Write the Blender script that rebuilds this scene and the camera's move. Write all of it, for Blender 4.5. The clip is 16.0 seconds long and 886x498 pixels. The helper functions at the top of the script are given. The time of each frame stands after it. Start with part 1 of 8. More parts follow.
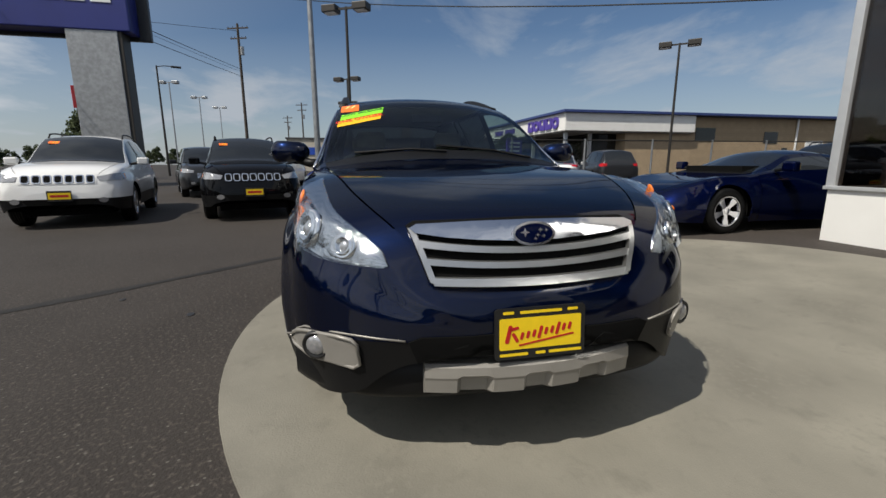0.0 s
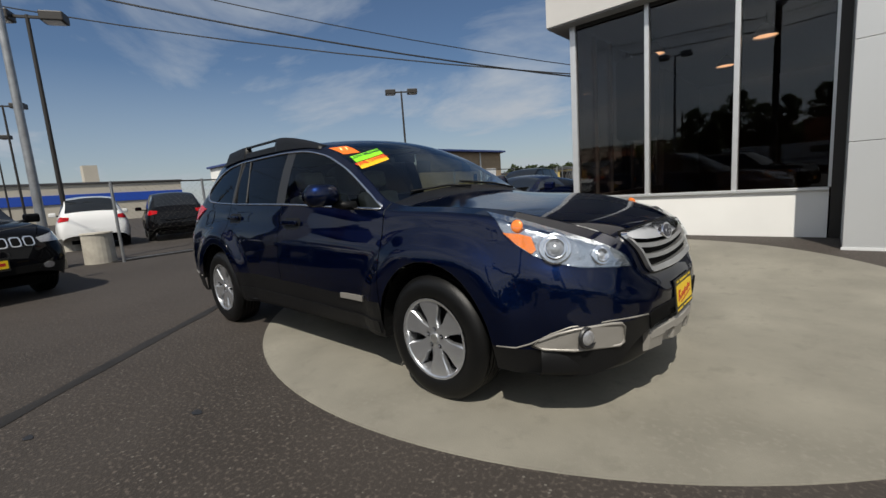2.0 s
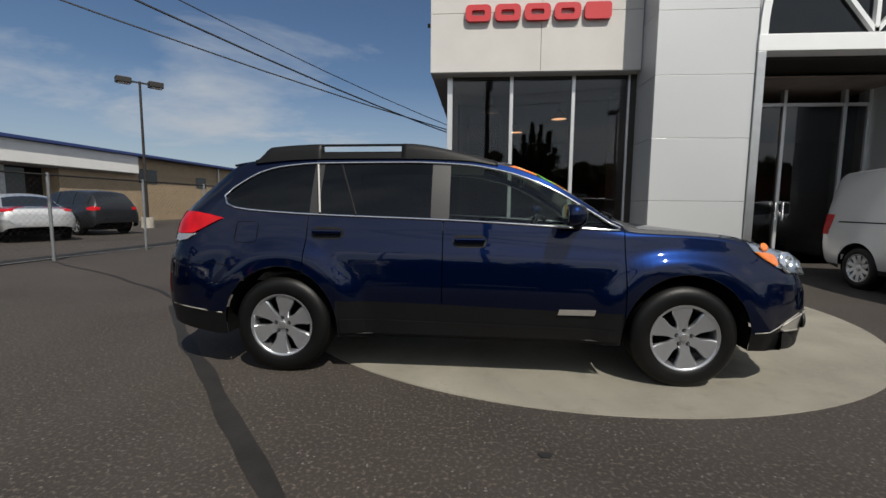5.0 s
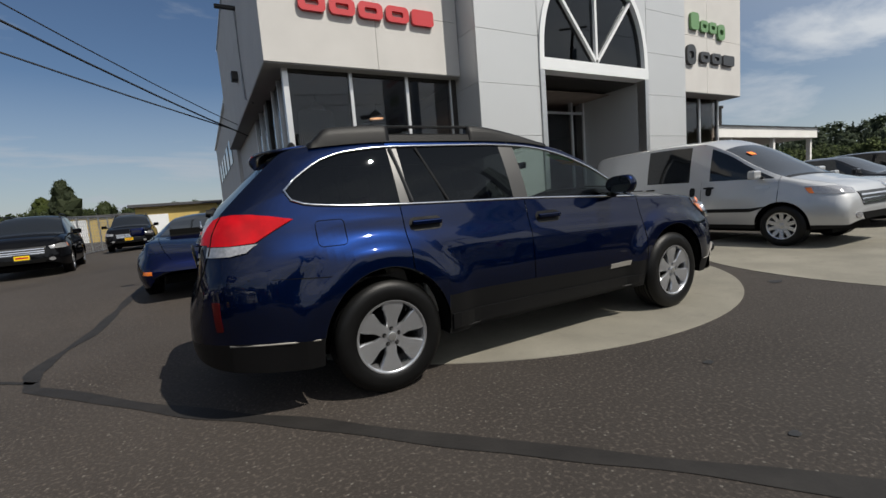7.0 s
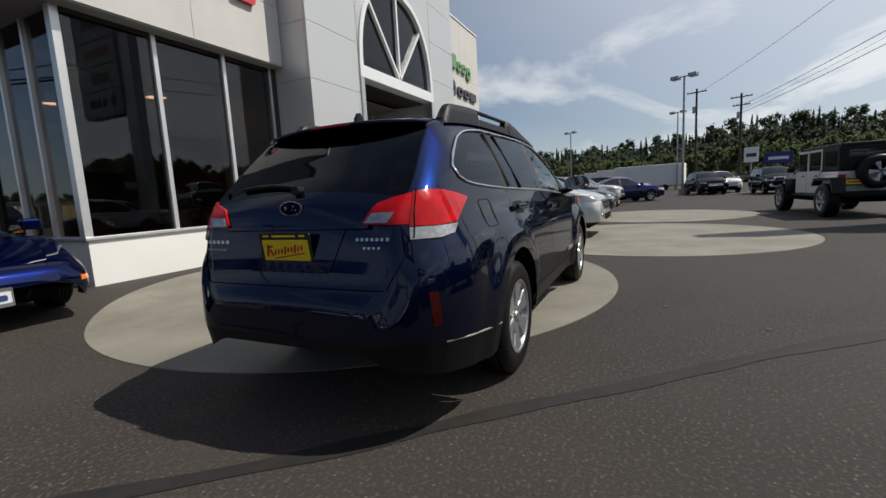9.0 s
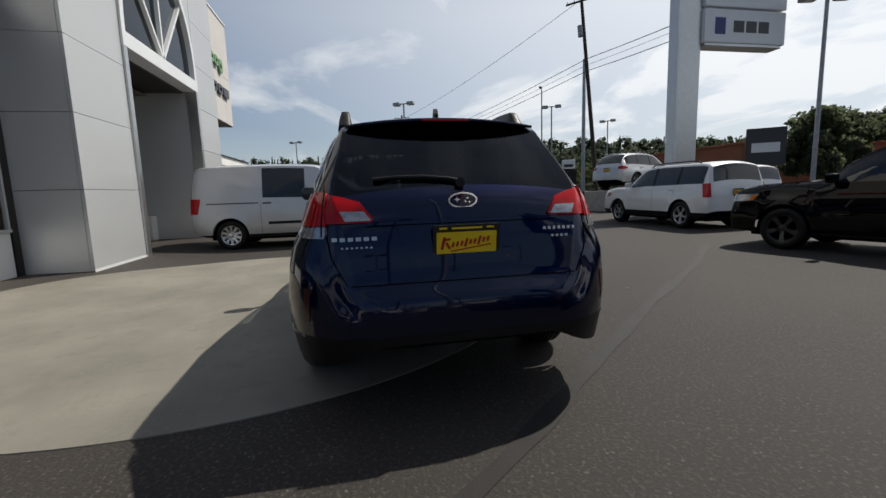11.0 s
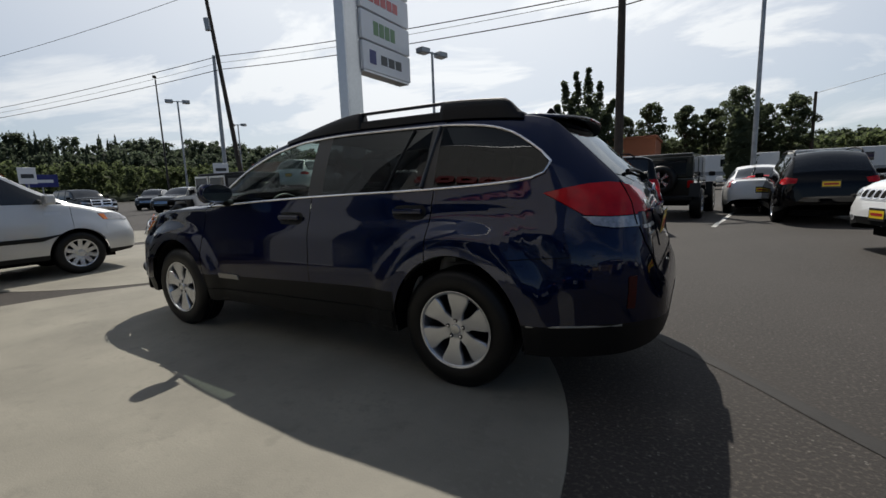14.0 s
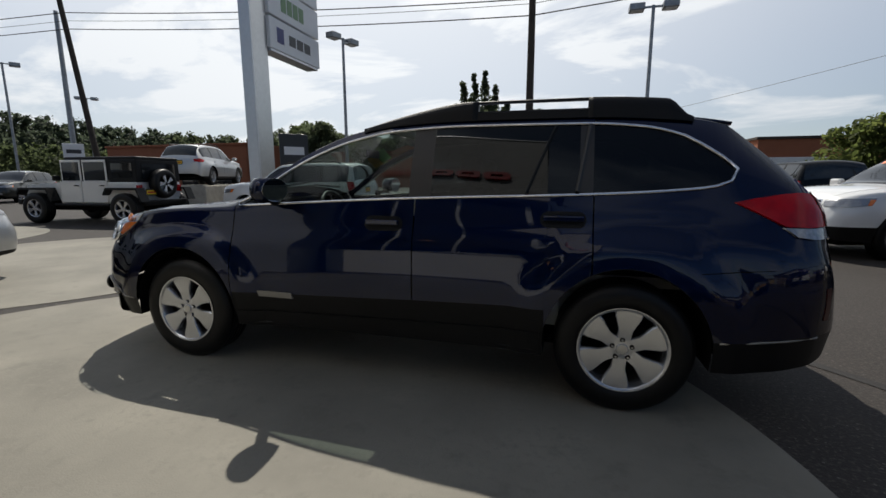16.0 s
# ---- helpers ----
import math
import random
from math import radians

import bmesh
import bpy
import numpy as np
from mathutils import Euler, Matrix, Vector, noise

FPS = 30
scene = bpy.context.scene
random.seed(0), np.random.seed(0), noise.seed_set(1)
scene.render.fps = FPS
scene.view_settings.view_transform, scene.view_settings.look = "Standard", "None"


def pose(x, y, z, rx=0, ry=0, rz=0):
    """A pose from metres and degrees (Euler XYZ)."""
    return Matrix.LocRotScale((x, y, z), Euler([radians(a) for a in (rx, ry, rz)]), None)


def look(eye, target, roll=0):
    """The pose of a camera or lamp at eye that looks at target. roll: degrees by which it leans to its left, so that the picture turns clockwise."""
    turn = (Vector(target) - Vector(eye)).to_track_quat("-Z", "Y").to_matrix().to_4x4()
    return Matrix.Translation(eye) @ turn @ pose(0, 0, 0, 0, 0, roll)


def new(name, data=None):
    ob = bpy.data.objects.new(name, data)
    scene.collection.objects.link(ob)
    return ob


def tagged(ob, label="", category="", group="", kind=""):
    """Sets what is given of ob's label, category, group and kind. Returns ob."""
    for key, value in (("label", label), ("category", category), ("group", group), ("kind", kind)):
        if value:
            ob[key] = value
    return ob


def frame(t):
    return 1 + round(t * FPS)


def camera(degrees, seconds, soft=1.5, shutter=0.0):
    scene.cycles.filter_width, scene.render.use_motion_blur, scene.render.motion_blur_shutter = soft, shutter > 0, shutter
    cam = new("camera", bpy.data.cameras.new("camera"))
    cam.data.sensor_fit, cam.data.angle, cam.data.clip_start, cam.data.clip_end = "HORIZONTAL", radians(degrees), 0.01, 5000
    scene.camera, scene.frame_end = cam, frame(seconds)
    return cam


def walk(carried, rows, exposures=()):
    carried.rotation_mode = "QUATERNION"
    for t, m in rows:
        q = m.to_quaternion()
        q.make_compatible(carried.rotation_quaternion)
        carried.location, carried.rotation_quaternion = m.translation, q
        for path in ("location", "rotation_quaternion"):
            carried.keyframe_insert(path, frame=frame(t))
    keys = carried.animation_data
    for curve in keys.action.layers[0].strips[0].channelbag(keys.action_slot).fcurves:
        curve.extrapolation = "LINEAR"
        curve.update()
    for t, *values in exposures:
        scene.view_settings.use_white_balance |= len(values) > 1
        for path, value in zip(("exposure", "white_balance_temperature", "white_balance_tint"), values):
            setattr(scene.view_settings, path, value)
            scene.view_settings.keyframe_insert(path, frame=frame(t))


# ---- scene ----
cam = camera(91.7, 16.0)
PATH = [
    (0, (3.649, -0.62, 1.078), (1.737, -0.185, 0.685), -0.1),
    (0.5, (3.629, -1.08, 1.093), (1.844, -0.271, 0.693), -2.6),
    (1, (3.468, -1.554, 1.105), (1.815, -0.491, 0.733), -1.4),
    (1.5, (3.245, -2.021, 1.125), (1.771, -0.71, 0.797), -5.1),
    (2, (2.938, -2.47, 1.153), (1.614, -0.999, 0.867), -4.1),
    (2.5, (2.614, -2.909, 1.158), (1.517, -1.257, 0.896), -3.1),
    (3, (2.165, -3.258, 1.185), (1.21, -1.515, 0.963), -3.2),
    (3.5, (1.687, -3.555, 1.179), (0.954, -1.71, 0.935), -3.4),
    (4, (1.145, -3.718, 1.199), (0.611, -1.801, 0.995), -3.1),
    (4.2, (0.926, -3.77, 1.205), (0.446, -1.837, 1.02), -2.4),
    (6.3, (-1.534, -3.581, 1.161), (-1.036, -1.656, 0.941), -2.2),
    (6.5, (-1.759, -3.513, 1.141), (-1.165, -1.613, 0.949), -4.2),
    (7, (-2.283, -3.24, 1.129), (-1.328, -1.497, 0.909), -4.6),
    (7.5, (-2.775, -2.919, 1.131), (-1.634, -1.288, 0.937), -3.7),
    (8, (-3.233, -2.532, 1.129), (-1.793, -1.162, 0.904), -3.7),
    (8.5, (-3.596, -2.069, 1.136), (-2.019, -0.857, 0.925), -2.2),
    (8.7, (-3.728, -1.877, 1.124), (-2.053, -0.809, 0.893), -2.6),
    (10.8, (-4.35, 0.318, 1.113), (-2.379, 0.095, 0.859), -2.3),
    (11, (-4.325, 0.514, 1.13), (-2.382, 0.122, 0.865), -1.8),
    (11.5, (-4.192, 1.027, 1.126), (-2.335, 0.331, 0.87), -0.7),
    (12, (-3.991, 1.5, 1.125), (-2.306, 0.443, 0.917), -1.1),
    (12.5, (-3.686, 1.939, 1.125), (-2.189, 0.639, 0.86), -0.5),
    (13, (-3.351, 2.332, 1.132), (-2.064, 0.827, 0.853), -1.8),
    (13.5, (-2.945, 2.656, 1.147), (-1.821, 1.027, 0.859), -2.7),
    (14, (-2.514, 2.905, 1.154), (-1.512, 1.199, 0.861), -2.0),
    (14.5, (-2.072, 3.123, 1.177), (-1.208, 1.345, 0.876), -1.8),
    (15, (-1.644, 3.261, 1.181), (-0.847, 1.445, 0.925), 1.1),
    (15.5, (-1.292, 3.359, 1.202), (-0.672, 1.492, 0.839), -0.6),
    (16, (-1.038, 3.127, 1.217), (-0.52, 1.223, 0.892), -0.1),
]
walk(cam, [(t, look(e, g, r)) for t, e, g, r in PATH])

# ---- world and sun ----
SUN_WAY = Vector((0.35, -0.66, 1.0)).normalized()
world = bpy.data.worlds.new("sky")
world.use_nodes = True
scene.world = world
wt = world.node_tree
sky = wt.nodes.new("ShaderNodeTexSky")
sky.sky_type = "NISHITA"
sky.sun_disc = False
sky.sun_elevation = math.asin(SUN_WAY.z)
sky.sun_rotation = math.atan2(SUN_WAY.x, SUN_WAY.y)
sky.altitude = 30
sky.air_density, sky.dust_density, sky.ozone_density = 1.1, 0.3, 3.6
# thin streaky clouds, laid on a flat layer overhead
tc = wt.nodes.new("ShaderNodeTexCoord")
sep = wt.nodes.new("ShaderNodeSeparateXYZ")
wt.links.new(tc.outputs["Generated"], sep.inputs[0])


def wmath(op, a, b):
    n = wt.nodes.new("ShaderNodeMath")
    n.operation = op
    for k, v in enumerate((a, b)):
        if isinstance(v, (int, float)):
            n.inputs[k].default_value = v
        else:
            wt.links.new(v, n.inputs[k])
    return n.outputs[0]


lift = wmath("ADD", wmath("MAXIMUM", sep.outputs[2], 0.0), 0.16)
comb = wt.nodes.new("ShaderNodeCombineXYZ")
wt.links.new(wmath("DIVIDE", sep.outputs[0], lift), comb.inputs[0])
wt.links.new(wmath("DIVIDE", sep.outputs[1], lift), comb.inputs[1])
mapn = wt.nodes.new("ShaderNodeMapping")
mapn.inputs["Rotation"].default_value = (0, 0, radians(25))
mapn.inputs["Scale"].default_value = (0.62, 0.85, 1)
mapn.inputs["Location"].default_value = (3.1, 1.4, 0)
wt.links.new(comb.outputs[0], mapn.inputs[0])
cn = wt.nodes.new("ShaderNodeTexNoise")
cn.inputs["Scale"].default_value = 1.1
cn.inputs["Detail"].default_value = 7
cn.inputs["Roughness"].default_value = 0.58
cn.inputs["Distortion"].default_value = 0.5
wt.links.new(mapn.outputs[0], cn.inputs["Vector"])
cr = wt.nodes.new("ShaderNodeValToRGB")
cr.color_ramp.elements[0].position, cr.color_ramp.elements[0].color = 0.51, (0, 0, 0, 1)
cr.color_ramp.elements[1].position, cr.color_ramp.elements[1].color = 0.70, (0.85, 0.85, 0.85, 1)
wt.links.new(cn.outputs["Fac"], cr.inputs[0])
# haze bank low over the horizon
low = wt.nodes.new("ShaderNodeMapRange")
low.inputs["From Min"].default_value, low.inputs["From Max"].default_value = 0.0, 0.26
low.inputs["To Min"].default_value, low.inputs["To Max"].default_value = 0.6, 0.0
wt.links.new(sep.outputs[2], low.inputs["Value"])
# brighter haze around the sun
dotn = wt.nodes.new("ShaderNodeVectorMath")
dotn.operation = "DOT_PRODUCT"
wt.links.new(tc.outputs["Generated"], dotn.inputs[0])
dotn.inputs[1].default_value = SUN_WAY
near = wt.nodes.new("ShaderNodeMapRange")
near.inputs["From Min"].default_value, near.inputs["From Max"].default_value = 0.0, 1.0
near.inputs["To Min"].default_value, near.inputs["To Max"].default_value = 0.0, 0.95
wt.links.new(dotn.outputs["Value"], near.inputs["Value"])
thin = wt.nodes.new("ShaderNodeMapRange")
thin.inputs["From Min"].default_value, thin.inputs["From Max"].default_value = 0.35, 0.9
thin.inputs["To Min"].default_value, thin.inputs["To Max"].default_value = 1.0, 0.35
wt.links.new(sep.outputs[2], thin.inputs["Value"])
glare = wmath("MULTIPLY", near.outputs[0], thin.outputs[0])
cloud = wmath("MINIMUM", wmath("ADD", cr.outputs[0], wmath("MAXIMUM", low.outputs[0], glare)), 0.96)
mixc = wt.nodes.new("ShaderNodeMix")
mixc.data_type = "RGBA"
wt.links.new(cloud, mixc.inputs["Factor"])
deep = wt.nodes.new("ShaderNodeMix")
deep.data_type, deep.blend_type = "RGBA", "MULTIPLY"
deep.inputs["Factor"].default_value = 1.0
deep.inputs["B"].default_value = (0.98, 1.04, 1.12, 1)
wt.links.new(sky.outputs[0], deep.inputs["A"])
wt.links.new(deep.outputs["Result"], mixc.inputs["A"])
cc = wt.nodes.new("ShaderNodeMix")
cc.data_type = "RGBA"
cc.inputs["A"].default_value = (7.0, 7.7, 8.6, 1)
cc.inputs["B"].default_value = (19.2, 19.6, 19.8, 1)
wt.links.new(glare, cc.inputs["Factor"])
wt.links.new(cc.outputs["Result"], mixc.inputs["B"])
wt.links.new(mixc.outputs["Result"], wt.nodes["Background"].inputs[0])
wt.nodes["Background"].inputs[1].default_value = 0.060

sun_data = bpy.data.lights.new("sun", "SUN")
sun_data.energy = 5.0
sun_data.angle = radians(0.55)
sun_data.color = (1.0, 0.945, 0.85)
sun = new("sun", sun_data)
sun.matrix_world = look(SUN_WAY * 60, (0, 0, 0))

# ---- materials ----
def material(name, color, rough=0.5, metal=0.0, vary=0.0, scale=3.0, grain=0.0, grain_scale=60.0, bump=0.0, bump_scale=80.0,
             coat=0.0, spec=0.5, tint=None, per_object=0.0, rough_vary=0.0, coords="Object"):
    """A plain surface with slow blotches (vary), fine grain, and relief; sizes in repeats per metre."""
    m = bpy.data.materials.new(name)
    m.use_nodes = True
    t = m.node_tree
    b = t.nodes["Principled BSDF"]
    b.inputs["Base Color"].default_value = (*color, 1)
    b.inputs["Roughness"].default_value = rough
    b.inputs["Metallic"].default_value = metal
    b.inputs["Specular IOR Level"].default_value = spec
    b.inputs["Coat Weight"].default_value = coat
    b.inputs["Coat Roughness"].default_value = 0.03
    co = t.nodes.new("ShaderNodeTexCoord")
    src = co.outputs[coords]
    cur = None

    def noise_tex(sc, detail, rgh=0.55):
        n = t.nodes.new("ShaderNodeTexNoise")
        n.inputs["Scale"].default_value = sc
        n.inputs["Detail"].default_value = detail
        n.inputs["Roughness"].default_value = rgh
        t.links.new(src, n.inputs["Vector"])
        return n.outputs["Fac"]

    def mix(a, bb, fac, blend="MIX"):
        n = t.nodes.new("ShaderNodeMix")
        n.data_type, n.blend_type = "RGBA", blend
        for key, v in (("A", a), ("B", bb)):
            if isinstance(v, tuple):
                n.inputs[key].default_value = (*v, 1)
            else:
                t.links.new(v, n.inputs[key])
        if isinstance(fac, float):
            n.inputs["Factor"].default_value = fac
        else:
            t.links.new(fac, n.inputs["Factor"])
        return n.outputs["Result"]

    def span(v, lo, hi, a, bb):
        n = t.nodes.new("ShaderNodeMapRange")
        n.inputs["From Min"].default_value, n.inputs["From Max"].default_value = lo, hi
        n.inputs["To Min"].default_value, n.inputs["To Max"].default_value = a, bb
        t.links.new(v, n.inputs["Value"])
        return n.outputs[0]

    cur = tuple(color)
    if vary:
        other = tint or tuple(c * (1 - vary) for c in color)
        cur = mix(cur, other, span(noise_tex(scale, 5), 0.35, 0.65, 0, 1))
    if grain:
        cur = mix(cur, tuple(min(1, c * (1 + grain)) for c in color), span(noise_tex(grain_scale, 3), 0.52, 0.72, 0, 1))
    if per_object:
        oi = t.nodes.new("ShaderNodeObjectInfo")
        cur = mix(cur, tuple(c * (1 - per_object) for c in color), oi.outputs["Random"])
    if not isinstance(cur, tuple):
        t.links.new(cur, b.inputs["Base Color"])
    if rough_vary:
        t.links.new(span(noise_tex(scale * 2.3, 4), 0.3, 0.7, rough - rough_vary, rough + rough_vary), b.inputs["Roughness"])
    if bump:
        bn = t.nodes.new("ShaderNodeBump")
        bn.inputs["Strength"].default_value = bump
        bn.inputs["Distance"].default_value = 0.01
        t.links.new(noise_tex(bump_scale, 4), bn.inputs["Height"])
        t.links.new(bn.outputs[0], b.inputs["Normal"])
    return m


def glow(name, color, strength):
    m = bpy.data.materials.new(name)
    m.use_nodes = True
    b = m.node_tree.nodes["Principled BSDF"]
    b.inputs["Base Color"].default_value = (*color, 1)
    b.inputs["Emission Color"].default_value = (*color, 1)
    b.inputs["Emission Strength"].default_value = strength
    return m


def pane(name, through_color, gloss=(0.9, 0.95, 1.0), ior=1.5, rough=0.01):
    """Thin glass: what lies behind shows through its tint; Fresnel sets the gloss."""
    m = bpy.data.materials.new(name)
    m.use_nodes = True
    t = m.node_tree
    t.nodes.remove(t.nodes["Principled BSDF"])
    tr = t.nodes.new("ShaderNodeBsdfTransparent")
    tr.inputs[0].default_value = (*through_color, 1)
    gl = t.nodes.new("ShaderNodeBsdfGlossy")
    gl.inputs["Color"].default_value = (*gloss, 1)
    gl.inputs["Roughness"].default_value = rough
    lw = t.nodes.new("ShaderNodeLayerWeight")
    lw.inputs["Blend"].default_value = 0.5
    f0 = ((ior - 1) / (ior + 1)) ** 2
    pw = t.nodes.new("ShaderNodeMath")
    pw.operation = "POWER"
    pw.inputs[1].default_value = 5.0
    t.links.new(lw.outputs["Facing"], pw.inputs[0])
    fr = t.nodes.new("ShaderNodeMath")
    fr.operation = "MULTIPLY_ADD"
    fr.inputs[1].default_value, fr.inputs[2].default_value = 1 - f0, f0
    t.links.new(pw.outputs[0], fr.inputs[0])
    mx = t.nodes.new("ShaderNodeMixShader")
    t.links.new(fr.outputs[0], mx.inputs[0])
    t.links.new(tr.outputs[0], mx.inputs[1])
    t.links.new(gl.outputs[0], mx.inputs[2])
    t.links.new(mx.outputs[0], t.nodes["Material Output"].inputs[0])
    return m


def asphalt_material():
    m = material("asphalt", (0.0340, 0.0280, 0.0236), rough=0.8, vary=0.3, scale=0.35, grain=1.5, grain_scale=48, bump=0.55, bump_scale=70, spec=0.35)
    t = m.node_tree
    b = t.nodes["Principled BSDF"]
    b.inputs["Diffuse Roughness"].default_value = 0.6
    # pale stone chips
    co = t.nodes.new("ShaderNodeTexCoord")
    vo = t.nodes.new("ShaderNodeTexVoronoi")
    vo.inputs["Scale"].default_value = 33
    t.links.new(co.outputs["Object"], vo.inputs["Vector"])
    sp = t.nodes.new("ShaderNodeSeparateColor")
    t.links.new(vo.outputs["Color"], sp.inputs[0])
    rare = t.nodes.new("ShaderNodeMath")
    rare.operation = "GREATER_THAN"
    rare.inputs[1].default_value = 0.84
    t.links.new(sp.outputs[0], rare.inputs[0])
    size = t.nodes.new("ShaderNodeMath")
    size.operation = "LESS_THAN"
    size.inputs[1].default_value = 0.2
    t.links.new(vo.outputs["Distance"], size.inputs[0])
    both = t.nodes.new("ShaderNodeMath")
    both.operation = "MULTIPLY"
    t.links.new(rare.outputs[0], both.inputs[0])
    t.links.new(size.outputs[0], both.inputs[1])
    old = b.inputs["Base Color"].links[0].from_socket
    n = t.nodes.new("ShaderNodeMix")
    n.data_type = "RGBA"
    n.inputs["B"].default_value = (0.115, 0.105, 0.092, 1)
    t.links.new(both.outputs[0], n.inputs["Factor"])
    t.links.new(old, n.inputs["A"])
    # broad worn, dusty lanes
    w = t.nodes.new("ShaderNodeTexNoise")
    w.inputs["Scale"].default_value = 0.9
    w.inputs["Detail"].default_value = 6
    t.links.new(co.outputs["Object"], w.inputs["Vector"])
    mr = t.nodes.new("ShaderNodeMapRange")
    mr.inputs["From Min"].default_value, mr.inputs["From Max"].default_value = 0.42, 0.75
    mr.inputs["To Min"].default_value, mr.inputs["To Max"].default_value = 0.0, 0.45
    t.links.new(w.outputs["Fac"], mr.inputs["Value"])
    n2 = t.nodes.new("ShaderNodeMix")
    n2.data_type = "RGBA"
    n2.inputs["B"].default_value = (0.046, 0.0395, 0.0345, 1)
    t.links.new(mr.outputs[0], n2.inputs["Factor"])
    t.links.new(n.outputs["Result"], n2.inputs["A"])
    t.links.new(n2.outputs["Result"], b.inputs["Base Color"])
    return m


def concrete_material():
    m = material("concrete", (0.222, 0.208, 0.170), rough=0.72, vary=0.32, scale=1.1, grain=-0.16, grain_scale=30, bump=0.22, bump_scale=120, spec=0.4)
    t = m.node_tree
    b = t.nodes["Principled BSDF"]
    b.inputs["Diffuse Roughness"].default_value = 0.15
    co = t.nodes.new("ShaderNodeTexCoord")
    w = t.nodes.new("ShaderNodeTexNoise")
    w.inputs["Scale"].default_value = 5
    w.inputs["Detail"].default_value = 8
    w.inputs["Roughness"].default_value = 0.7
    t.links.new(co.outputs["Object"], w.inputs["Vector"])
    mr = t.nodes.new("ShaderNodeMapRange")
    mr.inputs["From Min"].default_value, mr.inputs["From Max"].default_value = 0.55, 0.74
    mr.inputs["To Min"].default_value, mr.inputs["To Max"].default_value = 0.0, 0.75
    t.links.new(w.outputs["Fac"], mr.inputs["Value"])
    n2 = t.nodes.new("ShaderNodeMix")
    n2.data_type = "RGBA"
    n2.inputs["B"].default_value = (0.125, 0.116, 0.095, 1)
    t.links.new(mr.outputs[0], n2.inputs["Factor"])
    t.links.new(b.inputs["Base Color"].links[0].from_socket, n2.inputs["A"])
    t.links.new(n2.outputs["Result"], b.inputs["Base Color"])
    return m


def paint(name, color, metal=0.0, rough=0.35, flake=0.0, spec=0.5, coat=1.0):
    m = material(name, color, rough=rough, metal=metal, coat=coat, grain=flake, grain_scale=900, vary=0.06, scale=1.3, spec=spec)
    return m


M = {}
M["asphalt"] = asphalt_material()
M["tar"] = material("tar", (0.0190, 0.0172, 0.0158), rough=0.72, spec=0.32, vary=0.35, scale=6, bump=0.2, bump_scale=60)
M["oil"] = material("oil", (0.02, 0.019, 0.018), rough=0.45, vary=0.3, scale=20)
M["concrete"] = concrete_material()
M["line"] = material("line_paint", (0.5, 0.5, 0.48), rough=0.7, vary=0.5, scale=12)
M["blue"] = paint("blue_paint", (0.0012, 0.0056, 0.0285), metal=0.85, rough=0.36, flake=0.5, spec=0.1, coat=0.8)
M["vblue"] = paint("deep_blue_paint", (0.0010, 0.0040, 0.034), metal=0.7, rough=0.36, flake=0.5, spec=0.0, coat=0.7)
for key in ("blue", "vblue"):
    M[key].node_tree.nodes["Principled BSDF"].inputs["Specular Tint"].default_value = (0.01, 0.04, 0.20, 1)
M["white_car"] = paint("white_paint", (0.72, 0.72, 0.71))
M["silver"] = paint("silver_paint", (0.50, 0.505, 0.51), metal=0.6, rough=0.4)
M["grey_car"] = paint("grey_paint", (0.018, 0.019, 0.022), metal=0.3, spec=0.2, coat=0.7)
M["black_car"] = paint("black_paint", (0.0030, 0.0030, 0.0035), spec=0.0, coat=0.5)
M["dgreen_car"] = paint("dark_green_grey_paint", (0.014, 0.017, 0.014), metal=0.2, spec=0.2)
M["red_car"] = paint("red_paint", (0.25, 0.012, 0.012))
M["plastic"] = material("black_plastic", (0.0062, 0.0062, 0.0066), rough=0.46, spec=0.22, bump=0.12, bump_scale=400, vary=0.2, scale=4)
M["rubber"] = material("tyre_rubber", (0.0045, 0.0045, 0.0045), rough=0.42, spec=0.25, vary=0.35, scale=9, bump=0.15, bump_scale=150)
# near-black that also carries the shade of gaps, openings and hollow insides
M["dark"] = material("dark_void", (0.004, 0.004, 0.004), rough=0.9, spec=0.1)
M["chrome"] = material("chrome", (0.76, 0.76, 0.78), rough=0.12, metal=1.0)
M["satin"] = material("satin_silver", (0.55, 0.55, 0.54), rough=0.3, metal=0.9, vary=0.08, scale=8)
M["alloy"] = material("alloy", (0.52, 0.53, 0.55), rough=0.27, metal=0.85, vary=0.06, scale=12)
M["champagne"] = material("champagne_plastic", (0.27, 0.255, 0.23), rough=0.4, metal=0.25, vary=0.07, scale=10)
M["reflector"] = material("lamp_reflector", (0.55, 0.56, 0.58), rough=0.1, metal=1.0, bump=0.8, bump_scale=28)
M["lens"] = pane("clear_lens", (0.93, 0.95, 0.96))
M["amber"] = material("amber_lens", (0.85, 0.20, 0.015), rough=0.12, coat=1.0, vary=0.25, scale=60)
M["pillar_black"] = material("satin_black_trim", (0.016, 0.0155, 0.015), rough=0.42, spec=0.55, vary=0.15, scale=6)
M["red_lens"] = material("red_lens", (0.46, 0.0025, 0.006), rough=0.12, coat=0.4, spec=0.15, vary=0.30, scale=14)
M["dark_red"] = material("dark_red_reflector", (0.045, 0.0015, 0.002), rough=0.3, coat=0.15, spec=0.2, vary=0.3, scale=60)
M["clear_lamp"] = material("clear_lamp", (0.42, 0.42, 0.43), rough=0.14, coat=0.8, metal=0.5, vary=0.35, scale=50)
M["tint"] = pane("tinted_glass", (0.045, 0.048, 0.05), (0.62, 0.66, 0.70))
M["clear"] = pane("car_glass", (0.58, 0.65, 0.62), (0.62, 0.66, 0.70))
M["wind"] = pane("windscreen_glass", (0.54, 0.61, 0.58), (0.8, 0.85, 0.9))
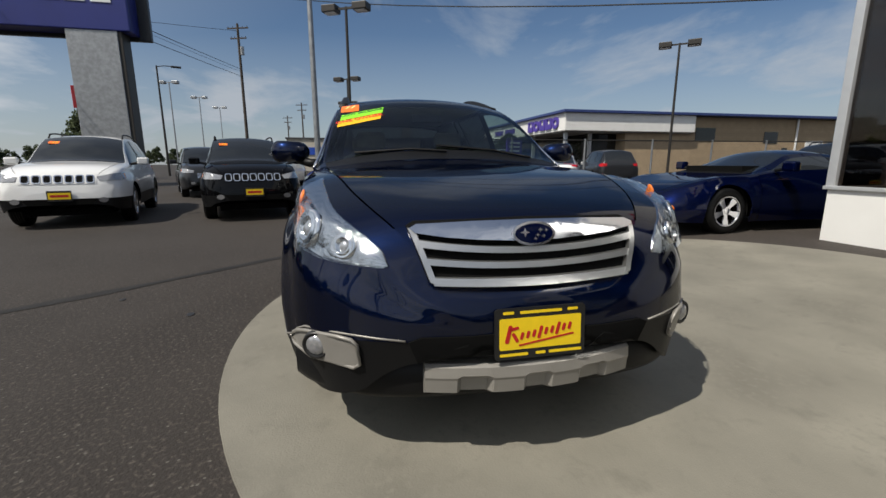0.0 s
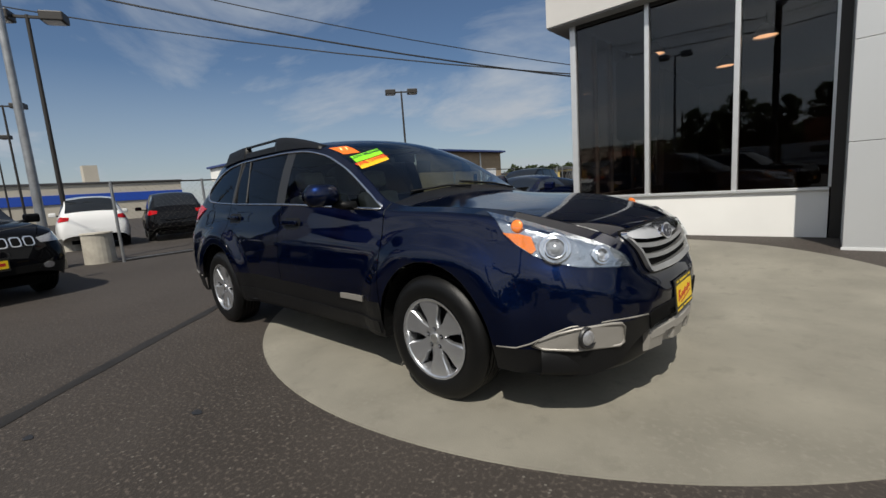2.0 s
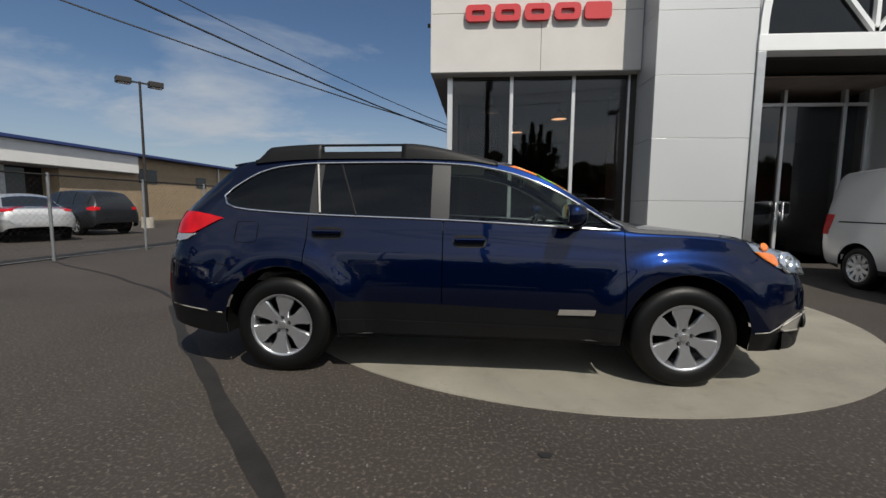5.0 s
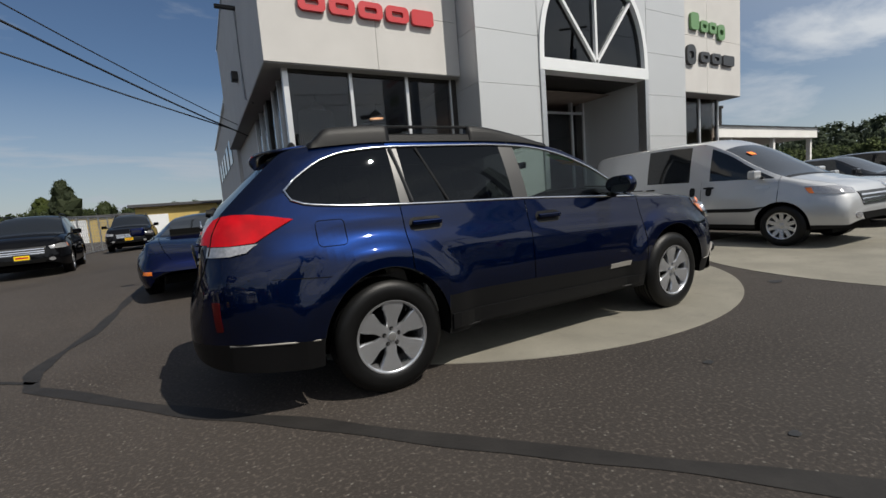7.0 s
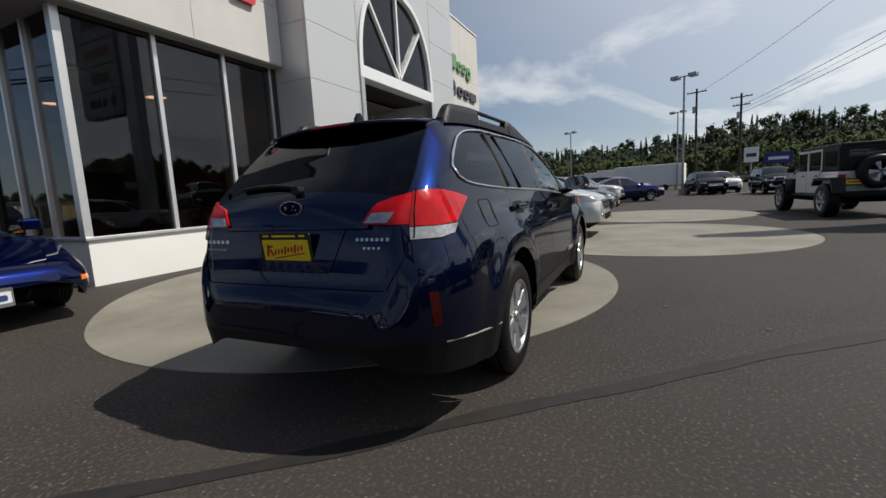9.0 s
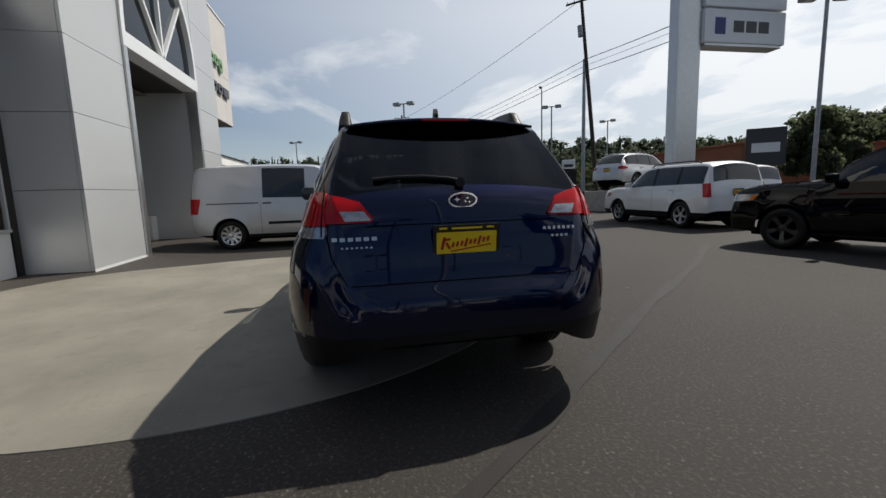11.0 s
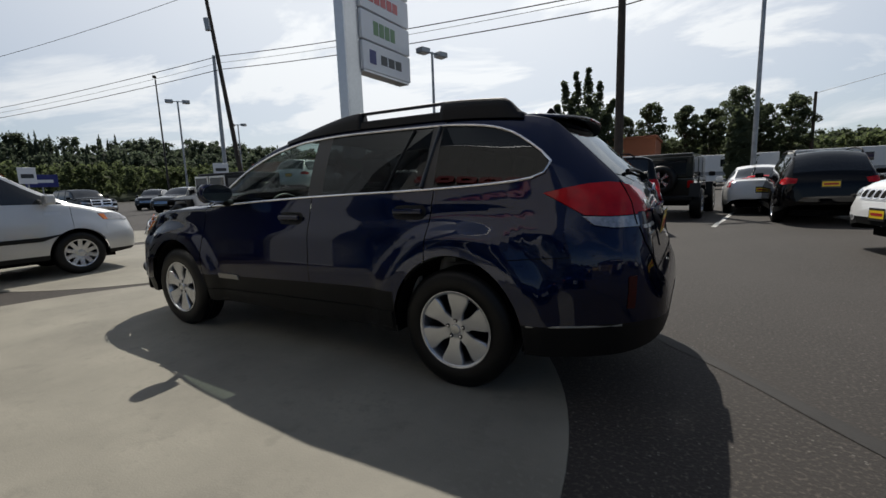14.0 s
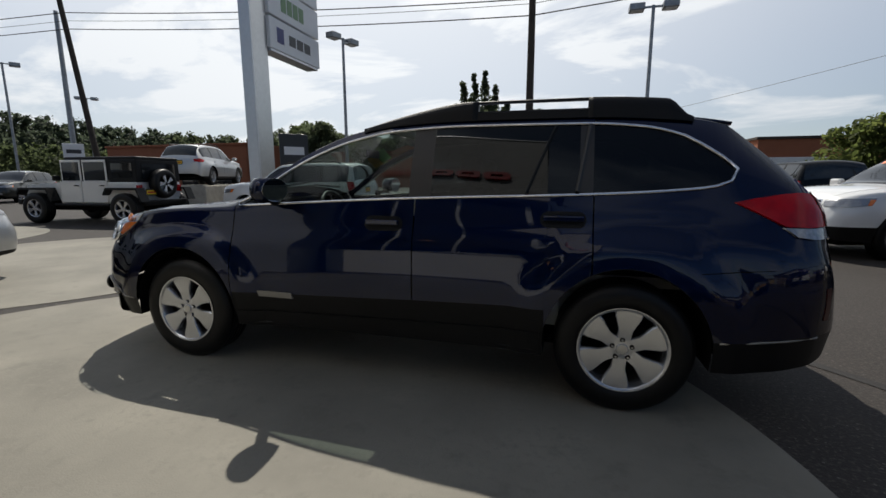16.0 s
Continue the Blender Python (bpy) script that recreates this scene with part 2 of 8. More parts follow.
M["far_glass"] = material("far_car_glass", (0.012, 0.014, 0.016), rough=0.04, spec=0.6)
M["cloth"] = material("grey_cloth", (0.28, 0.26, 0.23), rough=0.9, vary=0.2, scale=15, bump=0.2, bump_scale=500)
M["beige"] = material("beige_trim", (0.34, 0.33, 0.29), rough=0.75, vary=0.1, scale=5)
M["yellow"] = material("plate_yellow", (0.80, 0.56, 0.012), rough=0.4, vary=0.06, scale=30)
M["crimson"] = material("plate_crimson", (0.42, 0.01, 0.012), rough=0.45)
M["plate_black"] = material("plate_frame_black", (0.012, 0.012, 0.012), rough=0.4)
M["plate_white"] = material("plate_white", (0.62, 0.66, 0.70), rough=0.45)
M["navy"] = material("plate_ink", (0.03, 0.05, 0.16), rough=0.5)
M["stk_orange"] = material("sticker_orange", (0.85, 0.16, 0.012), rough=0.5)
M["stk_green"] = material("sticker_green", (0.25, 0.80, 0.02), rough=0.5)
M["stk_yellow"] = material("sticker_yellow", (0.90, 0.47, 0.01), rough=0.5)
M["stk_pale"] = material("sticker_pale_yellow", (0.95, 0.85, 0.35), rough=0.5)
M["stk_ink"] = material("sticker_ink", (0.02, 0.10, 0.02), rough=0.6)
M["stk_red"] = material("sticker_red", (0.62, 0.02, 0.012), rough=0.6)
M["steel"] = material("galvanised_steel", (0.34, 0.35, 0.36), rough=0.45, metal=0.7, vary=0.25, scale=6)
M["bronze"] = material("dark_bronze_metal", (0.028, 0.025, 0.022), rough=0.5, metal=0.3)
M["panel"] = material("silver_panel", (0.52, 0.53, 0.535), rough=0.36, metal=0.35, vary=0.05, scale=0.6, per_object=0.05)
M["stucco"] = material("pale_stucco", (0.53, 0.515, 0.495), rough=0.85, vary=0.07, scale=1.2, bump=0.25, bump_scale=140)
M["white_wall"] = material("white_painted_wall", (0.74, 0.73, 0.70), rough=0.7, vary=0.05, scale=1.5, bump=0.1, bump_scale=60)
M["white_metal"] = material("white_metal", (0.72, 0.73, 0.73), rough=0.35, metal=0.2, vary=0.04, scale=2)
M["mullion"] = material("brushed_mullion", (0.62, 0.625, 0.63), rough=0.35, metal=0.55, vary=0.06, scale=5)
M["arch_glass"] = pane("arch_glass", (0.10, 0.10, 0.10))
M["dim_mirror"] = material("mirror_glass", (0.35, 0.36, 0.38), rough=0.02, metal=1.0)
M["shop_glass"] = pane("shop_glass", (0.50, 0.46, 0.43))
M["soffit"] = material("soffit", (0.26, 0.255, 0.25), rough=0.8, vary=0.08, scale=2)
M["room"] = material("dim_room", (0.26, 0.21, 0.18), rough=0.85, vary=0.3, scale=1)
M["lamp_glow"] = glow("ceiling_lamp_glow", (1.0, 0.62, 0.36), 4.0)
M["sign_red"] = material("sign_red", (0.48, 0.025, 0.03), rough=0.35, coat=0.3)
M["sign_green"] = material("sign_green", (0.12, 0.24, 0.10), rough=0.4)
M["sign_dark"] = material("sign_dark", (0.03, 0.032, 0.035), rough=0.4)
M["sign_white"] = material("sign_face_white", (0.74, 0.75, 0.76), rough=0.35, vary=0.04, scale=2)
M["sign_blue"] = material("sign_blue", (0.012, 0.02, 0.16), rough=0.4, vary=0.1, scale=1)
M["violet"] = material("sign_violet", (0.07, 0.04, 0.28), rough=0.45)
M["brick"] = material("tan_brick", (0.40, 0.30, 0.19), rough=0.85, vary=0.18, scale=3, per_object=0.2, bump=0.2, bump_scale=90)
M["yellow_wall"] = material("yellow_siding", (0.52, 0.38, 0.12), rough=0.7, vary=0.1, scale=1)
M["beige_wall"] = material("beige_siding", (0.45, 0.41, 0.34), rough=0.75, vary=0.08, scale=0.5)
M["blue_stripe"] = material("blue_stripe", (0.012, 0.06, 0.36), rough=0.5)
M["roof_dark"] = material("dark_roof", (0.06, 0.06, 0.065), rough=0.8, vary=0.2, scale=1)
M["red_wall"] = material("rust_red_wall", (0.30, 0.10, 0.045), rough=0.8, vary=0.15, scale=0.5)
M["timber"] = material("weathered_timber", (0.055, 0.042, 0.032), rough=0.85, vary=0.3, scale=2, bump=0.4, bump_scale=30)
M["wire"] = material("cable_black", (0.012, 0.012, 0.012), rough=0.6)
M["bark"] = material("bark", (0.06, 0.045, 0.032), rough=0.9, vary=0.3, scale=5, bump=0.5, bump_scale=25)


def leaf_material(name, color, dark):
    m = material(name, color, rough=0.6, vary=0.1, tint=dark, scale=0.35)
    t = m.node_tree
    g = t.nodes.new("ShaderNodeNewGeometry")
    n = t.nodes.new("ShaderNodeMix")
    n.data_type = "RGBA"
    n.inputs["B"].default_value = (*dark, 1)
    t.links.new(t.nodes["Principled BSDF"].inputs["Base Color"].links[0].from_socket, n.inputs["A"])
    t.links.new(g.outputs["Random Per Island"], n.inputs["Factor"])
    pb = t.nodes["Principled BSDF"]
    t.links.new(n.outputs["Result"], pb.inputs["Base Color"])
    pb.inputs["Specular IOR Level"].default_value = 0.2
    tl = t.nodes.new("ShaderNodeBsdfTranslucent")
    t.links.new(n.outputs["Result"], tl.inputs["Color"])
    mx = t.nodes.new("ShaderNodeMixShader")
    mx.inputs[0].default_value = 0.72
    t.links.new(pb.outputs[0], mx.inputs[1])
    t.links.new(tl.outputs[0], mx.inputs[2])
    t.links.new(mx.outputs[0], t.nodes["Material Output"].inputs[0])
    return m


M["leaf"] = leaf_material("leaf", (0.140, 0.168, 0.072), (0.085, 0.108, 0.050))
M["leaf_dark"] = leaf_material("dark_leaf", (0.125, 0.148, 0.078), (0.070, 0.088, 0.050))
M["leaf_bright"] = leaf_material("bright_leaf", (0.19, 0.21, 0.06), (0.10, 0.13, 0.04))
M["conifer"] = leaf_material("conifer_needles", (0.115, 0.138, 0.085), (0.070, 0.090, 0.060))
M["barrier"] = material("concrete_barrel", (0.42, 0.39, 0.33), rough=0.85, vary=0.25, scale=4, bump=0.3, bump_scale=50)

# ---- builders ----
def mesh_of(name, bm, mat, smooth=False):
    me = bpy.data.meshes.new(name)
    bmesh.ops.recalc_face_normals(bm, faces=bm.faces[:])
    if smooth:
        for f in bm.faces:
            f.smooth = True
    bm.to_mesh(me)
    bm.free()
    for one in (mat if isinstance(mat, (list, tuple)) else [mat]):
        me.materials.append(one)
    return me


def thing(name, label, category, m=None, group="", kind=""):
    ob = new(name)
    ob.empty_display_size = 0.2
    if m is not None:
        ob.matrix_basis = m
    return tagged(ob, label, category, group, kind)


def part(name, bm, mat, parent, label="", smooth=False):
    ob = new(name, mesh_of(name, bm, mat, smooth))
    ob.parent = parent
    if label:
        tagged(ob, label)
    return ob


def outward(ob, centre):
    """Turns an open sheet's faces away from a point."""
    c = Vector(centre)
    if sum((p.center - c).dot(p.normal) * p.area for p in ob.data.polygons) < 0:
        ob.data.flip_normals()
    return ob


def solid(name, bm, mat, label="", category="", kind="", smooth=False, group=""):
    return tagged(new(name, mesh_of(name, bm, mat, smooth)), label, category, group, kind)


def add_box(bm, a, b, bevel=0.0, m=None):
    r = bmesh.ops.create_cube(bm, size=1, matrix=Matrix.LocRotScale([(p + q) / 2 for p, q in zip(a, b)], None, [q - p for p, q in zip(a, b)]))
    vs = r["verts"]
    if bevel:
        es = list({e for v in vs for e in v.link_edges})
        vs = list({v for f in bmesh.ops.bevel(bm, geom=es, offset=bevel, segments=2, affect="EDGES", profile=0.5)["faces"] for v in f.verts} | {v for v in vs if v.is_valid})
    if m is not None:
        bmesh.ops.transform(bm, matrix=m, verts=vs)
    return bm


def box(a, b, bevel=0.0, m=None):
    return add_box(bmesh.new(), a, b, bevel, m)


def add_rod(bm, a, b, r, r2=None, seg=12):
    a, b = Vector(a), Vector(b)
    d = b - a
    m = Matrix.Translation((a + b) / 2) @ d.to_track_quat("Z", "Y").to_matrix().to_4x4()
    bmesh.ops.create_cone(bm, cap_ends=True, segments=seg, radius1=r, radius2=r if r2 is None else r2, depth=d.length, matrix=m)
    return bm


def rod(a, b, r, r2=None, seg=12):
    return add_rod(bmesh.new(), a, b, r, r2, seg)


def add_tube(bm, pts, r, seg=8, closed=False):
    """A bent tube through the points."""
    pts = [Vector(p) for p in pts]
    rings, n = [], len(pts)
    for i, p in enumerate(pts):
        q, o = pts[(i + 1) % n] if closed or i < n - 1 else p, pts[i - 1] if closed or i else p
        d = (q - o).normalized()
        side = d.cross(Vector((0, 0, 1)))
        side = side.normalized() if side.length > 1e-4 else Vector((1, 0, 0))
        up = side.cross(d)
        rings.append([bm.verts.new(p + r * (math.cos(2 * math.pi * k / seg) * side + math.sin(2 * math.pi * k / seg) * up)) for k in range(seg)])
    for i in range(n if closed else n - 1):
        a, b = rings[i], rings[(i + 1) % n]
        for k in range(seg):
            bm.faces.new((a[k], a[(k + 1) % seg], b[(k + 1) % seg], b[k]))
    if not closed:
        bm.faces.new(rings[0][::-1])
        bm.faces.new(rings[-1])
    return bm


def tube(pts, r, seg=8, closed=False):
    return add_tube(bmesh.new(), pts, r, seg, closed)


def add_prism(bm, poly, depth, m=None):
    """A flat outline in x, y, drawn out along z by depth."""
    lo = [bm.verts.new((x, y, 0)) for x, y in poly]
    hi = [bm.verts.new((x, y, depth)) for x, y in poly]
    bm.faces.new(lo[::-1])
    bm.faces.new(hi)
    for i in range(len(poly)):
        j = (i + 1) % len(poly)
        bm.faces.new((lo[i], lo[j], hi[j], hi[i]))
    if m is not None:
        bmesh.ops.transform(bm, matrix=m, verts=lo + hi)
    return bm


def prism(poly, depth, m=None):
    return add_prism(bmesh.new(), poly, depth, m)


def revolve(profile, seg=32, axis="y"):
    """Turns a profile of (radius, along) round an axis; open ends stay open."""
    bm = bmesh.new()
    rings = []
    for k in range(seg):
        a = 2 * math.pi * k / seg
        c, s = math.cos(a), math.sin(a)
        rings.append([bm.verts.new((r * c, h, r * s) if axis == "y" else (r * c, r * s, h)) for r, h in profile])
    for k in range(seg):
        a, b = rings[k], rings[(k + 1) % seg]
        for i in range(len(profile) - 1):
            bm.faces.new((a[i], a[i + 1], b[i + 1], b[i]))
    bmesh.ops.remove_doubles(bm, verts=bm.verts[:], dist=1e-5)
    return bm


def rounded(w, h, r, n=4, cx=0.0, cy=0.0):
    out = []
    for qx, qy, a0 in ((1, 1, 0), (-1, 1, 90), (-1, -1, 180), (1, -1, 270)):
        for k in range(n + 1):
            a = radians(a0 + 90 * k / n)
            out.append((cx + qx * (w / 2 - r) + r * math.cos(a), cy + qy * (h / 2 - r) + r * math.sin(a)))
    return out


def ellipse(w, h, n=24, cx=0.0, cy=0.0):
    return [(cx + w / 2 * math.cos(2 * math.pi * k / n), cy + h / 2 * math.sin(2 * math.pi * k / n)) for k in range(n)]


def pchip(pts):
    """A smooth curve through (x, value) points that never overshoots."""
    pts = sorted(pts)
    x, y = np.array([p[0] for p in pts], float), np.array([p[1] for p in pts], float)
    h, d = np.diff(x), np.diff(y) / np.diff(x)
    g = np.zeros(len(x))
    for i in range(1, len(x) - 1):
        if d[i - 1] * d[i] > 0:
            w1, w2 = 2 * h[i] + h[i - 1], h[i] + 2 * h[i - 1]
            g[i] = (w1 + w2) / (w1 / d[i - 1] + w2 / d[i])
    g[0], g[-1] = d[0], d[-1]

    def at(v):
        v = min(max(v, x[0]), x[-1])
        i = min(int(np.searchsorted(x, v, "right")) - 1, len(x) - 2)
        u = (v - x[i]) / h[i]
        return float((2 * u**3 - 3 * u * u + 1) * y[i] + (u**3 - 2 * u * u + u) * h[i] * g[i] + (3 * u * u - 2 * u**3) * y[i + 1] + (u**3 - u * u) * h[i] * g[i + 1])

    return at


def smooth(a, b, v):
    u = min(max((v - a) / (b - a), 0.0), 1.0)
    return u * u * (3 - 2 * u)


def text_mesh(words, size, m, mat, name, parent, shear=0.0, depth=0.0008):
    cu = bpy.data.curves.new(name, "FONT")
    cu.body, cu.size, cu.align_x, cu.align_y, cu.shear, cu.extrude = words, size, "CENTER", "CENTER", shear, depth
    cu.resolution_u = 2
    cu.offset = size * 0.018
    tmp = bpy.data.objects.new(name, cu)
    me = bpy.data.meshes.new_from_object(tmp)
    bpy.data.objects.remove(tmp)
    me.materials.clear()
    me.materials.append(mat)
    ob = new(name, me)
    ob.parent = parent
    ob.matrix_basis = m
    return tagged(ob, kind="stuff")


def ground_z(x, y):
    """The lot rises a hand's width towards the showroom."""
    return 0.09 * smooth(3.0, 5.0, y) * smooth(-6.5, -3.5, x)


def shifted(bm, v):
    bmesh.ops.translate(bm, verts=bm.verts[:], vec=v)
    return bm


# ---- lot ----
def sheet(xs, ys, height, name):
    bm = bmesh.new()
    g = [[bm.verts.new((x, y, height(x, y))) for y in ys] for x in xs]
    for i in range(len(xs) - 1):
        for j in range(len(ys) - 1):
            bm.faces.new((g[i][j], g[i + 1][j], g[i + 1][j + 1], g[i][j + 1]))
    return bm


far = [400, 200, 100, 60, 40, 30, 22]
gx = [-v for v in far] + [v * 0.5 for v in range(-30, 41)] + [v for v in reversed(far)]
gy = [-v for v in far] + [v * 0.5 for v in range(-30, 37)] + [v for v in reversed(far)]
solid("ground", sheet(gx, gy, ground_z, "ground"), M["asphalt"], "worn dark brown-grey asphalt car lot", "ground", "structure", True)


def round_pad(cx, cy, r, name="concrete_pad", top=0.006):
    bm = bmesh.new()
    rings = []
    for k in range(1, 17):
        q = r * k / 16
        rings.append([bm.verts.new((cx + q * math.cos(a), cy + q * math.sin(a), ground_z(cx + q * math.cos(a), cy + q * math.sin(a)) + top)) for a in [2 * math.pi * i / 120 for i in range(120)]])
    c = bm.verts.new((cx, cy, ground_z(cx, cy) + top))
    for i in range(120):
        j = (i + 1) % 120
        bm.faces.new((c, rings[0][i], rings[0][j]))
        for a, b in zip(rings, rings[1:]):
            bm.faces.new((a[i], b[i], b[j], a[j]))
    rim = [bm.verts.new((cx + (r + 0.006) * math.cos(2 * math.pi * i / 120), cy + (r + 0.006) * math.sin(2 * math.pi * i / 120), ground_z(cx, cy + r * math.sin(2 * math.pi * i / 120)) * 0 - 0.01)) for i in range(120)]
    for i in range(120):
        j = (i + 1) % 120
        bm.faces.new((rings[-1][i], rim[i], rim[j], rings[-1][j]))
    return solid(name, bm, M["concrete"], "round pale concrete display pad set flush in the asphalt", "pavement", "structure", False)


round_pad(0.95, 1.79, 3.10)
round_pad(6.1, -1.55, 2.87)
round_pad(12.2, -1.9, 2.8)


def strip(pts, w, name, mat, label, z=0.004, jig=0.3, cat="pavement"):
    bm = bmesh.new()
    pts = [Vector((x, y, 0)) for x, y in pts]
    dense = []
    for a, b in zip(pts, pts[1:]):
        n = max(2, int((b - a).length / 0.12))
        dense += [a.lerp(b, k / n) for k in range(n)]
    dense.append(pts[-1])
    rows = []
    for i, p in enumerate(dense):
        d = (dense[min(i + 1, len(dense) - 1)] - dense[max(i - 1, 0)]).normalized()
        s = Vector((-d.y, d.x, 0))
        o = noise.noise(p * 0.9) * 0.06
        ww = w * (1 + jig * noise.noise(p * 1.7 + Vector((9, 2, 1))))
        rows.append([bm.verts.new((q.x, q.y, ground_z(q.x, q.y) + z)) for q in (p + s * (o - ww / 2), p + s * (o + ww / 2))])
    for a, b in zip(rows, rows[1:]):
        bm.faces.new((a[0], a[1], b[1], b[0]))
    return solid(name, bm, mat, label, cat, "structure")


strip([(-3.1, 9.5), (-3.35, 4.7), (-3.62, 1.35), (-3.52, 0.9), (-2.3, -0.52), (-1.2, -1.75), (-0.5, -2.58), (1.25, -4.62), (2.6, -6.0)], 0.105, "tar_seam", M["tar"], "narrow dark tar seam patched along the asphalt", 0.004, 0.7)
strip([(-3.55, 1.05), (-4.3, 1.7), (-6.2, 2.9), (-8.6, 4.2)], 0.05, "tar_seam", M["tar"], "narrow dark tar seam patched along the asphalt")
strip([(-2.9, -8.6), (-3.6, -13.5)], 0.10, "parking_line", M["line"], "faded white parking line", 0.004, 0.1)
strip([(30, -4.5), (34, -9)], 0.12, "parking_line", M["line"], "faded white parking line", 0.004, 0.1)


def stain(x, y, r, name="oil_stain"):
    bm = bmesh.new()
    bm.faces.new([bm.verts.new((x + r * (1 + 0.2 * math.sin(3 * a + x)) * math.cos(a), y + 0.8 * r * (1 + 0.15 * math.cos(2 * a)) * math.sin(a), 0.005)) for a in [2 * math.pi * k / 24 for k in range(24)]])
    return solid(name, bm, M["oil"], "small dark oil stain on the asphalt", "stain", "structure")


stain(2.93, -0.99, 0.075)
stain(-0.15, -2.4, 0.03)
stain(0.35, -1.75, 0.035)


# ---- showroom ----
def showroom():
    b = thing("showroom_building", "pale showroom with silver arched entrance tower and dark glass", "building")

    def slab(name, a, c, mat, label="", bevel=0.0, parent=b):
        return part(name, box(a, c, bevel), mat, parent, label)

    def panels(name, xs, zs, y, depth, mat, g=0.008):
        for x0, x1 in zip(xs, xs[1:]):
            for z0, z1 in zip(zs, zs[1:]):
                slab(name, (x0 + g / 2, y, z0 + g / 2), (x1 - g / 2, y + depth, z1 - g / 2), mat, bevel=0.0015)

    # left wing: overhanging stucco box on a glass storey
    panels("stucco_panel", (-1.0, 1.17, 3.09), (3.85, 4.97, 6.3, 7.6), 5.13, 0.04, M["stucco"])
    slab("upper_wall", (-0.96, 5.165, 3.87), (3.09, 16.0, 7.58), M["stucco"], "flat pale stucco upper storey")
    for y0, y1 in ((5.13, 8.7), (8.7, 12.4), (12.4, 16.0)):
        for z0, z1 in ((3.85, 5.6), (5.6, 7.6)):
            slab("stucco_panel", (-1.0, y0 + 0.004, z0 + 0.004), (-0.962, y1 - 0.004, z1 - 0.004), M["stucco"], bevel=0.0015)
    slab("parapet_cap", (-1.03, 5.10, 7.6), (3.10, 16.03, 7.66), M["white_metal"])
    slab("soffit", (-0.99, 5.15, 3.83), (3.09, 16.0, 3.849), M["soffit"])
    slab("sill_wall", (-0.64, 5.38, 0.0), (2.96, 5.56, 0.74), M["white_wall"], "white low wall under the shop windows")
    slab("sill_ledge", (-0.68, 5.34, 0.74), (2.96, 5.58, 0.785), M["mullion"], bevel=0.006)
    slab("side_sill_wall", (-0.64, 5.56, 0.0), (-0.46, 10.4, 0.74), M["white_wall"])
    slab("side_sill_ledge", (-0.68, 5.58, 0.74), (-0.44, 10.4, 0.785), M["mullion"], bevel=0.006)

    def shop_window(x0, x1, y, z0, z1):
        slab("shop_window", (x0, y, z0), (x1, y + 0.012, z1), M["shop_glass"], "dark reflective shop window")

    posts = (-0.62, 0.64, 1.88, 2.98)
    for k, x in enumerate(posts):
        w = 0.085 if k == 0 else 0.05
        slab("window_post", (x - w / 2 - 0.01, 5.37, 0.785), (x + w / 2 + 0.01, 5.50, 3.83), M["mullion"], bevel=0.006)
    for x0, x1 in zip(posts, posts[1:]):
        shop_window(x0 + 0.05, x1 - 0.035, 5.42, 0.785, 3.83)
    slab("head_rail", (-0.6, 5.40, 3.77), (2.96, 5.46, 3.83), M["bronze"])
    ys = (5.46, 6.25, 7.05, 7.9, 8.35, 9.3, 10.35)
    for k, (y0, y1) in enumerate(zip(ys, ys[1:])):
        slab("side_window", (-0.585, y0 + 0.04, 0.785), (-0.573, y1 - 0.02, 3.83), M["shop_glass"])
        slab("window_post", (-0.64, y1 - 0.03, 0.785), (-0.53, y1 + (0.25 if k == 2 else 0.03), 3.83), M["mullion" if k != 2 else "bronze"], bevel=0.005)
    slab("side_wall", (-0.62, 10.4, 0.0), (-0.4, 16.0, 3.83), M["stucco"])
    slab("return_pier", (2.98, 5.36, 0.0), (3.12, 5.6, 3.83), M["bronze"])
    wl = part("wall_lamp", box((-1.16, 9.6, 4.75), (-1.0, 9.9, 4.98), 0.02), M["bronze"], b, "small dark wall lamp")
    part("lamp_bracket", box((-1.45, 8.35, 6.02), (-1.0, 8.45, 6.10), 0.01), M["bronze"], b)
    part("conduit", tube([(-1.03, 8.4, 6.0), (-1.03, 8.4, 4.2), (-1.03, 8.3, 3.95), (-0.9, 8.1, 3.8)], 0.025, 6), M["steel"], b)

    # entrance tower of silver panels with an arched window
    T0, T1, TY = 3.10, 10.33, 4.45
    A0, A1, SP = 4.93, 8.47, 4.20
    zj = (0.08, 1.33, 2.45, 3.55, 4.65, 5.76, 6.87, 7.98, 9.1)
    panels("tower_panel", (T0, A0 - 0.14), zj, TY, 0.05, M["panel"])
    panels("tower_panel", (A1 + 0.14, T1), zj, TY, 0.05, M["panel"])
    for x0, x1 in ((T0, T0 + 0.05), (T1 - 0.05, T1)):
        for z0, z1 in zip(zj, zj[1:]):
            slab("tower_panel", (x0, TY + 0.054, z0 + 0.004), (x1, 7.2, z1 - 0.004), M["panel"], bevel=0.0015)
    slab("tower_core", (T0 + 0.06, TY + 0.06, 0.0), (A0 - 0.035, 7.2, 9.05), M["bronze"])
    slab("tower_core", (A1 + 0.035, TY + 0.06, 0.0), (T1 - 0.06, 7.2, 9.05), M["bronze"])
    slab("arch_back", (A0 - 0.03, 6.9, 3.93), (A1 + 0.03, 7.2, 9.05), M["room"])
    slab("tower_roof", (T0 + 0.06, TY + 0.06, 9.05), (T1 - 0.06, 7.2, 9.09), M["roof_dark"])
    slab("base_strip", (T0 - 0.01, TY - 0.012, 0.05), (A0 - 0.13, TY, 0.105), M["white_metal"])
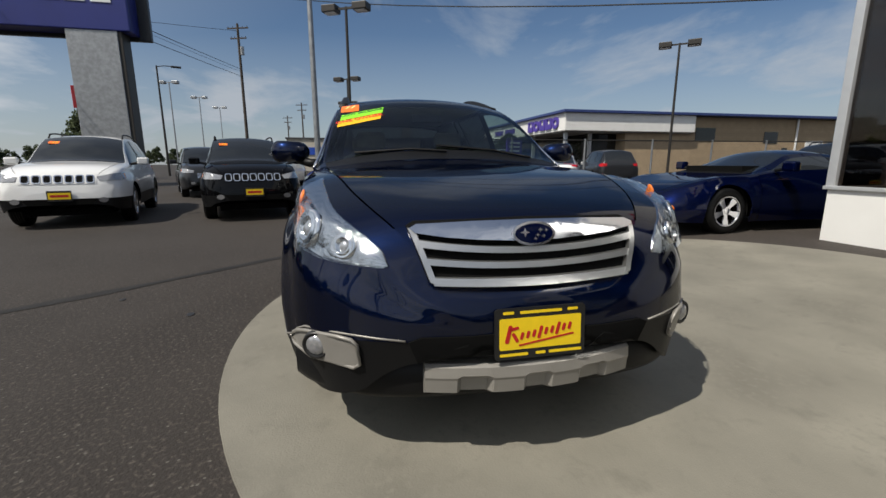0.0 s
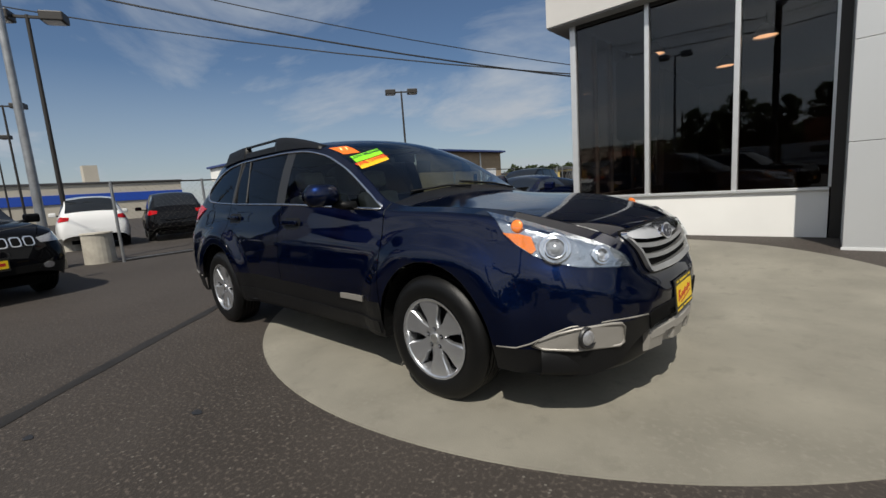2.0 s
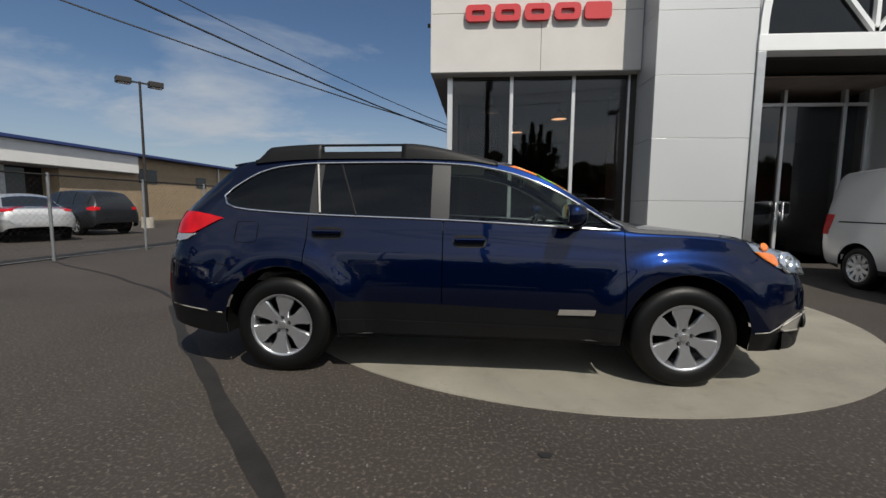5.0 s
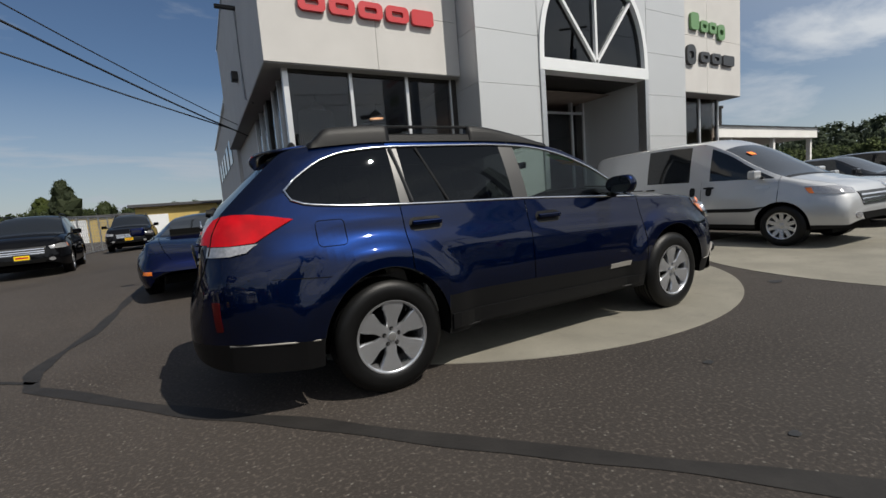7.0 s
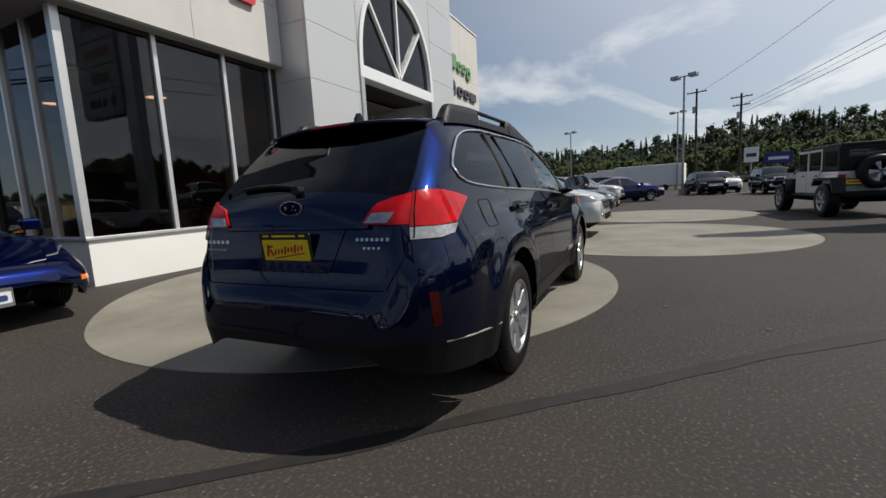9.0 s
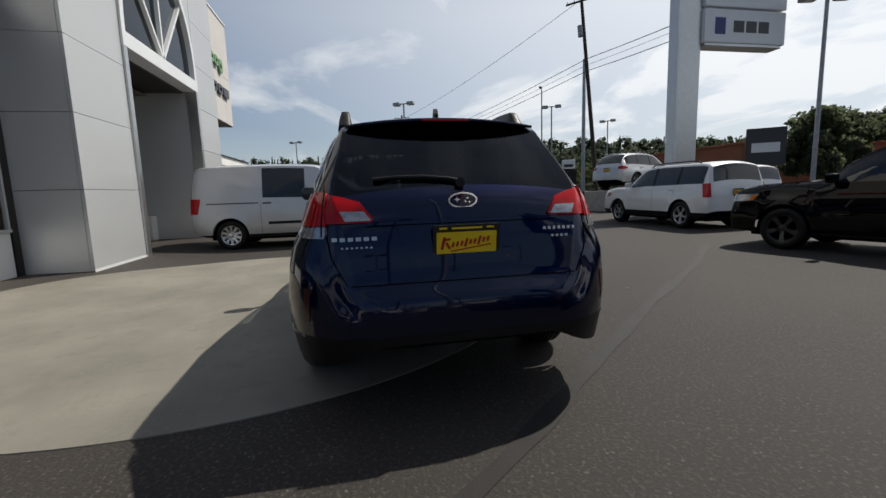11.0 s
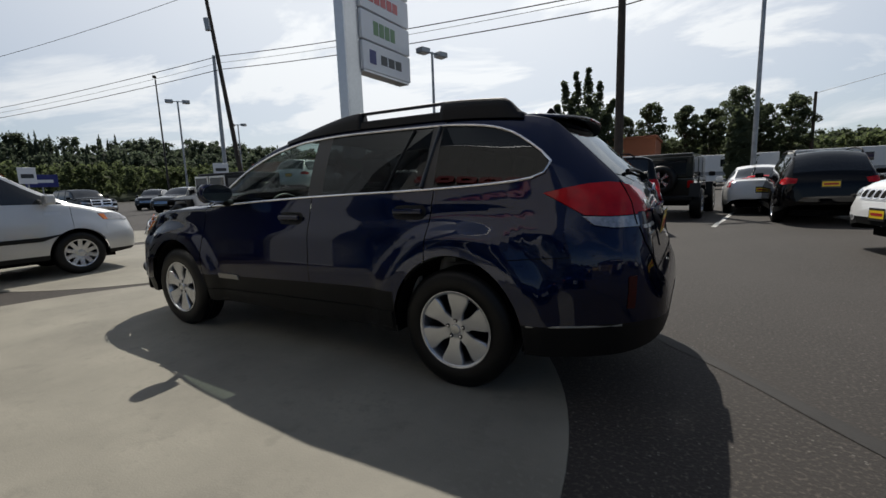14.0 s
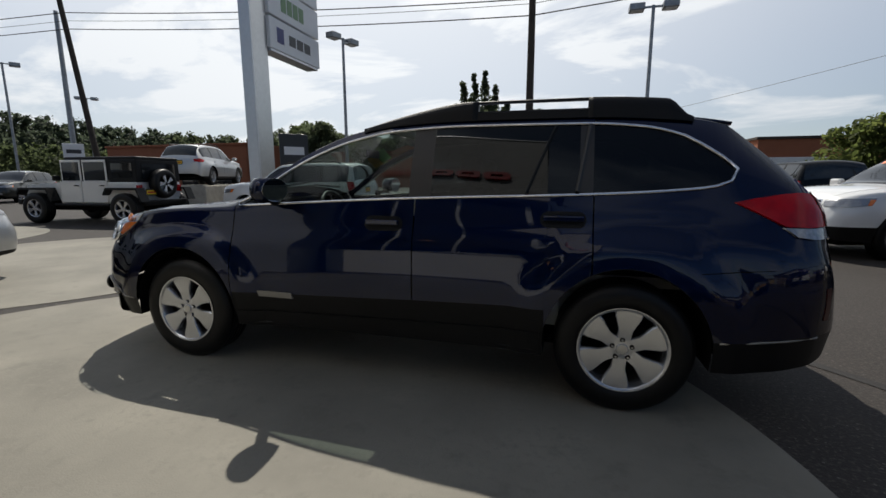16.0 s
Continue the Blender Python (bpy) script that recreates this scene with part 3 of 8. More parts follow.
    slab("base_strip", (A1 + 0.13, TY - 0.012, 0.05), (T1 + 0.01, TY, 0.105), M["white_metal"])
    cx, hw, hh = (A0 + A1) / 2, (A1 - A0) / 2, 2.18

    def arch(k, n, grow=0.0):
        a = math.pi * k / n
        c, s = math.cos(a), math.sin(a)
        return cx - (hw + grow) * math.copysign(abs(c) ** 0.86, c), SP + (hh + grow) * s ** 0.90

    N = 36
    bm = bmesh.new()
    cols = []
    for k in range(N + 1):
        x, z = arch(k, N, 0.13)
        cols.append([bm.verts.new((x, TY, z)), bm.verts.new((x, TY, 9.1)), bm.verts.new((x, TY + 0.05, z)), bm.verts.new((x, TY + 0.05, 9.1))])
    for p, q in zip(cols, cols[1:]):
        bm.faces.new((p[0], q[0], q[1], p[1]))
        bm.faces.new((p[2], p[3], q[3], q[2]))
        bm.faces.new((p[0], p[2], q[2], q[0]))
    part("arch_panel", bm, M["panel"], b, "silver panel over the arched window")
    bm = bmesh.new()
    ring = []
    for k in range(N + 1):
        xo, zo = arch(k, N, 0.13)
        xi, zi = arch(k, N, 0.0)
        ring.append([bm.verts.new(v) for v in ((xo, TY - 0.04, zo), (xi, TY - 0.04, zi), (xi, TY + 0.14, zi), (xo, TY + 0.06, zo))])
    for p, q in zip(ring, ring[1:]):
        for i in range(4):
            j = (i + 1) % 4
            bm.faces.new((p[i], p[j], q[j], q[i]))
    part("arch_frame", bm, M["white_metal"], b, "white metal arch surround")
    slab("door_beam", (A0 - 0.14, TY - 0.045, 3.92), (A1 + 0.14, TY + 0.30, 4.2), M["white_metal"], bevel=0.008)
    for x in (A0 - 0.14, A1):
        slab("door_jamb", (x, TY - 0.04, 0.05), (x + 0.14, TY + 0.22, 3.92), M["satin"], bevel=0.008)
    bm = bmesh.new()
    bm.faces.new([bm.verts.new((arch(k, N)[0], TY + 0.08, arch(k, N)[1])) for k in range(N + 1)])
    outward(part("arch_glass", bm, M["arch_glass"], b, "dark arched glass"), (cx, 6.0, 5.0))
    bars = [((cx, SP), (cx, SP + hh))] + [((cx, SP + 0.02), (cx + w * 1.30, SP + 1.62)) for w in (-1, 1)]
    for (x0, z0), (x1, z1) in bars:
        d = Vector((x1 - x0, 0, z1 - z0)).normalized()
        s = Vector((-d.z, 0, d.x)) * 0.035
        bm = bmesh.new()
        p = [Vector((x0, 0, z0)) - s, Vector((x1, 0, z1)) - s, Vector((x1, 0, z1)) + s, Vector((x0, 0, z0)) + s]
        lo = [bm.verts.new(v + Vector((0, TY + 0.0, 0))) for v in p]
        hi = [bm.verts.new(v + Vector((0, TY + 0.10, 0))) for v in p]
        bm.faces.new(lo)
        bm.faces.new(hi[::-1])
        for i in range(4):
            bm.faces.new((lo[i], hi[i], hi[(i + 1) % 4], lo[(i + 1) % 4]))
        part("arch_bar", bm, M["white_metal"], b)
    # porch and doors
    slab("porch_ceiling", (A0, TY + 0.3, 3.88), (A1, 7.2, 3.92), M["bronze"])
    for x0, x1 in ((A0 - 0.03, A0), (A1, A1 + 0.03)):
        slab("porch_wall", (x0, TY + 0.22, 0.05), (x1, 6.9, 3.9), M["panel"])
    for x0, x1 in ((A0, 5.45), (5.45, 6.70), (6.70, 7.95), (7.95, A1)):
        slab("door_glass", (x0 + 0.03, 6.60, 0.10), (x1 - 0.03, 6.612, 3.45), M["shop_glass"])
    for x in (A0 + 0.03, 5.45, 6.70, 7.95, A1 - 0.03):
        slab("door_post", (x - 0.035, 6.55, 0.05), (x + 0.035, 6.68, 3.9), M["mullion"], bevel=0.005)
    for z in (3.45,):
        slab("transom", (A0, 6.56, z), (A1, 6.66, z + 0.07), M["mullion"])
    for x in (6.62, 6.78):
        slab("door_pull", (x - 0.012, 6.46, 0.95), (x + 0.012, 6.50, 1.35), M["chrome"])
    for x0, x1 in ((A0, A0 + 0.32), (A1 - 0.32, A1)):
        slab("porch_plinth", (x0, 5.7, 0.05), (x1, 6.55, 0.72), M["white_wall"])

    # right wing
    panels("stucco_panel", (10.33, 12.4, 14.37), (3.9, 5.6, 7.62), 5.0, 0.04, M["stucco"])
    slab("upper_wall", (10.33, 5.035, 3.92), (14.33, 16.0, 7.6), M["stucco"])
    slab("parapet_cap", (10.33, 4.97, 7.62), (14.40, 16.03, 7.68), M["white_metal"])
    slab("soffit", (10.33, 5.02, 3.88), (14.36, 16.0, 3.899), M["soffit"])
    slab("sill_wall", (10.33, 5.5, 0.0), (13.9, 5.68, 0.74), M["white_wall"])
    rp = (10.4, 11.6, 12.8, 13.9)
    for x in rp:
        slab("window_post", (x - 0.035, 5.48, 0.74), (x + 0.035, 5.6, 3.88), M["mullion"], bevel=0.005)
    for x0, x1 in zip(rp, rp[1:]):
        shop_window(x0 + 0.035, x1 - 0.035, 5.53, 0.74, 3.88)
    slab("end_wall", (13.8, 5.7, 0.0), (13.95, 16.0, 3.88), M["stucco"])

    # rear wing and roof
    slab("rear_wing", (-0.75, 16.0, 0.0), (14.0, 34.0, 6.3), M["stucco"], "plain grey rear wing")
    slab("rear_coping", (-0.85, 16.05, 6.3), (14.1, 34.1, 6.42), M["white_metal"])
    for k in range(5):
        y = 18.4 + 2.6 * k
        slab("wing_window", (-0.79, y, 3.6), (-0.752, y + 1.6, 4.7), M["far_glass"])
    slab("flat_roof", (3.1, 7.2, 7.5), (10.33, 16.0, 7.58), M["roof_dark"])
    # inside
    slab("room_floor", (-0.45, 5.6, 0.06), (13.8, 15.9, 0.09), M["room"])
    slab("room_back_wall", (-0.45, 14.6, 0.09), (13.8, 14.7, 3.84), M["room"])
    slab("room_ceiling", (-0.45, 5.6, 3.80), (13.8, 14.6, 3.826), M["room"])
    for x, y in ((0.3, 7.0), (2.0, 7.6), (1.1, 9.6), (5.9, 8.0), (11.3, 7.6)):
        lamp = part("pendant_lamp", revolve([(0.0, 3.62), (0.05, 3.62), (0.17, 3.48), (0.20, 3.40)], 20, "z"), M["white_metal"], b, "small glowing pendant lamp")
        lamp.matrix_basis = Matrix.Translation((x, y, 0))
        part("lamp_disc", revolve([(0.0, 3.42), (0.18, 3.42)], 20, "z"), M["lamp_glow"], lamp)
        part("lamp_cord", rod((0, 0, 3.6), (0, 0, 3.8), 0.01), M["wire"], lamp)
    part("hanging_banner", prism(rounded(0.78, 1.55, 0.12), 0.04, pose(0.15, 6.5, 2.55, 90, 0, 0)), M["sign_dark"], b, "dark banner hung inside the window")
    for x, y, z in ((4.0, 9.5, 1.1), (1.6, 11.0, 1.0)):
        part("sales_desk", box((x - 0.8, y - 0.4, 0.09), (x + 0.8, y + 0.4, z), 0.02), M["room"], b)
    return b


showroom()


def sign_shape(name, label, m, pieces, mat):
    """Raised brand lettering as plain blocks: pieces of (x, z, w, h, ring)."""
    s = thing(name, label, "sign", m)
    for x, z, w, h, hole in pieces:
        if hole:
            bm = bmesh.new()
            o, i = rounded(w, h, h * 0.3), rounded(w * 0.5, h * 0.34, h * 0.12)
            n = len(o)
            rows = [[bm.verts.new((px + x, py + z, d)) for px, py in ring] for ring, d in ((o, 0), (o, 0.08), (i, 0.08), (i, 0))]
            for a in range(4):
                p, q = rows[a], rows[(a + 1) % 4]
                for k in range(n):
                    bm.faces.new((p[k], p[(k + 1) % n], q[(k + 1) % n], q[k]))
        else:
            bm = prism(rounded(w, h, h * 0.2), 0.08)
            shifted(bm, (x, z, 0))
        part("letter_block", bm, mat, s)
    return s


up = pose(0, 0, 0, 90, 0, 0)
sign_shape("red_wall_sign", "raised red block lettering on the stucco wall", pose(1.08, 5.128, 4.94, 90, 0, 0), [(-1.14 + 0.57 * k, 0, 0.50, 0.31, k != 4) for k in range(5)], M["sign_red"])
sign_shape("green_wall_sign", "raised green lettering blocks on the stucco wall", pose(12.4, 4.998, 5.95, 90, 0, 0), [(-0.75, 0.06, 0.42, 0.50, False), (-0.25, -0.04, 0.40, 0.34, True), (0.22, -0.04, 0.40, 0.34, True), (0.70, -0.12, 0.40, 0.48, True)], M["sign_green"])
sign_shape("dark_wall_sign", "raised dark lettering blocks with a shield", pose(12.6, 4.998, 4.98, 90, 0, 0), [(-1.15, 0.02, 0.46, 0.60, True), (-0.42, 0, 0.50, 0.32, True), (0.22, 0, 0.54, 0.32, True), (0.92, 0, 0.66, 0.32, False)], M["sign_dark"])

# ---- vehicles: a shell lofted along the car, cut into panels, doors and panes ----
from mathutils.bvhtree import BVHTree


class Shell:
    """Body surface of a car that heads along +x, mid-wheelbase at the origin."""

    def __init__(s, zbot, ztop, zbelt, z3, ymax, ybelt, y3, win, axles, arch, clad, doors=(), hood=None, screen=None, rear=None,
                 wb=None, wtop=None, panes=(), flare=0.018, n_side=8, n_top=7, step=0.09, wheel_z=0.345, gap=0.0035, arch_tall=1.0, spread=(0.03, 0.17), tail_bulge=0.0):
        s.f = {k: pchip(v) for k, v in dict(zbot=zbot, ztop=ztop, zbelt=zbelt, z3=z3, ymax=ymax, ybelt=ybelt, y3=y3).items()}
        s.win, s.axles, s.arch, s.clad, s.doors, s.hood, s.screen, s.rear, s.panes = win, axles, arch, clad, doors, hood, screen, rear, panes
        s.wb = pchip(wb) if wb else (lambda x: s.f["zbelt"](x) + 0.02)
        s.wt = pchip(wtop) if wtop else (lambda x: s.f["z3"](x) - 0.05)
        s.flare, s.n_side, s.n_top, s.wheel_z, s.gap = flare, n_side, n_top, wheel_z, gap
        s.arch_tall, s.spread, s.tail_bulge = arch_tall, spread, tail_bulge
        s.x0, s.x1 = min(p[0] for p in ztop), max(p[0] for p in ztop)
        xs = set(np.arange(s.x0, s.x1, step).round(4)) | {s.x0, s.x1}
        for e in (s.x0, s.x1):
            w = 1 if e == s.x0 else -1
            xs |= {round(e + w * d, 4) for d in (0.006, 0.012, 0.018, 0.025, 0.033, 0.042, 0.05, 0.058, 0.066, 0.075, 0.086, 0.098, 0.11, 0.125, 0.14, 0.16, 0.19)}
        for a in axles:
            xs |= {round(a + arch * math.cos(radians(q)), 4) for q in range(0, 181, 9)}
            xs |= {round(a + w * (arch + 0.002), 4) for w in (-1, 1)}
        for a, b in doors:
            xs |= {a - gap, a + gap, b - gap, b + gap}
        for a, b, *_ in panes:
            xs |= {a, b}
        for span_ in (hood, screen, rear):
            if span_:
                xs |= set(span_)
        keep = []
        for x in sorted(xs):
            if not keep or x - keep[-1] > 0.0015:
                keep.append(x)
        s.xs = keep
        s.rows = [s.section(x) for x in s.xs]

    def low(s, x):
        z = s.f["zbot"](x)
        for a in s.axles:
            if abs(x - a) < s.arch:
                z = max(z, s.wheel_z + s.arch_tall * math.sqrt(s.arch**2 - (x - a) ** 2))
        return z

    def side(s, x, z):
        zb, zt, ym, yt = s.f["zbot"](x), s.f["zbelt"](x), s.f["ymax"](x), s.f["ybelt"](x)
        u = min(max((z - zb) / max(zt - zb, 1e-3), 0), 1)
        keys = ((0.0, ym - 0.045), (0.22, ym - 0.008), (0.42, ym), (0.68, ym * 0.45 + 0.55 * (ym * 0.75 + yt * 0.25) ), (0.9, yt + (ym - yt) * 0.26), (1.0, yt))
        y = SIDE_CURVE(keys, u)
        for a in s.axles:
            d = math.hypot(x - a, z - s.wheel_z)
            y += s.flare * (1 - smooth(s.arch + s.spread[0], s.arch + s.spread[1], d)) * smooth(zt - 0.02, zt - 0.18, z)
        if s.tail_bulge:
            y += s.tail_bulge * smooth(-1.80, -2.06, x) * smooth(0.86, 0.78, z)
        return y

    def section(s, x):
        zl, zt, z3, zc = s.low(x), s.f["zbelt"](x), s.f["z3"](x), s.f["ztop"](x)
        yt, y3 = s.f["ybelt"](x), s.f["y3"](x)
        zl = min(zl, zt - 0.012)
        k = min(max(s.clad(x), zl + 0.003), zt - 0.006)
        out = [(s.side(x, zl), zl), (s.side(x, k), k)]
        for i in range(1, s.n_side + 1):
            z = k + (zt - k) * i / s.n_side
            out.append((s.side(x, z), z))
        a, b = s.win
        cx = min(max(x, a), b)
        h = max(s.f["z3"](cx) - s.f["zbelt"](cx), 1e-3)
        lo, hi = (s.wb(cx) - s.f["zbelt"](cx)) / h, (s.wt(cx) - s.f["zbelt"](cx)) / h
        lo, hi = min(max(lo, 0.01), 0.97), min(max(hi, 0.02), 0.985)
        hi = max(hi, lo + 0.005)
        for u in (lo, lo + (hi - lo) * 0.33, lo + (hi - lo) * 0.67, hi, 0.99):
            out.append((yt + (y3 - yt) * u + 0.014 * math.sin(math.pi * u) * smooth(0.05, 0.3, z3 - zt), zt + (z3 - zt) * u))
        for i in range(s.n_top + 1):
            u = i / s.n_top
            u = 0.012 + 0.988 * u
            y = y3 * (1 - u)
            out.append((y, z3 + (zc - z3) * (1 - (1 - u) ** 2.2)))
        return out

    def kind(s, x, j, width):
        B = s.n_side + 1
        if j == 0:
            return "cladding"
        door = next((n for n, (a, b) in enumerate(s.doors) if a < x < b), None)
        edge = any(abs(x - e) < s.gap and width < 2.2 * s.gap for d in s.doors for e in d)
        if j <= B + 4 and edge and not (B + 1 <= j <= B + 3):
            return None
        if j <= B:
            return "body" if door is None else f"door{door}"
        if j <= B + 3:
            hit = next((n for n, (a, b, *_) in enumerate(s.panes) if a < x < b), None)
            if hit is not None:
                return f"pane{hit}"
            return f"pillar{sum(a < x for a, *_ in s.panes)}" if s.win[0] < x < s.win[1] else "body"
        if j == B + 4:
            return "body" if door is None else f"sash{door}"
        if j == B + 5:
            return None if s.hood and s.hood[0] < x < s.hood[1] else "body"
        if s.hood and s.hood[0] < x < s.hood[1]:
            return "hood"
        if s.screen and s.screen[0] < x < s.screen[1]:
            return "screen"
        if s.rear and s.rear[0] < x < s.rear[1]:
            return "rear"
        if s.screen and s.hood and s.screen[1] <= x <= s.hood[0]:
            return "cowl"
        return "body"

    def build(s):
        quads = {}
        sided = ("door", "sash", "pane", "cladding", "pillar")
        for i in range(len(s.xs) - 1):
            xa, xb = s.xs[i], s.xs[i + 1]
            for j in range(len(s.rows[0]) - 1):
                k = s.kind((xa + xb) / 2, j, xb - xa)
                if k is None:
                    continue
                q = [(xa, *s.rows[i][j]), (xb, *s.rows[i + 1][j]), (xb, *s.rows[i + 1][j + 1]), (xa, *s.rows[i][j + 1])]
                for w in (-1, 1):
                    key = (k, w if k.startswith(sided) else 0)
                    quads.setdefault(key, []).append([(x, w * y, z) for x, y, z in q])
        for x, r in ((s.xs[0], s.rows[0]), (s.xs[-1], s.rows[-1])):
            for n, (a, b) in enumerate(zip(r, r[1:])):
                quads.setdefault(("body", 0) if n else ("cladding", 1), []).append([(x, a[0], a[1]), (x, b[0], b[1]), (x, -b[0], b[1]), (x, -a[0], a[1])])
        vs, fs = [], []
        for q in quads.values():
            for f in q:
                fs.append(range(len(vs), len(vs) + 4))
                vs += f
        s.tree = BVHTree.FromPolygons([Vector(v) for v in vs], [tuple(f) for f in fs])
        return quads

    def meet(s, p, d):
        hit, n, _, _ = s.tree.ray_cast(Vector(p) - 4 * Vector(d), Vector(d))
        if hit is None:
            hit, n, _, _ = s.tree.find_nearest(Vector(p))
        if n.dot(Vector(d)) > 0:
            n = -n
        return hit, n

    def decal(s, pts, d, off=0.004, depth=0.012, cuts=3):
        """A plate that lies on the shell: an outline pressed on along d, with an edge."""
        d = Vector(d).normalized()
        bm = bmesh.new()
        f = bm.faces.new([bm.verts.new(p) for p in pts])
        if cuts:
            bmesh.ops.triangulate(bm, faces=[f])
            for _ in range(cuts):
                long = [e for e in bm.edges if e.calc_length() > 0.035]
                if not long:
                    break
                bmesh.ops.subdivide_edges(bm, edges=long, cuts=1)
                bmesh.ops.triangulate(bm, faces=[q for q in bm.faces if len(q.verts) > 3])
        rim = [e for e in bm.edges if e.is_boundary]
        place = {}
        for v in bm.verts:
            hit, n = s.meet(v.co, d)
            place[v] = (hit, n)
            v.co = hit - d * off * 1.15
        new_ = bmesh.ops.extrude_edge_only(bm, edges=rim)["geom"]
        for v in [g for g in new_ if isinstance(g, bmesh.types.BMVert)]:
            v.co = v.co + d * depth
        for e in rim:
            if e.is_valid:
                e.smooth = False
        return bm


def SIDE_CURVE(keys, u):
    for (a, ya), (b, yb) in zip(keys, keys[1:]):
        if u <= b:
            t = (u - a) / (b - a)
            t = t * t * (3 - 2 * t) * 0.5 + t * 0.5
            return ya + (yb - ya) * t
    return keys[-1][1]


def from_quads(quads):
    bm = bmesh.new()
    seen = {}
    for q in quads:
        vs = []
        for p in q:
            k = tuple(round(c, 5) for c in p)
            if k not in seen:
                seen[k] = bm.verts.new(p)
            if seen[k] not in vs:
                vs.append(seen[k])
        if len(vs) > 2 and bm.faces.get(vs) is None:
            bm.faces.new(vs)
    return bm


def turned(bm, w):
    """Faces a wheel part to its side of the car: w is 1 for the left."""
    if w < 0:
        bmesh.ops.rotate(bm, verts=bm.verts[:], cent=(0, 0, 0), matrix=Matrix.Rotation(math.pi, 3, "Z"))
    return bm


def spoke(r0, r1, w0, w1, y0, y1, a, thick=0.03):
    """One spoke, widening from the hub to the rim."""
    poly = [(r0, -w0 / 2), (r0 + (r1 - r0) * 0.35, -w0 / 2 * 0.96 - 0.003), (r0 + (r1 - r0) * 0.75, -w1 / 2 * 0.92), (r1, -w1 / 2),
            (r1, w1 / 2), (r0 + (r1 - r0) * 0.75, w1 / 2 * 0.92), (r0 + (r1 - r0) * 0.35, w0 / 2 * 0.96 + 0.003), (r0, w0 / 2)]
    bm = bmesh.new()
    top = [bm.verts.new((x, y0 + (y1 - y0) * (x - r0) / (r1 - r0), z)) for x, z in poly]
    mid = [bm.verts.new((x, y0 + (y1 - y0) * (x - r0) / (r1 - r0) - 0.008, z * 1.12)) for x, z in poly]
    bot = [bm.verts.new((x, y0 + (y1 - y0) * (x - r0) / (r1 - r0) - thick, z * 1.12)) for x, z in poly]
    n = len(poly)
    bm.faces.new(top)
    bm.faces.new(bot[::-1])
    for p, q in ((top, mid), (mid, bot)):
        for i in range(n):
            bm.faces.new((p[i], p[(i + 1) % n], q[(i + 1) % n], q[i]))
    bmesh.ops.rotate(bm, verts=bm.verts[:], cent=(0, 0, 0), matrix=Matrix.Rotation(a, 3, "Y"))
    return bm


def join(*bms):
    out = bmesh.new()
    for b in bms:
        me = bpy.data.meshes.new("join")
        b.to_mesh(me)
        b.free()
        out.from_mesh(me)
        bpy.data.meshes.remove(me)
    return out


def wheel(car, x, y, z, w, r=0.345, rim=0.222, width=0.215, spokes=6, wide=0.118, rim_mat=None, fine=True, first=90.0, narrow=0.052):
    """Tyre, rim and what sits in it; w: 1 for the left side. y is the outer face."""
    rim_mat = rim_mat or M["alloy"]
    seg = 56 if fine else 28
    at = Vector((x, w * y, z))
    h = width
    prof = [(rim - 0.006, -0.012), (rim + 0.004, 0.0), (rim + 0.03, 0.006), (r * 0.5 + rim * 0.5, 0.010), (r - 0.035, 0.004), (r - 0.014, -0.010), (r - 0.003, -0.026)]
    for k in range(5):
        c = -0.026 - (h - 0.052) * (k + 0.5) / 5
        g = (h - 0.052) / 10
        prof += [(r, c + g * 0.7), (r, c - g * 0.7), (r - 0.008, c - g * 0.85), (r - 0.008, c - g * 1.15)] if k < 4 else [(r, c + g * 0.7), (r, c - g)]
    prof += [(r - 0.014, -h + 0.010), (r - 0.035, -h), (rim, -h)]
    tyre_bm = turned(revolve(prof, seg), w)
    top = part("wheel", shifted(tyre_bm, at), M["rubber"], car, smooth=True)
    top.name = "wheel"
    barrel = turned(revolve([(rim + 0.003, 0.004), (rim - 0.010, 0.004), (rim - 0.016, -0.006), (rim - 0.026, -0.05), (rim - 0.03, -h + 0.02)], seg), w)
    part("rim", shifted(barrel, at), rim_mat, top, smooth=True)
    part("brake_disc", shifted(turned(revolve([(0.0, -0.10), (0.145, -0.10), (0.145, -0.125), (0.0, -0.125)], 24), w), at), M["dark"], top)
    part("wheel_backing", shifted(turned(revolve([(0.0, -h + 0.03), (rim - 0.02, -h + 0.03)], 24), w), at), M["dark"], top)
    for k in range(spokes):
        a = radians(first) + 2 * math.pi * k / spokes
        part("spoke", shifted(turned(spoke(0.045, rim - 0.008, narrow, wide, -0.018, -0.002, a), w), at), rim_mat, top)
    part("hub", shifted(turned(revolve([(0.0, -0.010), (0.028, -0.011), (0.031, -0.016), (0.066, -0.018), (0.07, -0.03), (0.07, -0.06)], 24), w), at), rim_mat, top, smooth=False)
    if fine:
        part("centre_cap", shifted(turned(revolve([(0.0, -0.006), (0.024, -0.007), (0.026, -0.012)], 20), w), at), M["satin"], top)
        for k in range(5):
            a = radians(90) + 2 * math.pi * k / 5
            n = revolve([(0.0, -0.008), (0.006, -0.009), (0.0085, -0.022)], 6)
            shifted(n, (0.05 * math.cos(a), 0, 0.05 * math.sin(a)))
            part("lug_nut", shifted(turned(n, w), at), M["chrome"], top)
            # flat near-black disc paints the shade of the hole round each nut
            n = revolve([(0.0, -0.0165), (0.0135, -0.0165), (0.0140, -0.020)], 12)
            shifted(n, (0.05 * math.cos(a), 0, 0.05 * math.sin(a)))
            part("lug_recess", shifted(turned(n, w), at), M["dark"], top)
    return top


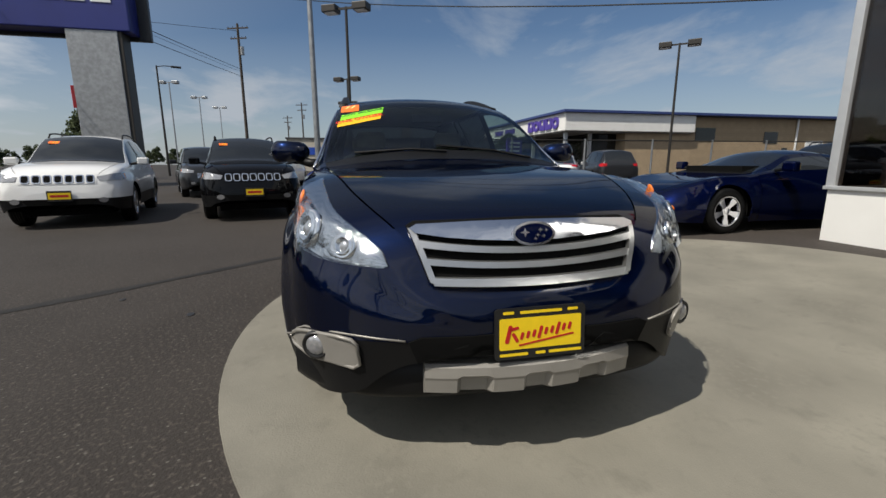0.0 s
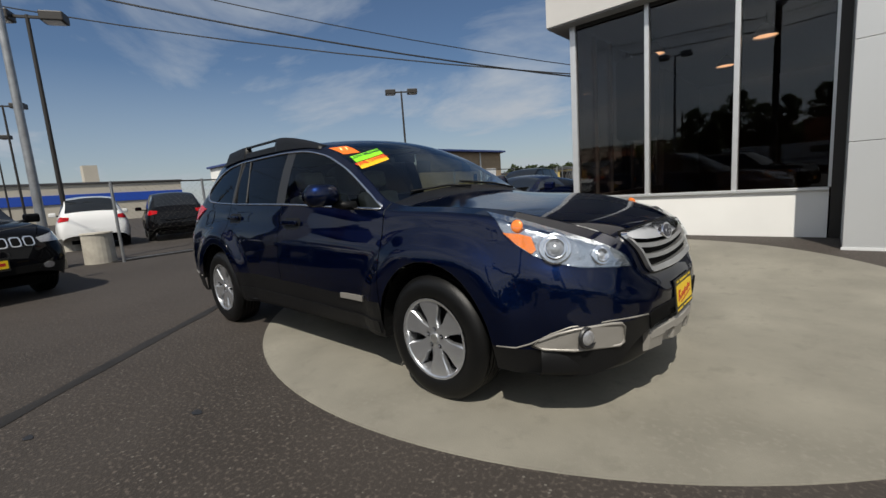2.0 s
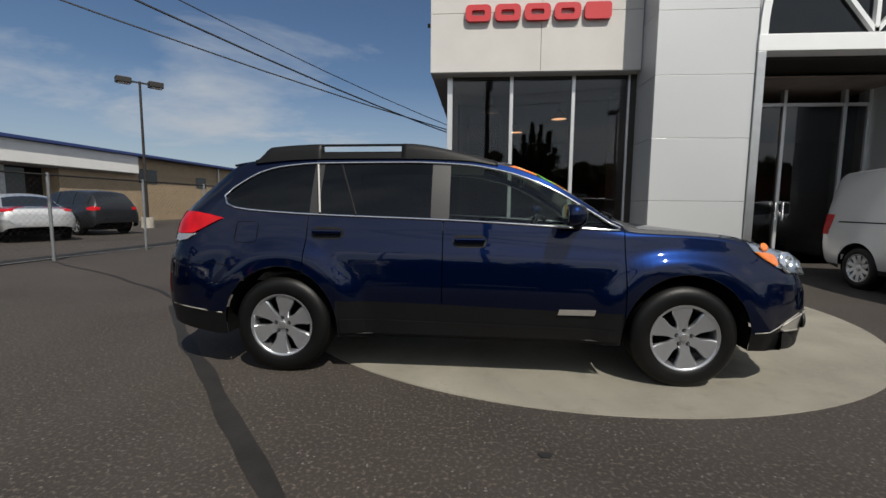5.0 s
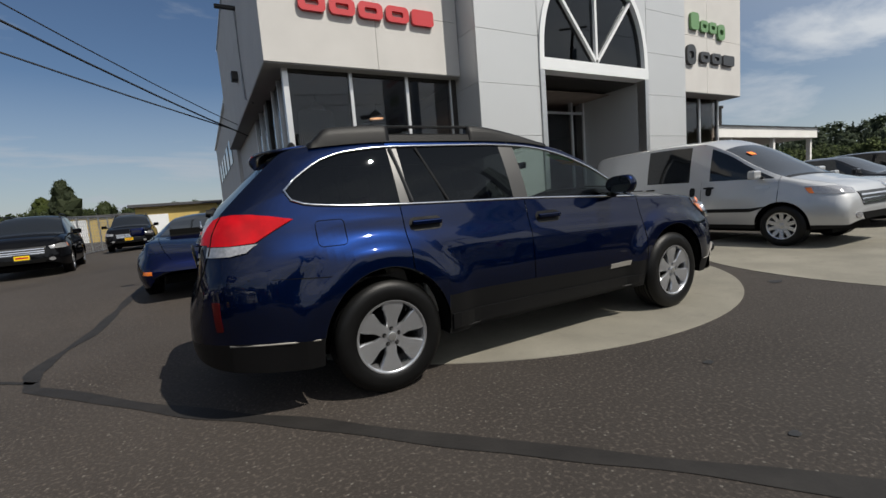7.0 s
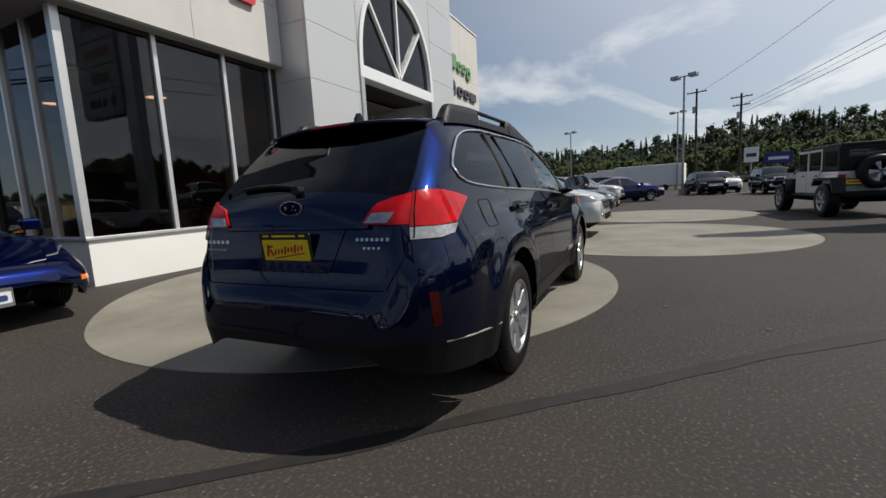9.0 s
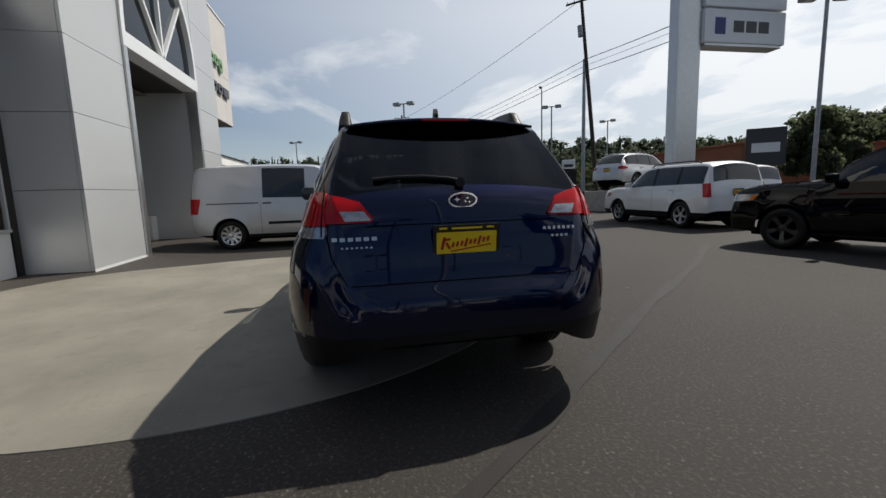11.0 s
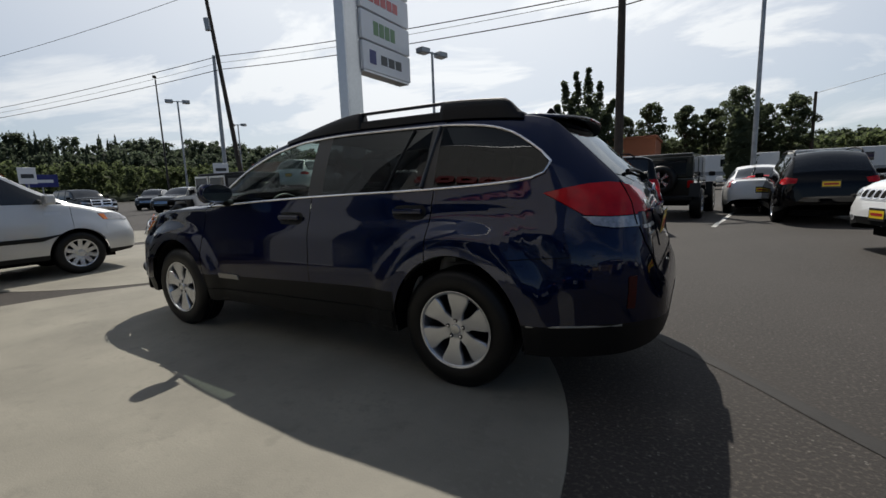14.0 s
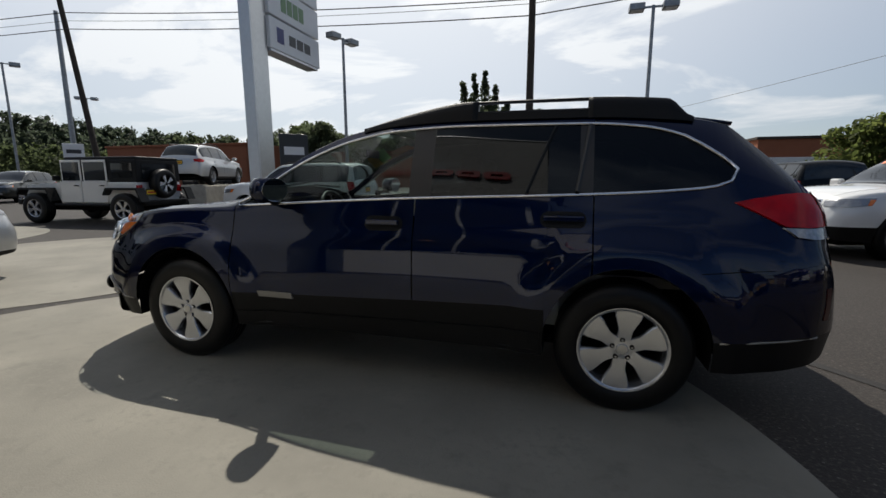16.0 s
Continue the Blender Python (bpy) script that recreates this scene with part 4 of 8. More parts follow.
def wheel_well(car, x, y, r, z=0.345, depth=0.32):
    for w in (-1, 1):
        bm = bmesh.new()
        n = 24
        arc = [-0.2 + (math.pi + 0.4) * k / n for k in range(n + 1)]
        a = [bm.verts.new((x + r * math.cos(q), w * y, z + r * math.sin(q))) for q in arc]
        b = [bm.verts.new((x + r * math.cos(q), w * (y - depth), z + r * math.sin(q))) for q in arc]
        for k in range(n):
            bm.faces.new((a[k], a[k + 1], b[k + 1], b[k]))
        bm.faces.new(b)
        part("wheel_arch_liner", bm, M["dark"], car)


def plate_bars(car, at, m, bg, ink, frame_mat=None, w=0.305, h=0.152, rows=((0.62, 0.0, 0.05),), name="licence_plate"):
    """A plate with its writing as plain bars. m: pose whose z points out of the plate."""
    p = part(name, prism(rounded(w + 0.02, h + 0.022, 0.012), 0.006, m), frame_mat or M["plate_black"], car)
    part("plate_face", prism(rounded(w - 0.012, h * 0.70, 0.006), 0.0015, m @ pose(0, 0, 0.0065)), bg, p)
    for share, y, hh in rows:
        part("writing_bar", prism(rounded(w * share, hh, hh * 0.3), 0.001, m @ pose(0, y, 0.0082)), ink, p)
    return p


# poses whose z points out of the car's front, rear and sides
def face_front(x, y, z, tilt=0.0):
    return pose(x, y, z, 90 - tilt, 0, 90)


def face_rear(x, y, z, tilt=0.0):
    return pose(x, y, z, 90 - tilt, 0, -90)


def seat(car, x, y, mat, z=0.42, back=0.62, tilt=14):
    p = part("seat", box((x - 0.25, y - 0.24, z), (x + 0.25, y + 0.24, z + 0.15), 0.04), mat, car)
    m = Matrix.Translation((x - 0.24, y, z + 0.12)) @ Matrix.Rotation(radians(-tilt), 4, "Y")
    part("backrest", box((-0.06, -0.23, 0), (0.06, 0.23, back), 0.04, m), mat, p)
    part("headrest", box((-0.05, -0.13, back + 0.05), (0.05, 0.13, back + 0.21), 0.04, m), mat, p)


def cabin(car, x_dash, x_rear, half, floor=0.32, belt=1.0, mat=None, wheel_side=1, seats=((0.05, 0.36), (0.05, -0.36), (-0.85, 0.36), (-0.85, -0.36))):
    mat = mat or M["cloth"]
    part("cabin_floor", box((x_rear, -half, floor - 0.03), (x_dash + 0.25, half, floor)), M["dark"], car)
    poly = [(x_dash - 0.12, belt - 0.36), (x_dash - 0.10, belt - 0.08), (x_dash - 0.02, belt - 0.02), (x_dash + 0.40, belt - 0.02), (x_dash + 0.40, belt - 0.36)]
    part("dashboard", prism(poly, 2 * half - 0.04, Matrix.Translation((0, half - 0.02, 0)) @ Matrix.Rotation(radians(90), 4, "X")), M["plastic"], car)
    for x, y in seats:
        seat(car, x, y, mat, floor + 0.1)
    c = Vector((x_dash - 0.24, 0.36 * wheel_side, belt - 0.08))
    m = Matrix.Translation(c) @ Matrix.Rotation(radians(-66), 4, "Y")
    ring = tube([(0.185 * math.cos(2 * math.pi * k / 24), 0.185 * math.sin(2 * math.pi * k / 24), 0) for k in range(24)], 0.016, 8, True)
    bmesh.ops.transform(ring, matrix=m, verts=ring.verts[:])
    sw = part("steering_wheel", ring, M["plastic"], car, smooth=True)
    part("wheel_boss", prism(rounded(0.16, 0.12, 0.03), 0.03, m @ pose(0, 0, -0.02)), M["plastic"], sw)
    for a in (0, 180, 270):
        part("wheel_spoke", box((0.05, -0.015, -0.012), (0.18, 0.015, 0.0), 0, m @ pose(0, 0, 0, 0, 0, a + 90)), M["plastic"], sw)
    part("column", rod(c, c + Vector((0.3, 0, -0.12)), 0.035), M["plastic"], car)

# ---- the blue wagon on the round pad ----
def blue_wagon():
    car = thing("station_wagon", "dark metallic blue station wagon parked on the round concrete pad", "car")
    S = Shell(
        zbot=[(-2.42, 0.43), (-2.40, 0.385), (-2.34, 0.34), (-2.2, 0.308), (-1.8, 0.27), (0, 0.275), (1.8, 0.27), (2.1, 0.262), (2.2, 0.278), (2.27, 0.315), (2.31, 0.385), (2.34, 0.425), (2.385, 0.45)],
        ztop=[(-2.42, 0.585), (-2.412, 0.635), (-2.398, 0.668), (-2.378, 0.705), (-2.362, 0.755), (-2.338, 0.885), (-2.31, 1.02), (-2.285, 1.10), (-2.24, 1.155), (-2.1, 1.285), (-1.92, 1.455), (-1.82, 1.535), (-1.7, 1.565),
              (-1.3, 1.600), (-0.7, 1.613), (-0.2, 1.602), (0.1, 1.574), (0.3, 1.531), (0.6, 1.378), (0.95, 1.185), (1.1, 1.105), (1.3, 1.07), (1.7, 1.02), (2.0, 0.965), (2.14, 0.93),
              (2.22, 0.895), (2.28, 0.83), (2.30, 0.76), (2.32, 0.70), (2.345, 0.668), (2.37, 0.64), (2.385, 0.595)],
        zbelt=[(-2.42, 0.545), (-2.411, 0.60), (-2.395, 0.638), (-2.376, 0.682), (-2.358, 0.738), (-2.33, 0.86), (-2.28, 0.99), (-2.2, 1.07), (-2.05, 1.115), (-1.87, 1.13), (-1.2, 1.115), (-0.2, 1.09), (0.95, 1.035), (1.2, 1.025), (1.6, 1.005), (1.74, 0.985), (1.9, 0.945),
               (2.05, 0.905), (2.15, 0.865), (2.25, 0.79), (2.30, 0.705), (2.34, 0.645), (2.37, 0.605), (2.385, 0.565)],
        z3=[(-2.42, 0.565), (-2.411, 0.62), (-2.396, 0.655), (-2.377, 0.695), (-2.36, 0.748), (-2.33, 0.90), (-2.28, 1.05), (-2.2, 1.15), (-2.1, 1.25), (-1.95, 1.39), (-1.82, 1.49), (-1.6, 1.53), (-1.16, 1.555), (-0.5, 1.555), (-0.1, 1.54), (0.2, 1.49), (0.5, 1.375),
            (0.75, 1.225), (0.97, 1.085), (1.1, 1.055), (1.4, 1.042), (1.7, 1.018), (1.9, 0.975), (2.1, 0.915), (2.2, 0.87), (2.28, 0.79), (2.305, 0.72), (2.33, 0.675), (2.36, 0.635), (2.385, 0.58)],
        ymax=[(-2.42, 0.44), (-2.412, 0.51), (-2.395, 0.575), (-2.368, 0.632), (-2.34, 0.675), (-2.3, 0.725), (-2.2, 0.803), (-2.0, 0.862), (-1.7, 0.874), (-1.37, 0.876), (-1.0, 0.872), (0, 0.868), (1.0, 0.868), (1.37, 0.874), (1.6, 0.872), (1.85, 0.860), (2.0, 0.833),
              (2.16, 0.757), (2.27, 0.638), (2.30, 0.580), (2.33, 0.505), (2.36, 0.405), (2.385, 0.24)],
        ybelt=[(-2.42, 0.40), (-2.411, 0.462), (-2.394, 0.51), (-2.374, 0.546), (-2.356, 0.570), (-2.33, 0.594), (-2.28, 0.63), (-2.2, 0.685), (-2.05, 0.725), (-1.87, 0.735), (-1.2, 0.765), (-0.2, 0.785), (0.95, 0.795), (1.2, 0.80), (1.6, 0.795), (1.9, 0.765), (2.05, 0.72),
               (2.15, 0.655), (2.25, 0.555), (2.32, 0.435), (2.37, 0.31), (2.385, 0.21)],
        y3=[(-2.42, 0.36), (-2.411, 0.425), (-2.394, 0.478), (-2.374, 0.515), (-2.356, 0.540), (-2.33, 0.564), (-2.28, 0.60), (-2.2, 0.625), (-2.1, 0.61), (-1.95, 0.575), (-1.82, 0.56), (-1.16, 0.575), (-0.5, 0.595), (0.2, 0.620), (0.5, 0.660), (0.75, 0.70), (0.97, 0.732),
            (1.1, 0.715), (1.4, 0.69), (1.9, 0.60), (2.1, 0.53), (2.2, 0.475), (2.28, 0.405), (2.33, 0.335), (2.385, 0.19)],
        flare=0.034, arch_tall=1.05, spread=(0.085, 0.235), tail_bulge=0.012, win=(-1.872, 0.94), axles=(1.38, -1.375), arch=0.406,
        clad=lambda x: 0.50 + 0.035 * smooth(0.9, -0.9, x) if -0.98 < x < 0.98 else (0.435 + 0.04 * smooth(-1.8, -2.25, x) if x < -0.9 else (0.395 + 0.11 * smooth(2.02, 2.2, x))),
        doors=((-1.205, -0.235), (-0.235, 0.985)), hood=(1.11, 2.215), screen=(0.24, 1.0), rear=(-2.235, -1.86),
        wb=[(-1.875, 1.238), (-1.85, 1.212), (-1.78, 1.182), (-1.6, 1.160), (-1.2, 1.138), (-0.2, 1.108), (0.94, 1.052)],
        wtop=[(-1.875, 1.246), (-1.84, 1.285), (-1.75, 1.355), (-1.62, 1.432), (-1.45, 1.478), (-1.16, 1.502), (-0.5, 1.507), (-0.1, 1.49), (0.2, 1.438), (0.5, 1.325), (0.75, 1.18), (0.94, 1.06)],
        panes=((-1.868, -1.20), (-1.13, -0.325), (-0.195, 0.93)), n_side=14, step=0.045)
    Q = S.build()
    P = {}
    body = part("body", from_quads(Q[("body", 0)]), M["blue"], car, "glossy dark blue metallic bodywork", True)
    part("hood", from_quads(Q[("hood", 0)]), M["blue"], car, "long smooth blue bonnet", True)
    if ("cowl", 0) in Q:
        part("cowl", from_quads(Q[("cowl", 0)]), M["plastic"], car, smooth=True)
    wind = part("windscreen", from_quads(Q[("screen", 0)]), M["wind"], car, "raked clear windscreen", True)
    back = part("rear_window", from_quads(Q[("rear", 0)]), M["tint"], car, "dark tinted rear window", True)
    for pane_ob in (wind, back):
        outward(pane_ob, (0, 0, 0.8))
    for w in (-1, 1):
        part("cladding", from_quads(Q[("cladding", w)]), M["plastic"], car, "black plastic lower cladding", True)
        for k in [k for k in Q if k[0].startswith("pillar") and k[1] == w]:
            part("pillar", from_quads(Q[k]), M["pillar_black"], car, smooth=True)
        for n in (0, 1):
            d = part("rear_door" if n == 0 else "front_door", from_quads(Q[(f"door{n}", w)]), M["blue"], car, smooth=True)
            part("window_frame", from_quads(Q[(f"sash{n}", w)]), M["blue"], d, smooth=True)
            outward(part("window", from_quads(Q[(f"pane{n + 1}", w)]), M["tint" if n == 0 else "clear"], d, "tinted glass" if n == 0 else "lightly tinted glass", True), (0, 0, 0.8))
            hx, hz = (-1.055, 1.002) if n == 0 else (-0.050, 0.960)
            side = (0, -w, 0)
            cup = S.decal([(hx + a, w * 1.2, hz + b) for a, b in rounded(0.235, 0.084, 0.041)], side, 0.0015, 0.003, 3)
            part("handle_recess", cup, M["plastic"], d)
            hit, nn = S.meet((hx, w * 1.2, hz), side)
            part("door_handle", shifted(box((-0.105, -0.012, -0.017), (0.105, 0.012, 0.017), 0.010), hit + nn * 0.024), M["blue"], d, "body-coloured pull handle")
        outward(part("quarter_window", from_quads(Q[("pane0", w)]), M["tint"], car, "dark tinted glass", True), (0, 0, 0.8))
        # bright strip all round the side glass
        def rim_y(x, z):
            u = (z - S.f["zbelt"](x)) / (S.f["z3"](x) - S.f["zbelt"](x))
            return S.f["ybelt"](x) + (S.f["y3"](x) - S.f["ybelt"](x)) * u + 0.014 * math.sin(math.pi * min(max(u, 0), 1)) + 0.004
        lo = [(x, w * rim_y(x, S.wb(x)), S.wb(x) - 0.005) for x in np.linspace(0.955, -1.84, 44)]
        hi = [(x, w * rim_y(x, S.wt(x)), S.wt(x) + 0.005) for x in np.linspace(-1.868, 0.955, 50)]
        part("window_trim", tube(lo + hi, 0.0085, 6, True), M["chrome"], car, "bright chrome window surround", True)
        bx = [(x, w * (rim_y(x, z) + 0.004), z) for x, z in ((-1.12, 1.145), (-1.18, 1.495))]
        part("pillar_trim", tube(bx, 0.012, 6), M["pillar_black"], car)
        div = [(x, w * (rim_y(x, z) + 0.002), z) for x, z in ((-0.86, 1.135), (-1.0, 1.495))]
        part("window_divider", tube(div, 0.009, 6), M["plastic"], car)
        # sill moulding under the door cladding
        part("sill_moulding", S.decal([(x, w * 1.2, z) for x, z in ((-0.955, 0.405), (0.0, 0.392), (0.945, 0.375), (0.95, 0.30), (-0.95, 0.30))], (0, -w, 0), 0.010, 0.014, 4), M["plastic"], car)
        # badge strip on the front door cladding
        part("side_badge", S.decal([(0.55, w * 1.2, 0.475), (0.79, w * 1.2, 0.478), (0.80, w * 1.2, 0.515), (0.56, w * 1.2, 0.512)], (0, -w, 0), 0.008, 0.01, 1), M["champagne"], car, "small silver-grey badge strip")
        # mirrors
        mb = bmesh.new()
        bmesh.ops.create_icosphere(mb, subdivisions=3, radius=1)
        for v in mb.verts:
            x, y, z = v.co
            v.co = Vector((0.095 * max(x, -0.45) + 0.0, 0.122 * y, 0.078 * max(-0.8, min(0.85, z * 1.15)) * (1 + 0.12 * y * w)))
        mir = part("mirror", shifted(mb, (0.605, w * 0.952, 1.150)), M["blue"], car, "blue door mirror on a black foot", True)
        part("mirror_glass", prism(ellipse(0.235, 0.135, 20), 0.002, Matrix.Translation((0.561, w * 0.954, 1.150)) @ pose(0, 0, 0, 90, 0, -90)), M["dim_mirror"], mir)
        part("mirror_foot", tube([(0.69, w * 0.772, 1.075), (0.665, w * 0.83, 1.078), (0.62, w * 0.90, 1.10)], 0.028, 8), M["plastic"], mir, smooth=True)
        # roof rails: long wedges flush with the slim bar between them
        def roof_edge(x):
            return S.f["z3"](x) + (S.f["ztop"](x) - S.f["z3"](x)) * (1 - (1 - 0.06) ** 2.2)

        def rail_top(x):
            front = smooth(0.14, -0.50, x) * 0.55 + 0.45 * min(max((0.14 - x) / 0.64, 0), 1)
            return roof_edge(x) + 0.008 + 0.082 * min(front, smooth(-1.685, -1.56, x))

        for a, b in ((-1.685, -1.165), (-0.56, 0.14)):
            bm = bmesh.new()
            ring = []
            for k in range(19):
                x = a + (b - a) * k / 18
                zc, zt, yy = roof_edge(x), rail_top(x), S.f["y3"](x) * 0.955
                ring.append([bm.verts.new((x, w * (yy + o), z)) for o, z in ((0.046, zc - 0.022), (0.036, zc + (zt - zc) * 0.45), (0.020, zt - 0.004), (0.012, zt), (-0.016, zt), (-0.026, zt - 0.006), (-0.042, zc - 0.004))])
            for p, q in zip(ring, ring[1:]):
                for i in range(6):
                    bm.faces.new((p[i], p[i + 1], q[i + 1], q[i]))
            bm.faces.new(ring[0][::-1])
            bm.faces.new(ring[-1])
            part("roof_rail", bm, M["plastic"], car, "raised black plastic roof rail", True)
        bm = bmesh.new()
        ring = []
        for x in np.linspace(-1.20, -0.52, 11):
            zt, yy = rail_top(x), S.f["y3"](x) * 0.955
            ring.append([bm.verts.new((x, w * (yy + o), z)) for o, z in ((0.018, zt - 0.016), (0.018, zt - 0.005), (0.012, zt - 0.001), (-0.012, zt - 0.001), (-0.016, zt - 0.016))])
        for p, q in zip(ring, ring[1:]):
            for i in range(5):
                bm.faces.new((p[i], p[(i + 1) % 5], q[(i + 1) % 5], q[i]))
        part("rail_bar", bm, M["plastic"], car)
        bm = bmesh.new()
        ring = []
        for x in np.linspace(-1.20, -0.52, 11):
            zc, yy = roof_edge(x), S.f["y3"](x) * 0.955
            ring.append([bm.verts.new((x, w * (yy + o), z)) for o, z in ((0.046, zc - 0.020), (0.036, zc + 0.022), (0.022, zc + 0.032), (-0.022, zc + 0.032), (-0.042, zc - 0.004))])
        for p, q in zip(ring, ring[1:]):
            for i in range(4):
                bm.faces.new((p[i], p[i + 1], q[i + 1], q[i]))
        part("rail_base", bm, M["plastic"], car)
        # head lamps
        d = Vector((-0.74, -0.67 * w, 0.0))
        base = [(1.74, 0.775, 1.015), (1.80, 0.81, 0.972), (1.851, 0.832, 0.924), (1.92, 0.836, 0.868), (2.0, 0.829, 0.822), (2.06, 0.79, 0.793), (2.136, 0.717, 0.768), (2.20, 0.60, 0.757), (2.262, 0.472, 0.748), (2.24, 0.492, 0.795), (2.201, 0.542, 0.838), (2.12, 0.585, 0.876), (2.037, 0.63, 0.910), (1.93, 0.695, 0.955), (1.84, 0.74, 0.988)]
        pts = [(x, w * y, z) for x, y, z in base]
        lamp = part("headlight", S.decal(pts, d, 0.006, 0.012, 4), M["reflector"], car, "clear headlight with chrome bowls and amber indicator", True)
        for (x, y, z), r in (((2.038, 0.733, 0.846), 0.072), ((2.175, 0.60, 0.805), 0.046)):
            hit, nn = S.meet((x, w * y, z), d)
            m = Matrix.Translation(hit) @ nn.to_track_quat("Z", "Y").to_matrix().to_4x4()
            bowl = revolve([(0.0, 0.006), (r * 0.5, 0.010), (r * 0.56, 0.024), (r * 0.66, 0.024), (r * 0.8, 0.012), (r * 0.94, 0.022), (r, 0.004)], 24, "z")
            bmesh.ops.transform(bowl, matrix=m, verts=bowl.verts[:])
            part("lamp_bowl", bowl, M["chrome"], lamp, smooth=True)
            eye = bmesh.new()
            bmesh.ops.create_uvsphere(eye, u_segments=16, v_segments=8, radius=r * 0.48)
            bmesh.ops.transform(eye, matrix=m @ Matrix.Translation((0, 0, 0.002)) @ Matrix.Diagonal((1, 1, 0.7, 1)), verts=eye.verts[:])
            part("projector", eye, M["clear_lamp"], lamp, smooth=True)
        hit, nn = S.meet((1.855, w * 0.748, 0.946), d)
        hit = hit + nn * 0.014
        ind = bmesh.new()
        bmesh.ops.create_uvsphere(ind, u_segments=16, v_segments=8, radius=0.034)
        bmesh.ops.transform(ind, matrix=Matrix.Translation(hit) @ nn.to_track_quat("Z", "Y").to_matrix().to_4x4() @ Matrix.Diagonal((0.85, 0.9, 0.22, 1)), verts=ind.verts[:])
        part("indicator", ind, M["amber"], lamp, "round amber indicator", True)
        amber = [(x, w * y, z) for x, y, z in ((1.85, 0.832, 0.921), (1.92, 0.836, 0.871), (1.995, 0.829, 0.828), (2.01, 0.815, 0.845), (1.975, 0.80, 0.902), (1.915, 0.805, 0.916))]
        part("side_marker", S.decal(amber, d, 0.012, 0.008, 3), M["amber"], lamp, "amber corner marker", True)
        part("lamp_lens", S.decal(pts, d, 0.026, 0.024, 4), M["lens"], lamp, smooth=True)
        # fog lamp
        dd = Vector((-0.82, -0.57 * w, 0.0))
        fp = [(x, w * y, z) for x, y, z in ((2.0, 0.86, 0.418), (2.04, 0.845, 0.449), (2.09, 0.81, 0.480), (2.14, 0.77, 0.500), (2.25, 0.66, 0.513), (2.283, 0.617, 0.508), (2.294, 0.603, 0.490), (2.294, 0.60, 0.420), (2.28, 0.615, 0.406), (2.15, 0.77, 0.402), (2.05, 0.84, 0.404))]
        fog = part("fog_lamp_bezel", S.decal(fp, dd, 0.007, 0.02, 3), M["champagne"], car, "champagne plastic fog lamp surround", True)
        hit, nn = S.meet((3, w * 0.735, 0.460), (-1, 0, 0))
        m = Matrix.Translation(hit) @ Vector((0.93, 0.37 * w, 0)).to_track_quat("Z", "Y").to_matrix().to_4x4()
        cup = revolve([(0.0, 0.020), (0.028, 0.019), (0.038, 0.016), (0.042, 0.022), (0.048, 0.020), (0.052, 0.006)], 20, "z")
        bmesh.ops.transform(cup, matrix=m, verts=cup.verts[:])
        lamp_ob = part("fog_lamp", cup, M["plate_black"], fog, "round fog lamp in a dark ring", True)
        eye = revolve([(0.0, 0.026), (0.02, 0.025), (0.032, 0.021), (0.036, 0.016)], 20, "z")
        bmesh.ops.transform(eye, matrix=m, verts=eye.verts[:])
        part("fog_glass", eye, M["clear_lamp"], lamp_ob, smooth=True)
        rim = [S.meet(p, dd) for p in fp]
        part("bezel_rim", tube([p + n * 0.010 for p, n in rim], 0.007, 6, True), M["champagne"], fog, smooth=True)
        # pale tube paints the light caught by the bumper's crease
        edge = [(1.80, 0.88, 0.396), (1.90, 0.87, 0.402), (1.99, 0.86, 0.424), (2.07, 0.82, 0.478), (2.13, 0.78, 0.510), (2.25, 0.66, 0.524), (2.32, 0.54, 0.518), (2.35, 0.45, 0.512)]
        part("bumper_strip", tube([S.meet((x, w * y, z), dd)[0] + S.meet((x, w * y, z), dd)[1] * 0.003 for x, y, z in edge], 0.0038, 6), M["champagne"], car, "thin pale edge over the fog lamp", True)
        # tail lamps
        dr = Vector((0.72, -0.69 * w, 0.0))
        hug = lambda x, z: (x, w * (S.side(x, z) if z < S.f["zbelt"](x) else rim_y(x, z)), z)
        tb = [(-1.845, 0.84, 1.098), (-1.95, 0.85, 1.122), (-2.06, 0.83, 1.140), (-2.15, 0.77, 1.145), (-2.205, 0.70, 1.138), (-2.272, 0.70, 0.988), (-2.16, 0.80, 0.984), (-2.05, 0.84, 0.990), (-1.95, 0.84, 1.046), (-1.87, 0.84, 1.085)]
        tail = part("tail_light", S.decal([hug(x, z) for x, y, z in tb], dr, 0.012, 0.02, 4), M["red_lens"], car, "red tail light with clear lower band", True)
        cb = [(-2.045, 0.85, 0.984), (-2.16, 0.80, 0.980), (-2.272, 0.70, 0.983), (-2.285, 0.68, 0.930), (-2.18, 0.80, 0.930), (-2.10, 0.84, 0.943)]
        part("reversing_lens", S.decal([hug(x, z) for x, y, z in cb], dr, 0.011, 0.02, 3), M["clear_lamp"], tail, "clear lower lens", True)
        gt = [(0.645, 1.135), (0.57, 1.118), (0.49, 1.093), (0.43, 1.012), (0.44, 1.0), (0.662, 0.996)]
        part("gate_light", S.decal([(-2.4, w * y, z) for y, z in gt], (1, 0, 0), 0.010, 0.018, 3), M["red_lens"], tail, smooth=True)
        gc = [(0.585, 1.052), (0.475, 1.050), (0.442, 1.008), (0.56, 1.006)]
        part("gate_clear_lens", S.decal([(-2.4, w * y, z) for y, z in gc], (1, 0, 0), 0.0135, 0.01, 2), M["clear_lamp"], tail, smooth=True)
        split = [S.meet((-3, w * y, z), (1, 0, 0)) for y, z in ((0.640, 1.142), (0.648, 1.10), (0.656, 1.04), (0.662, 0.99), (0.664, 0.935))]
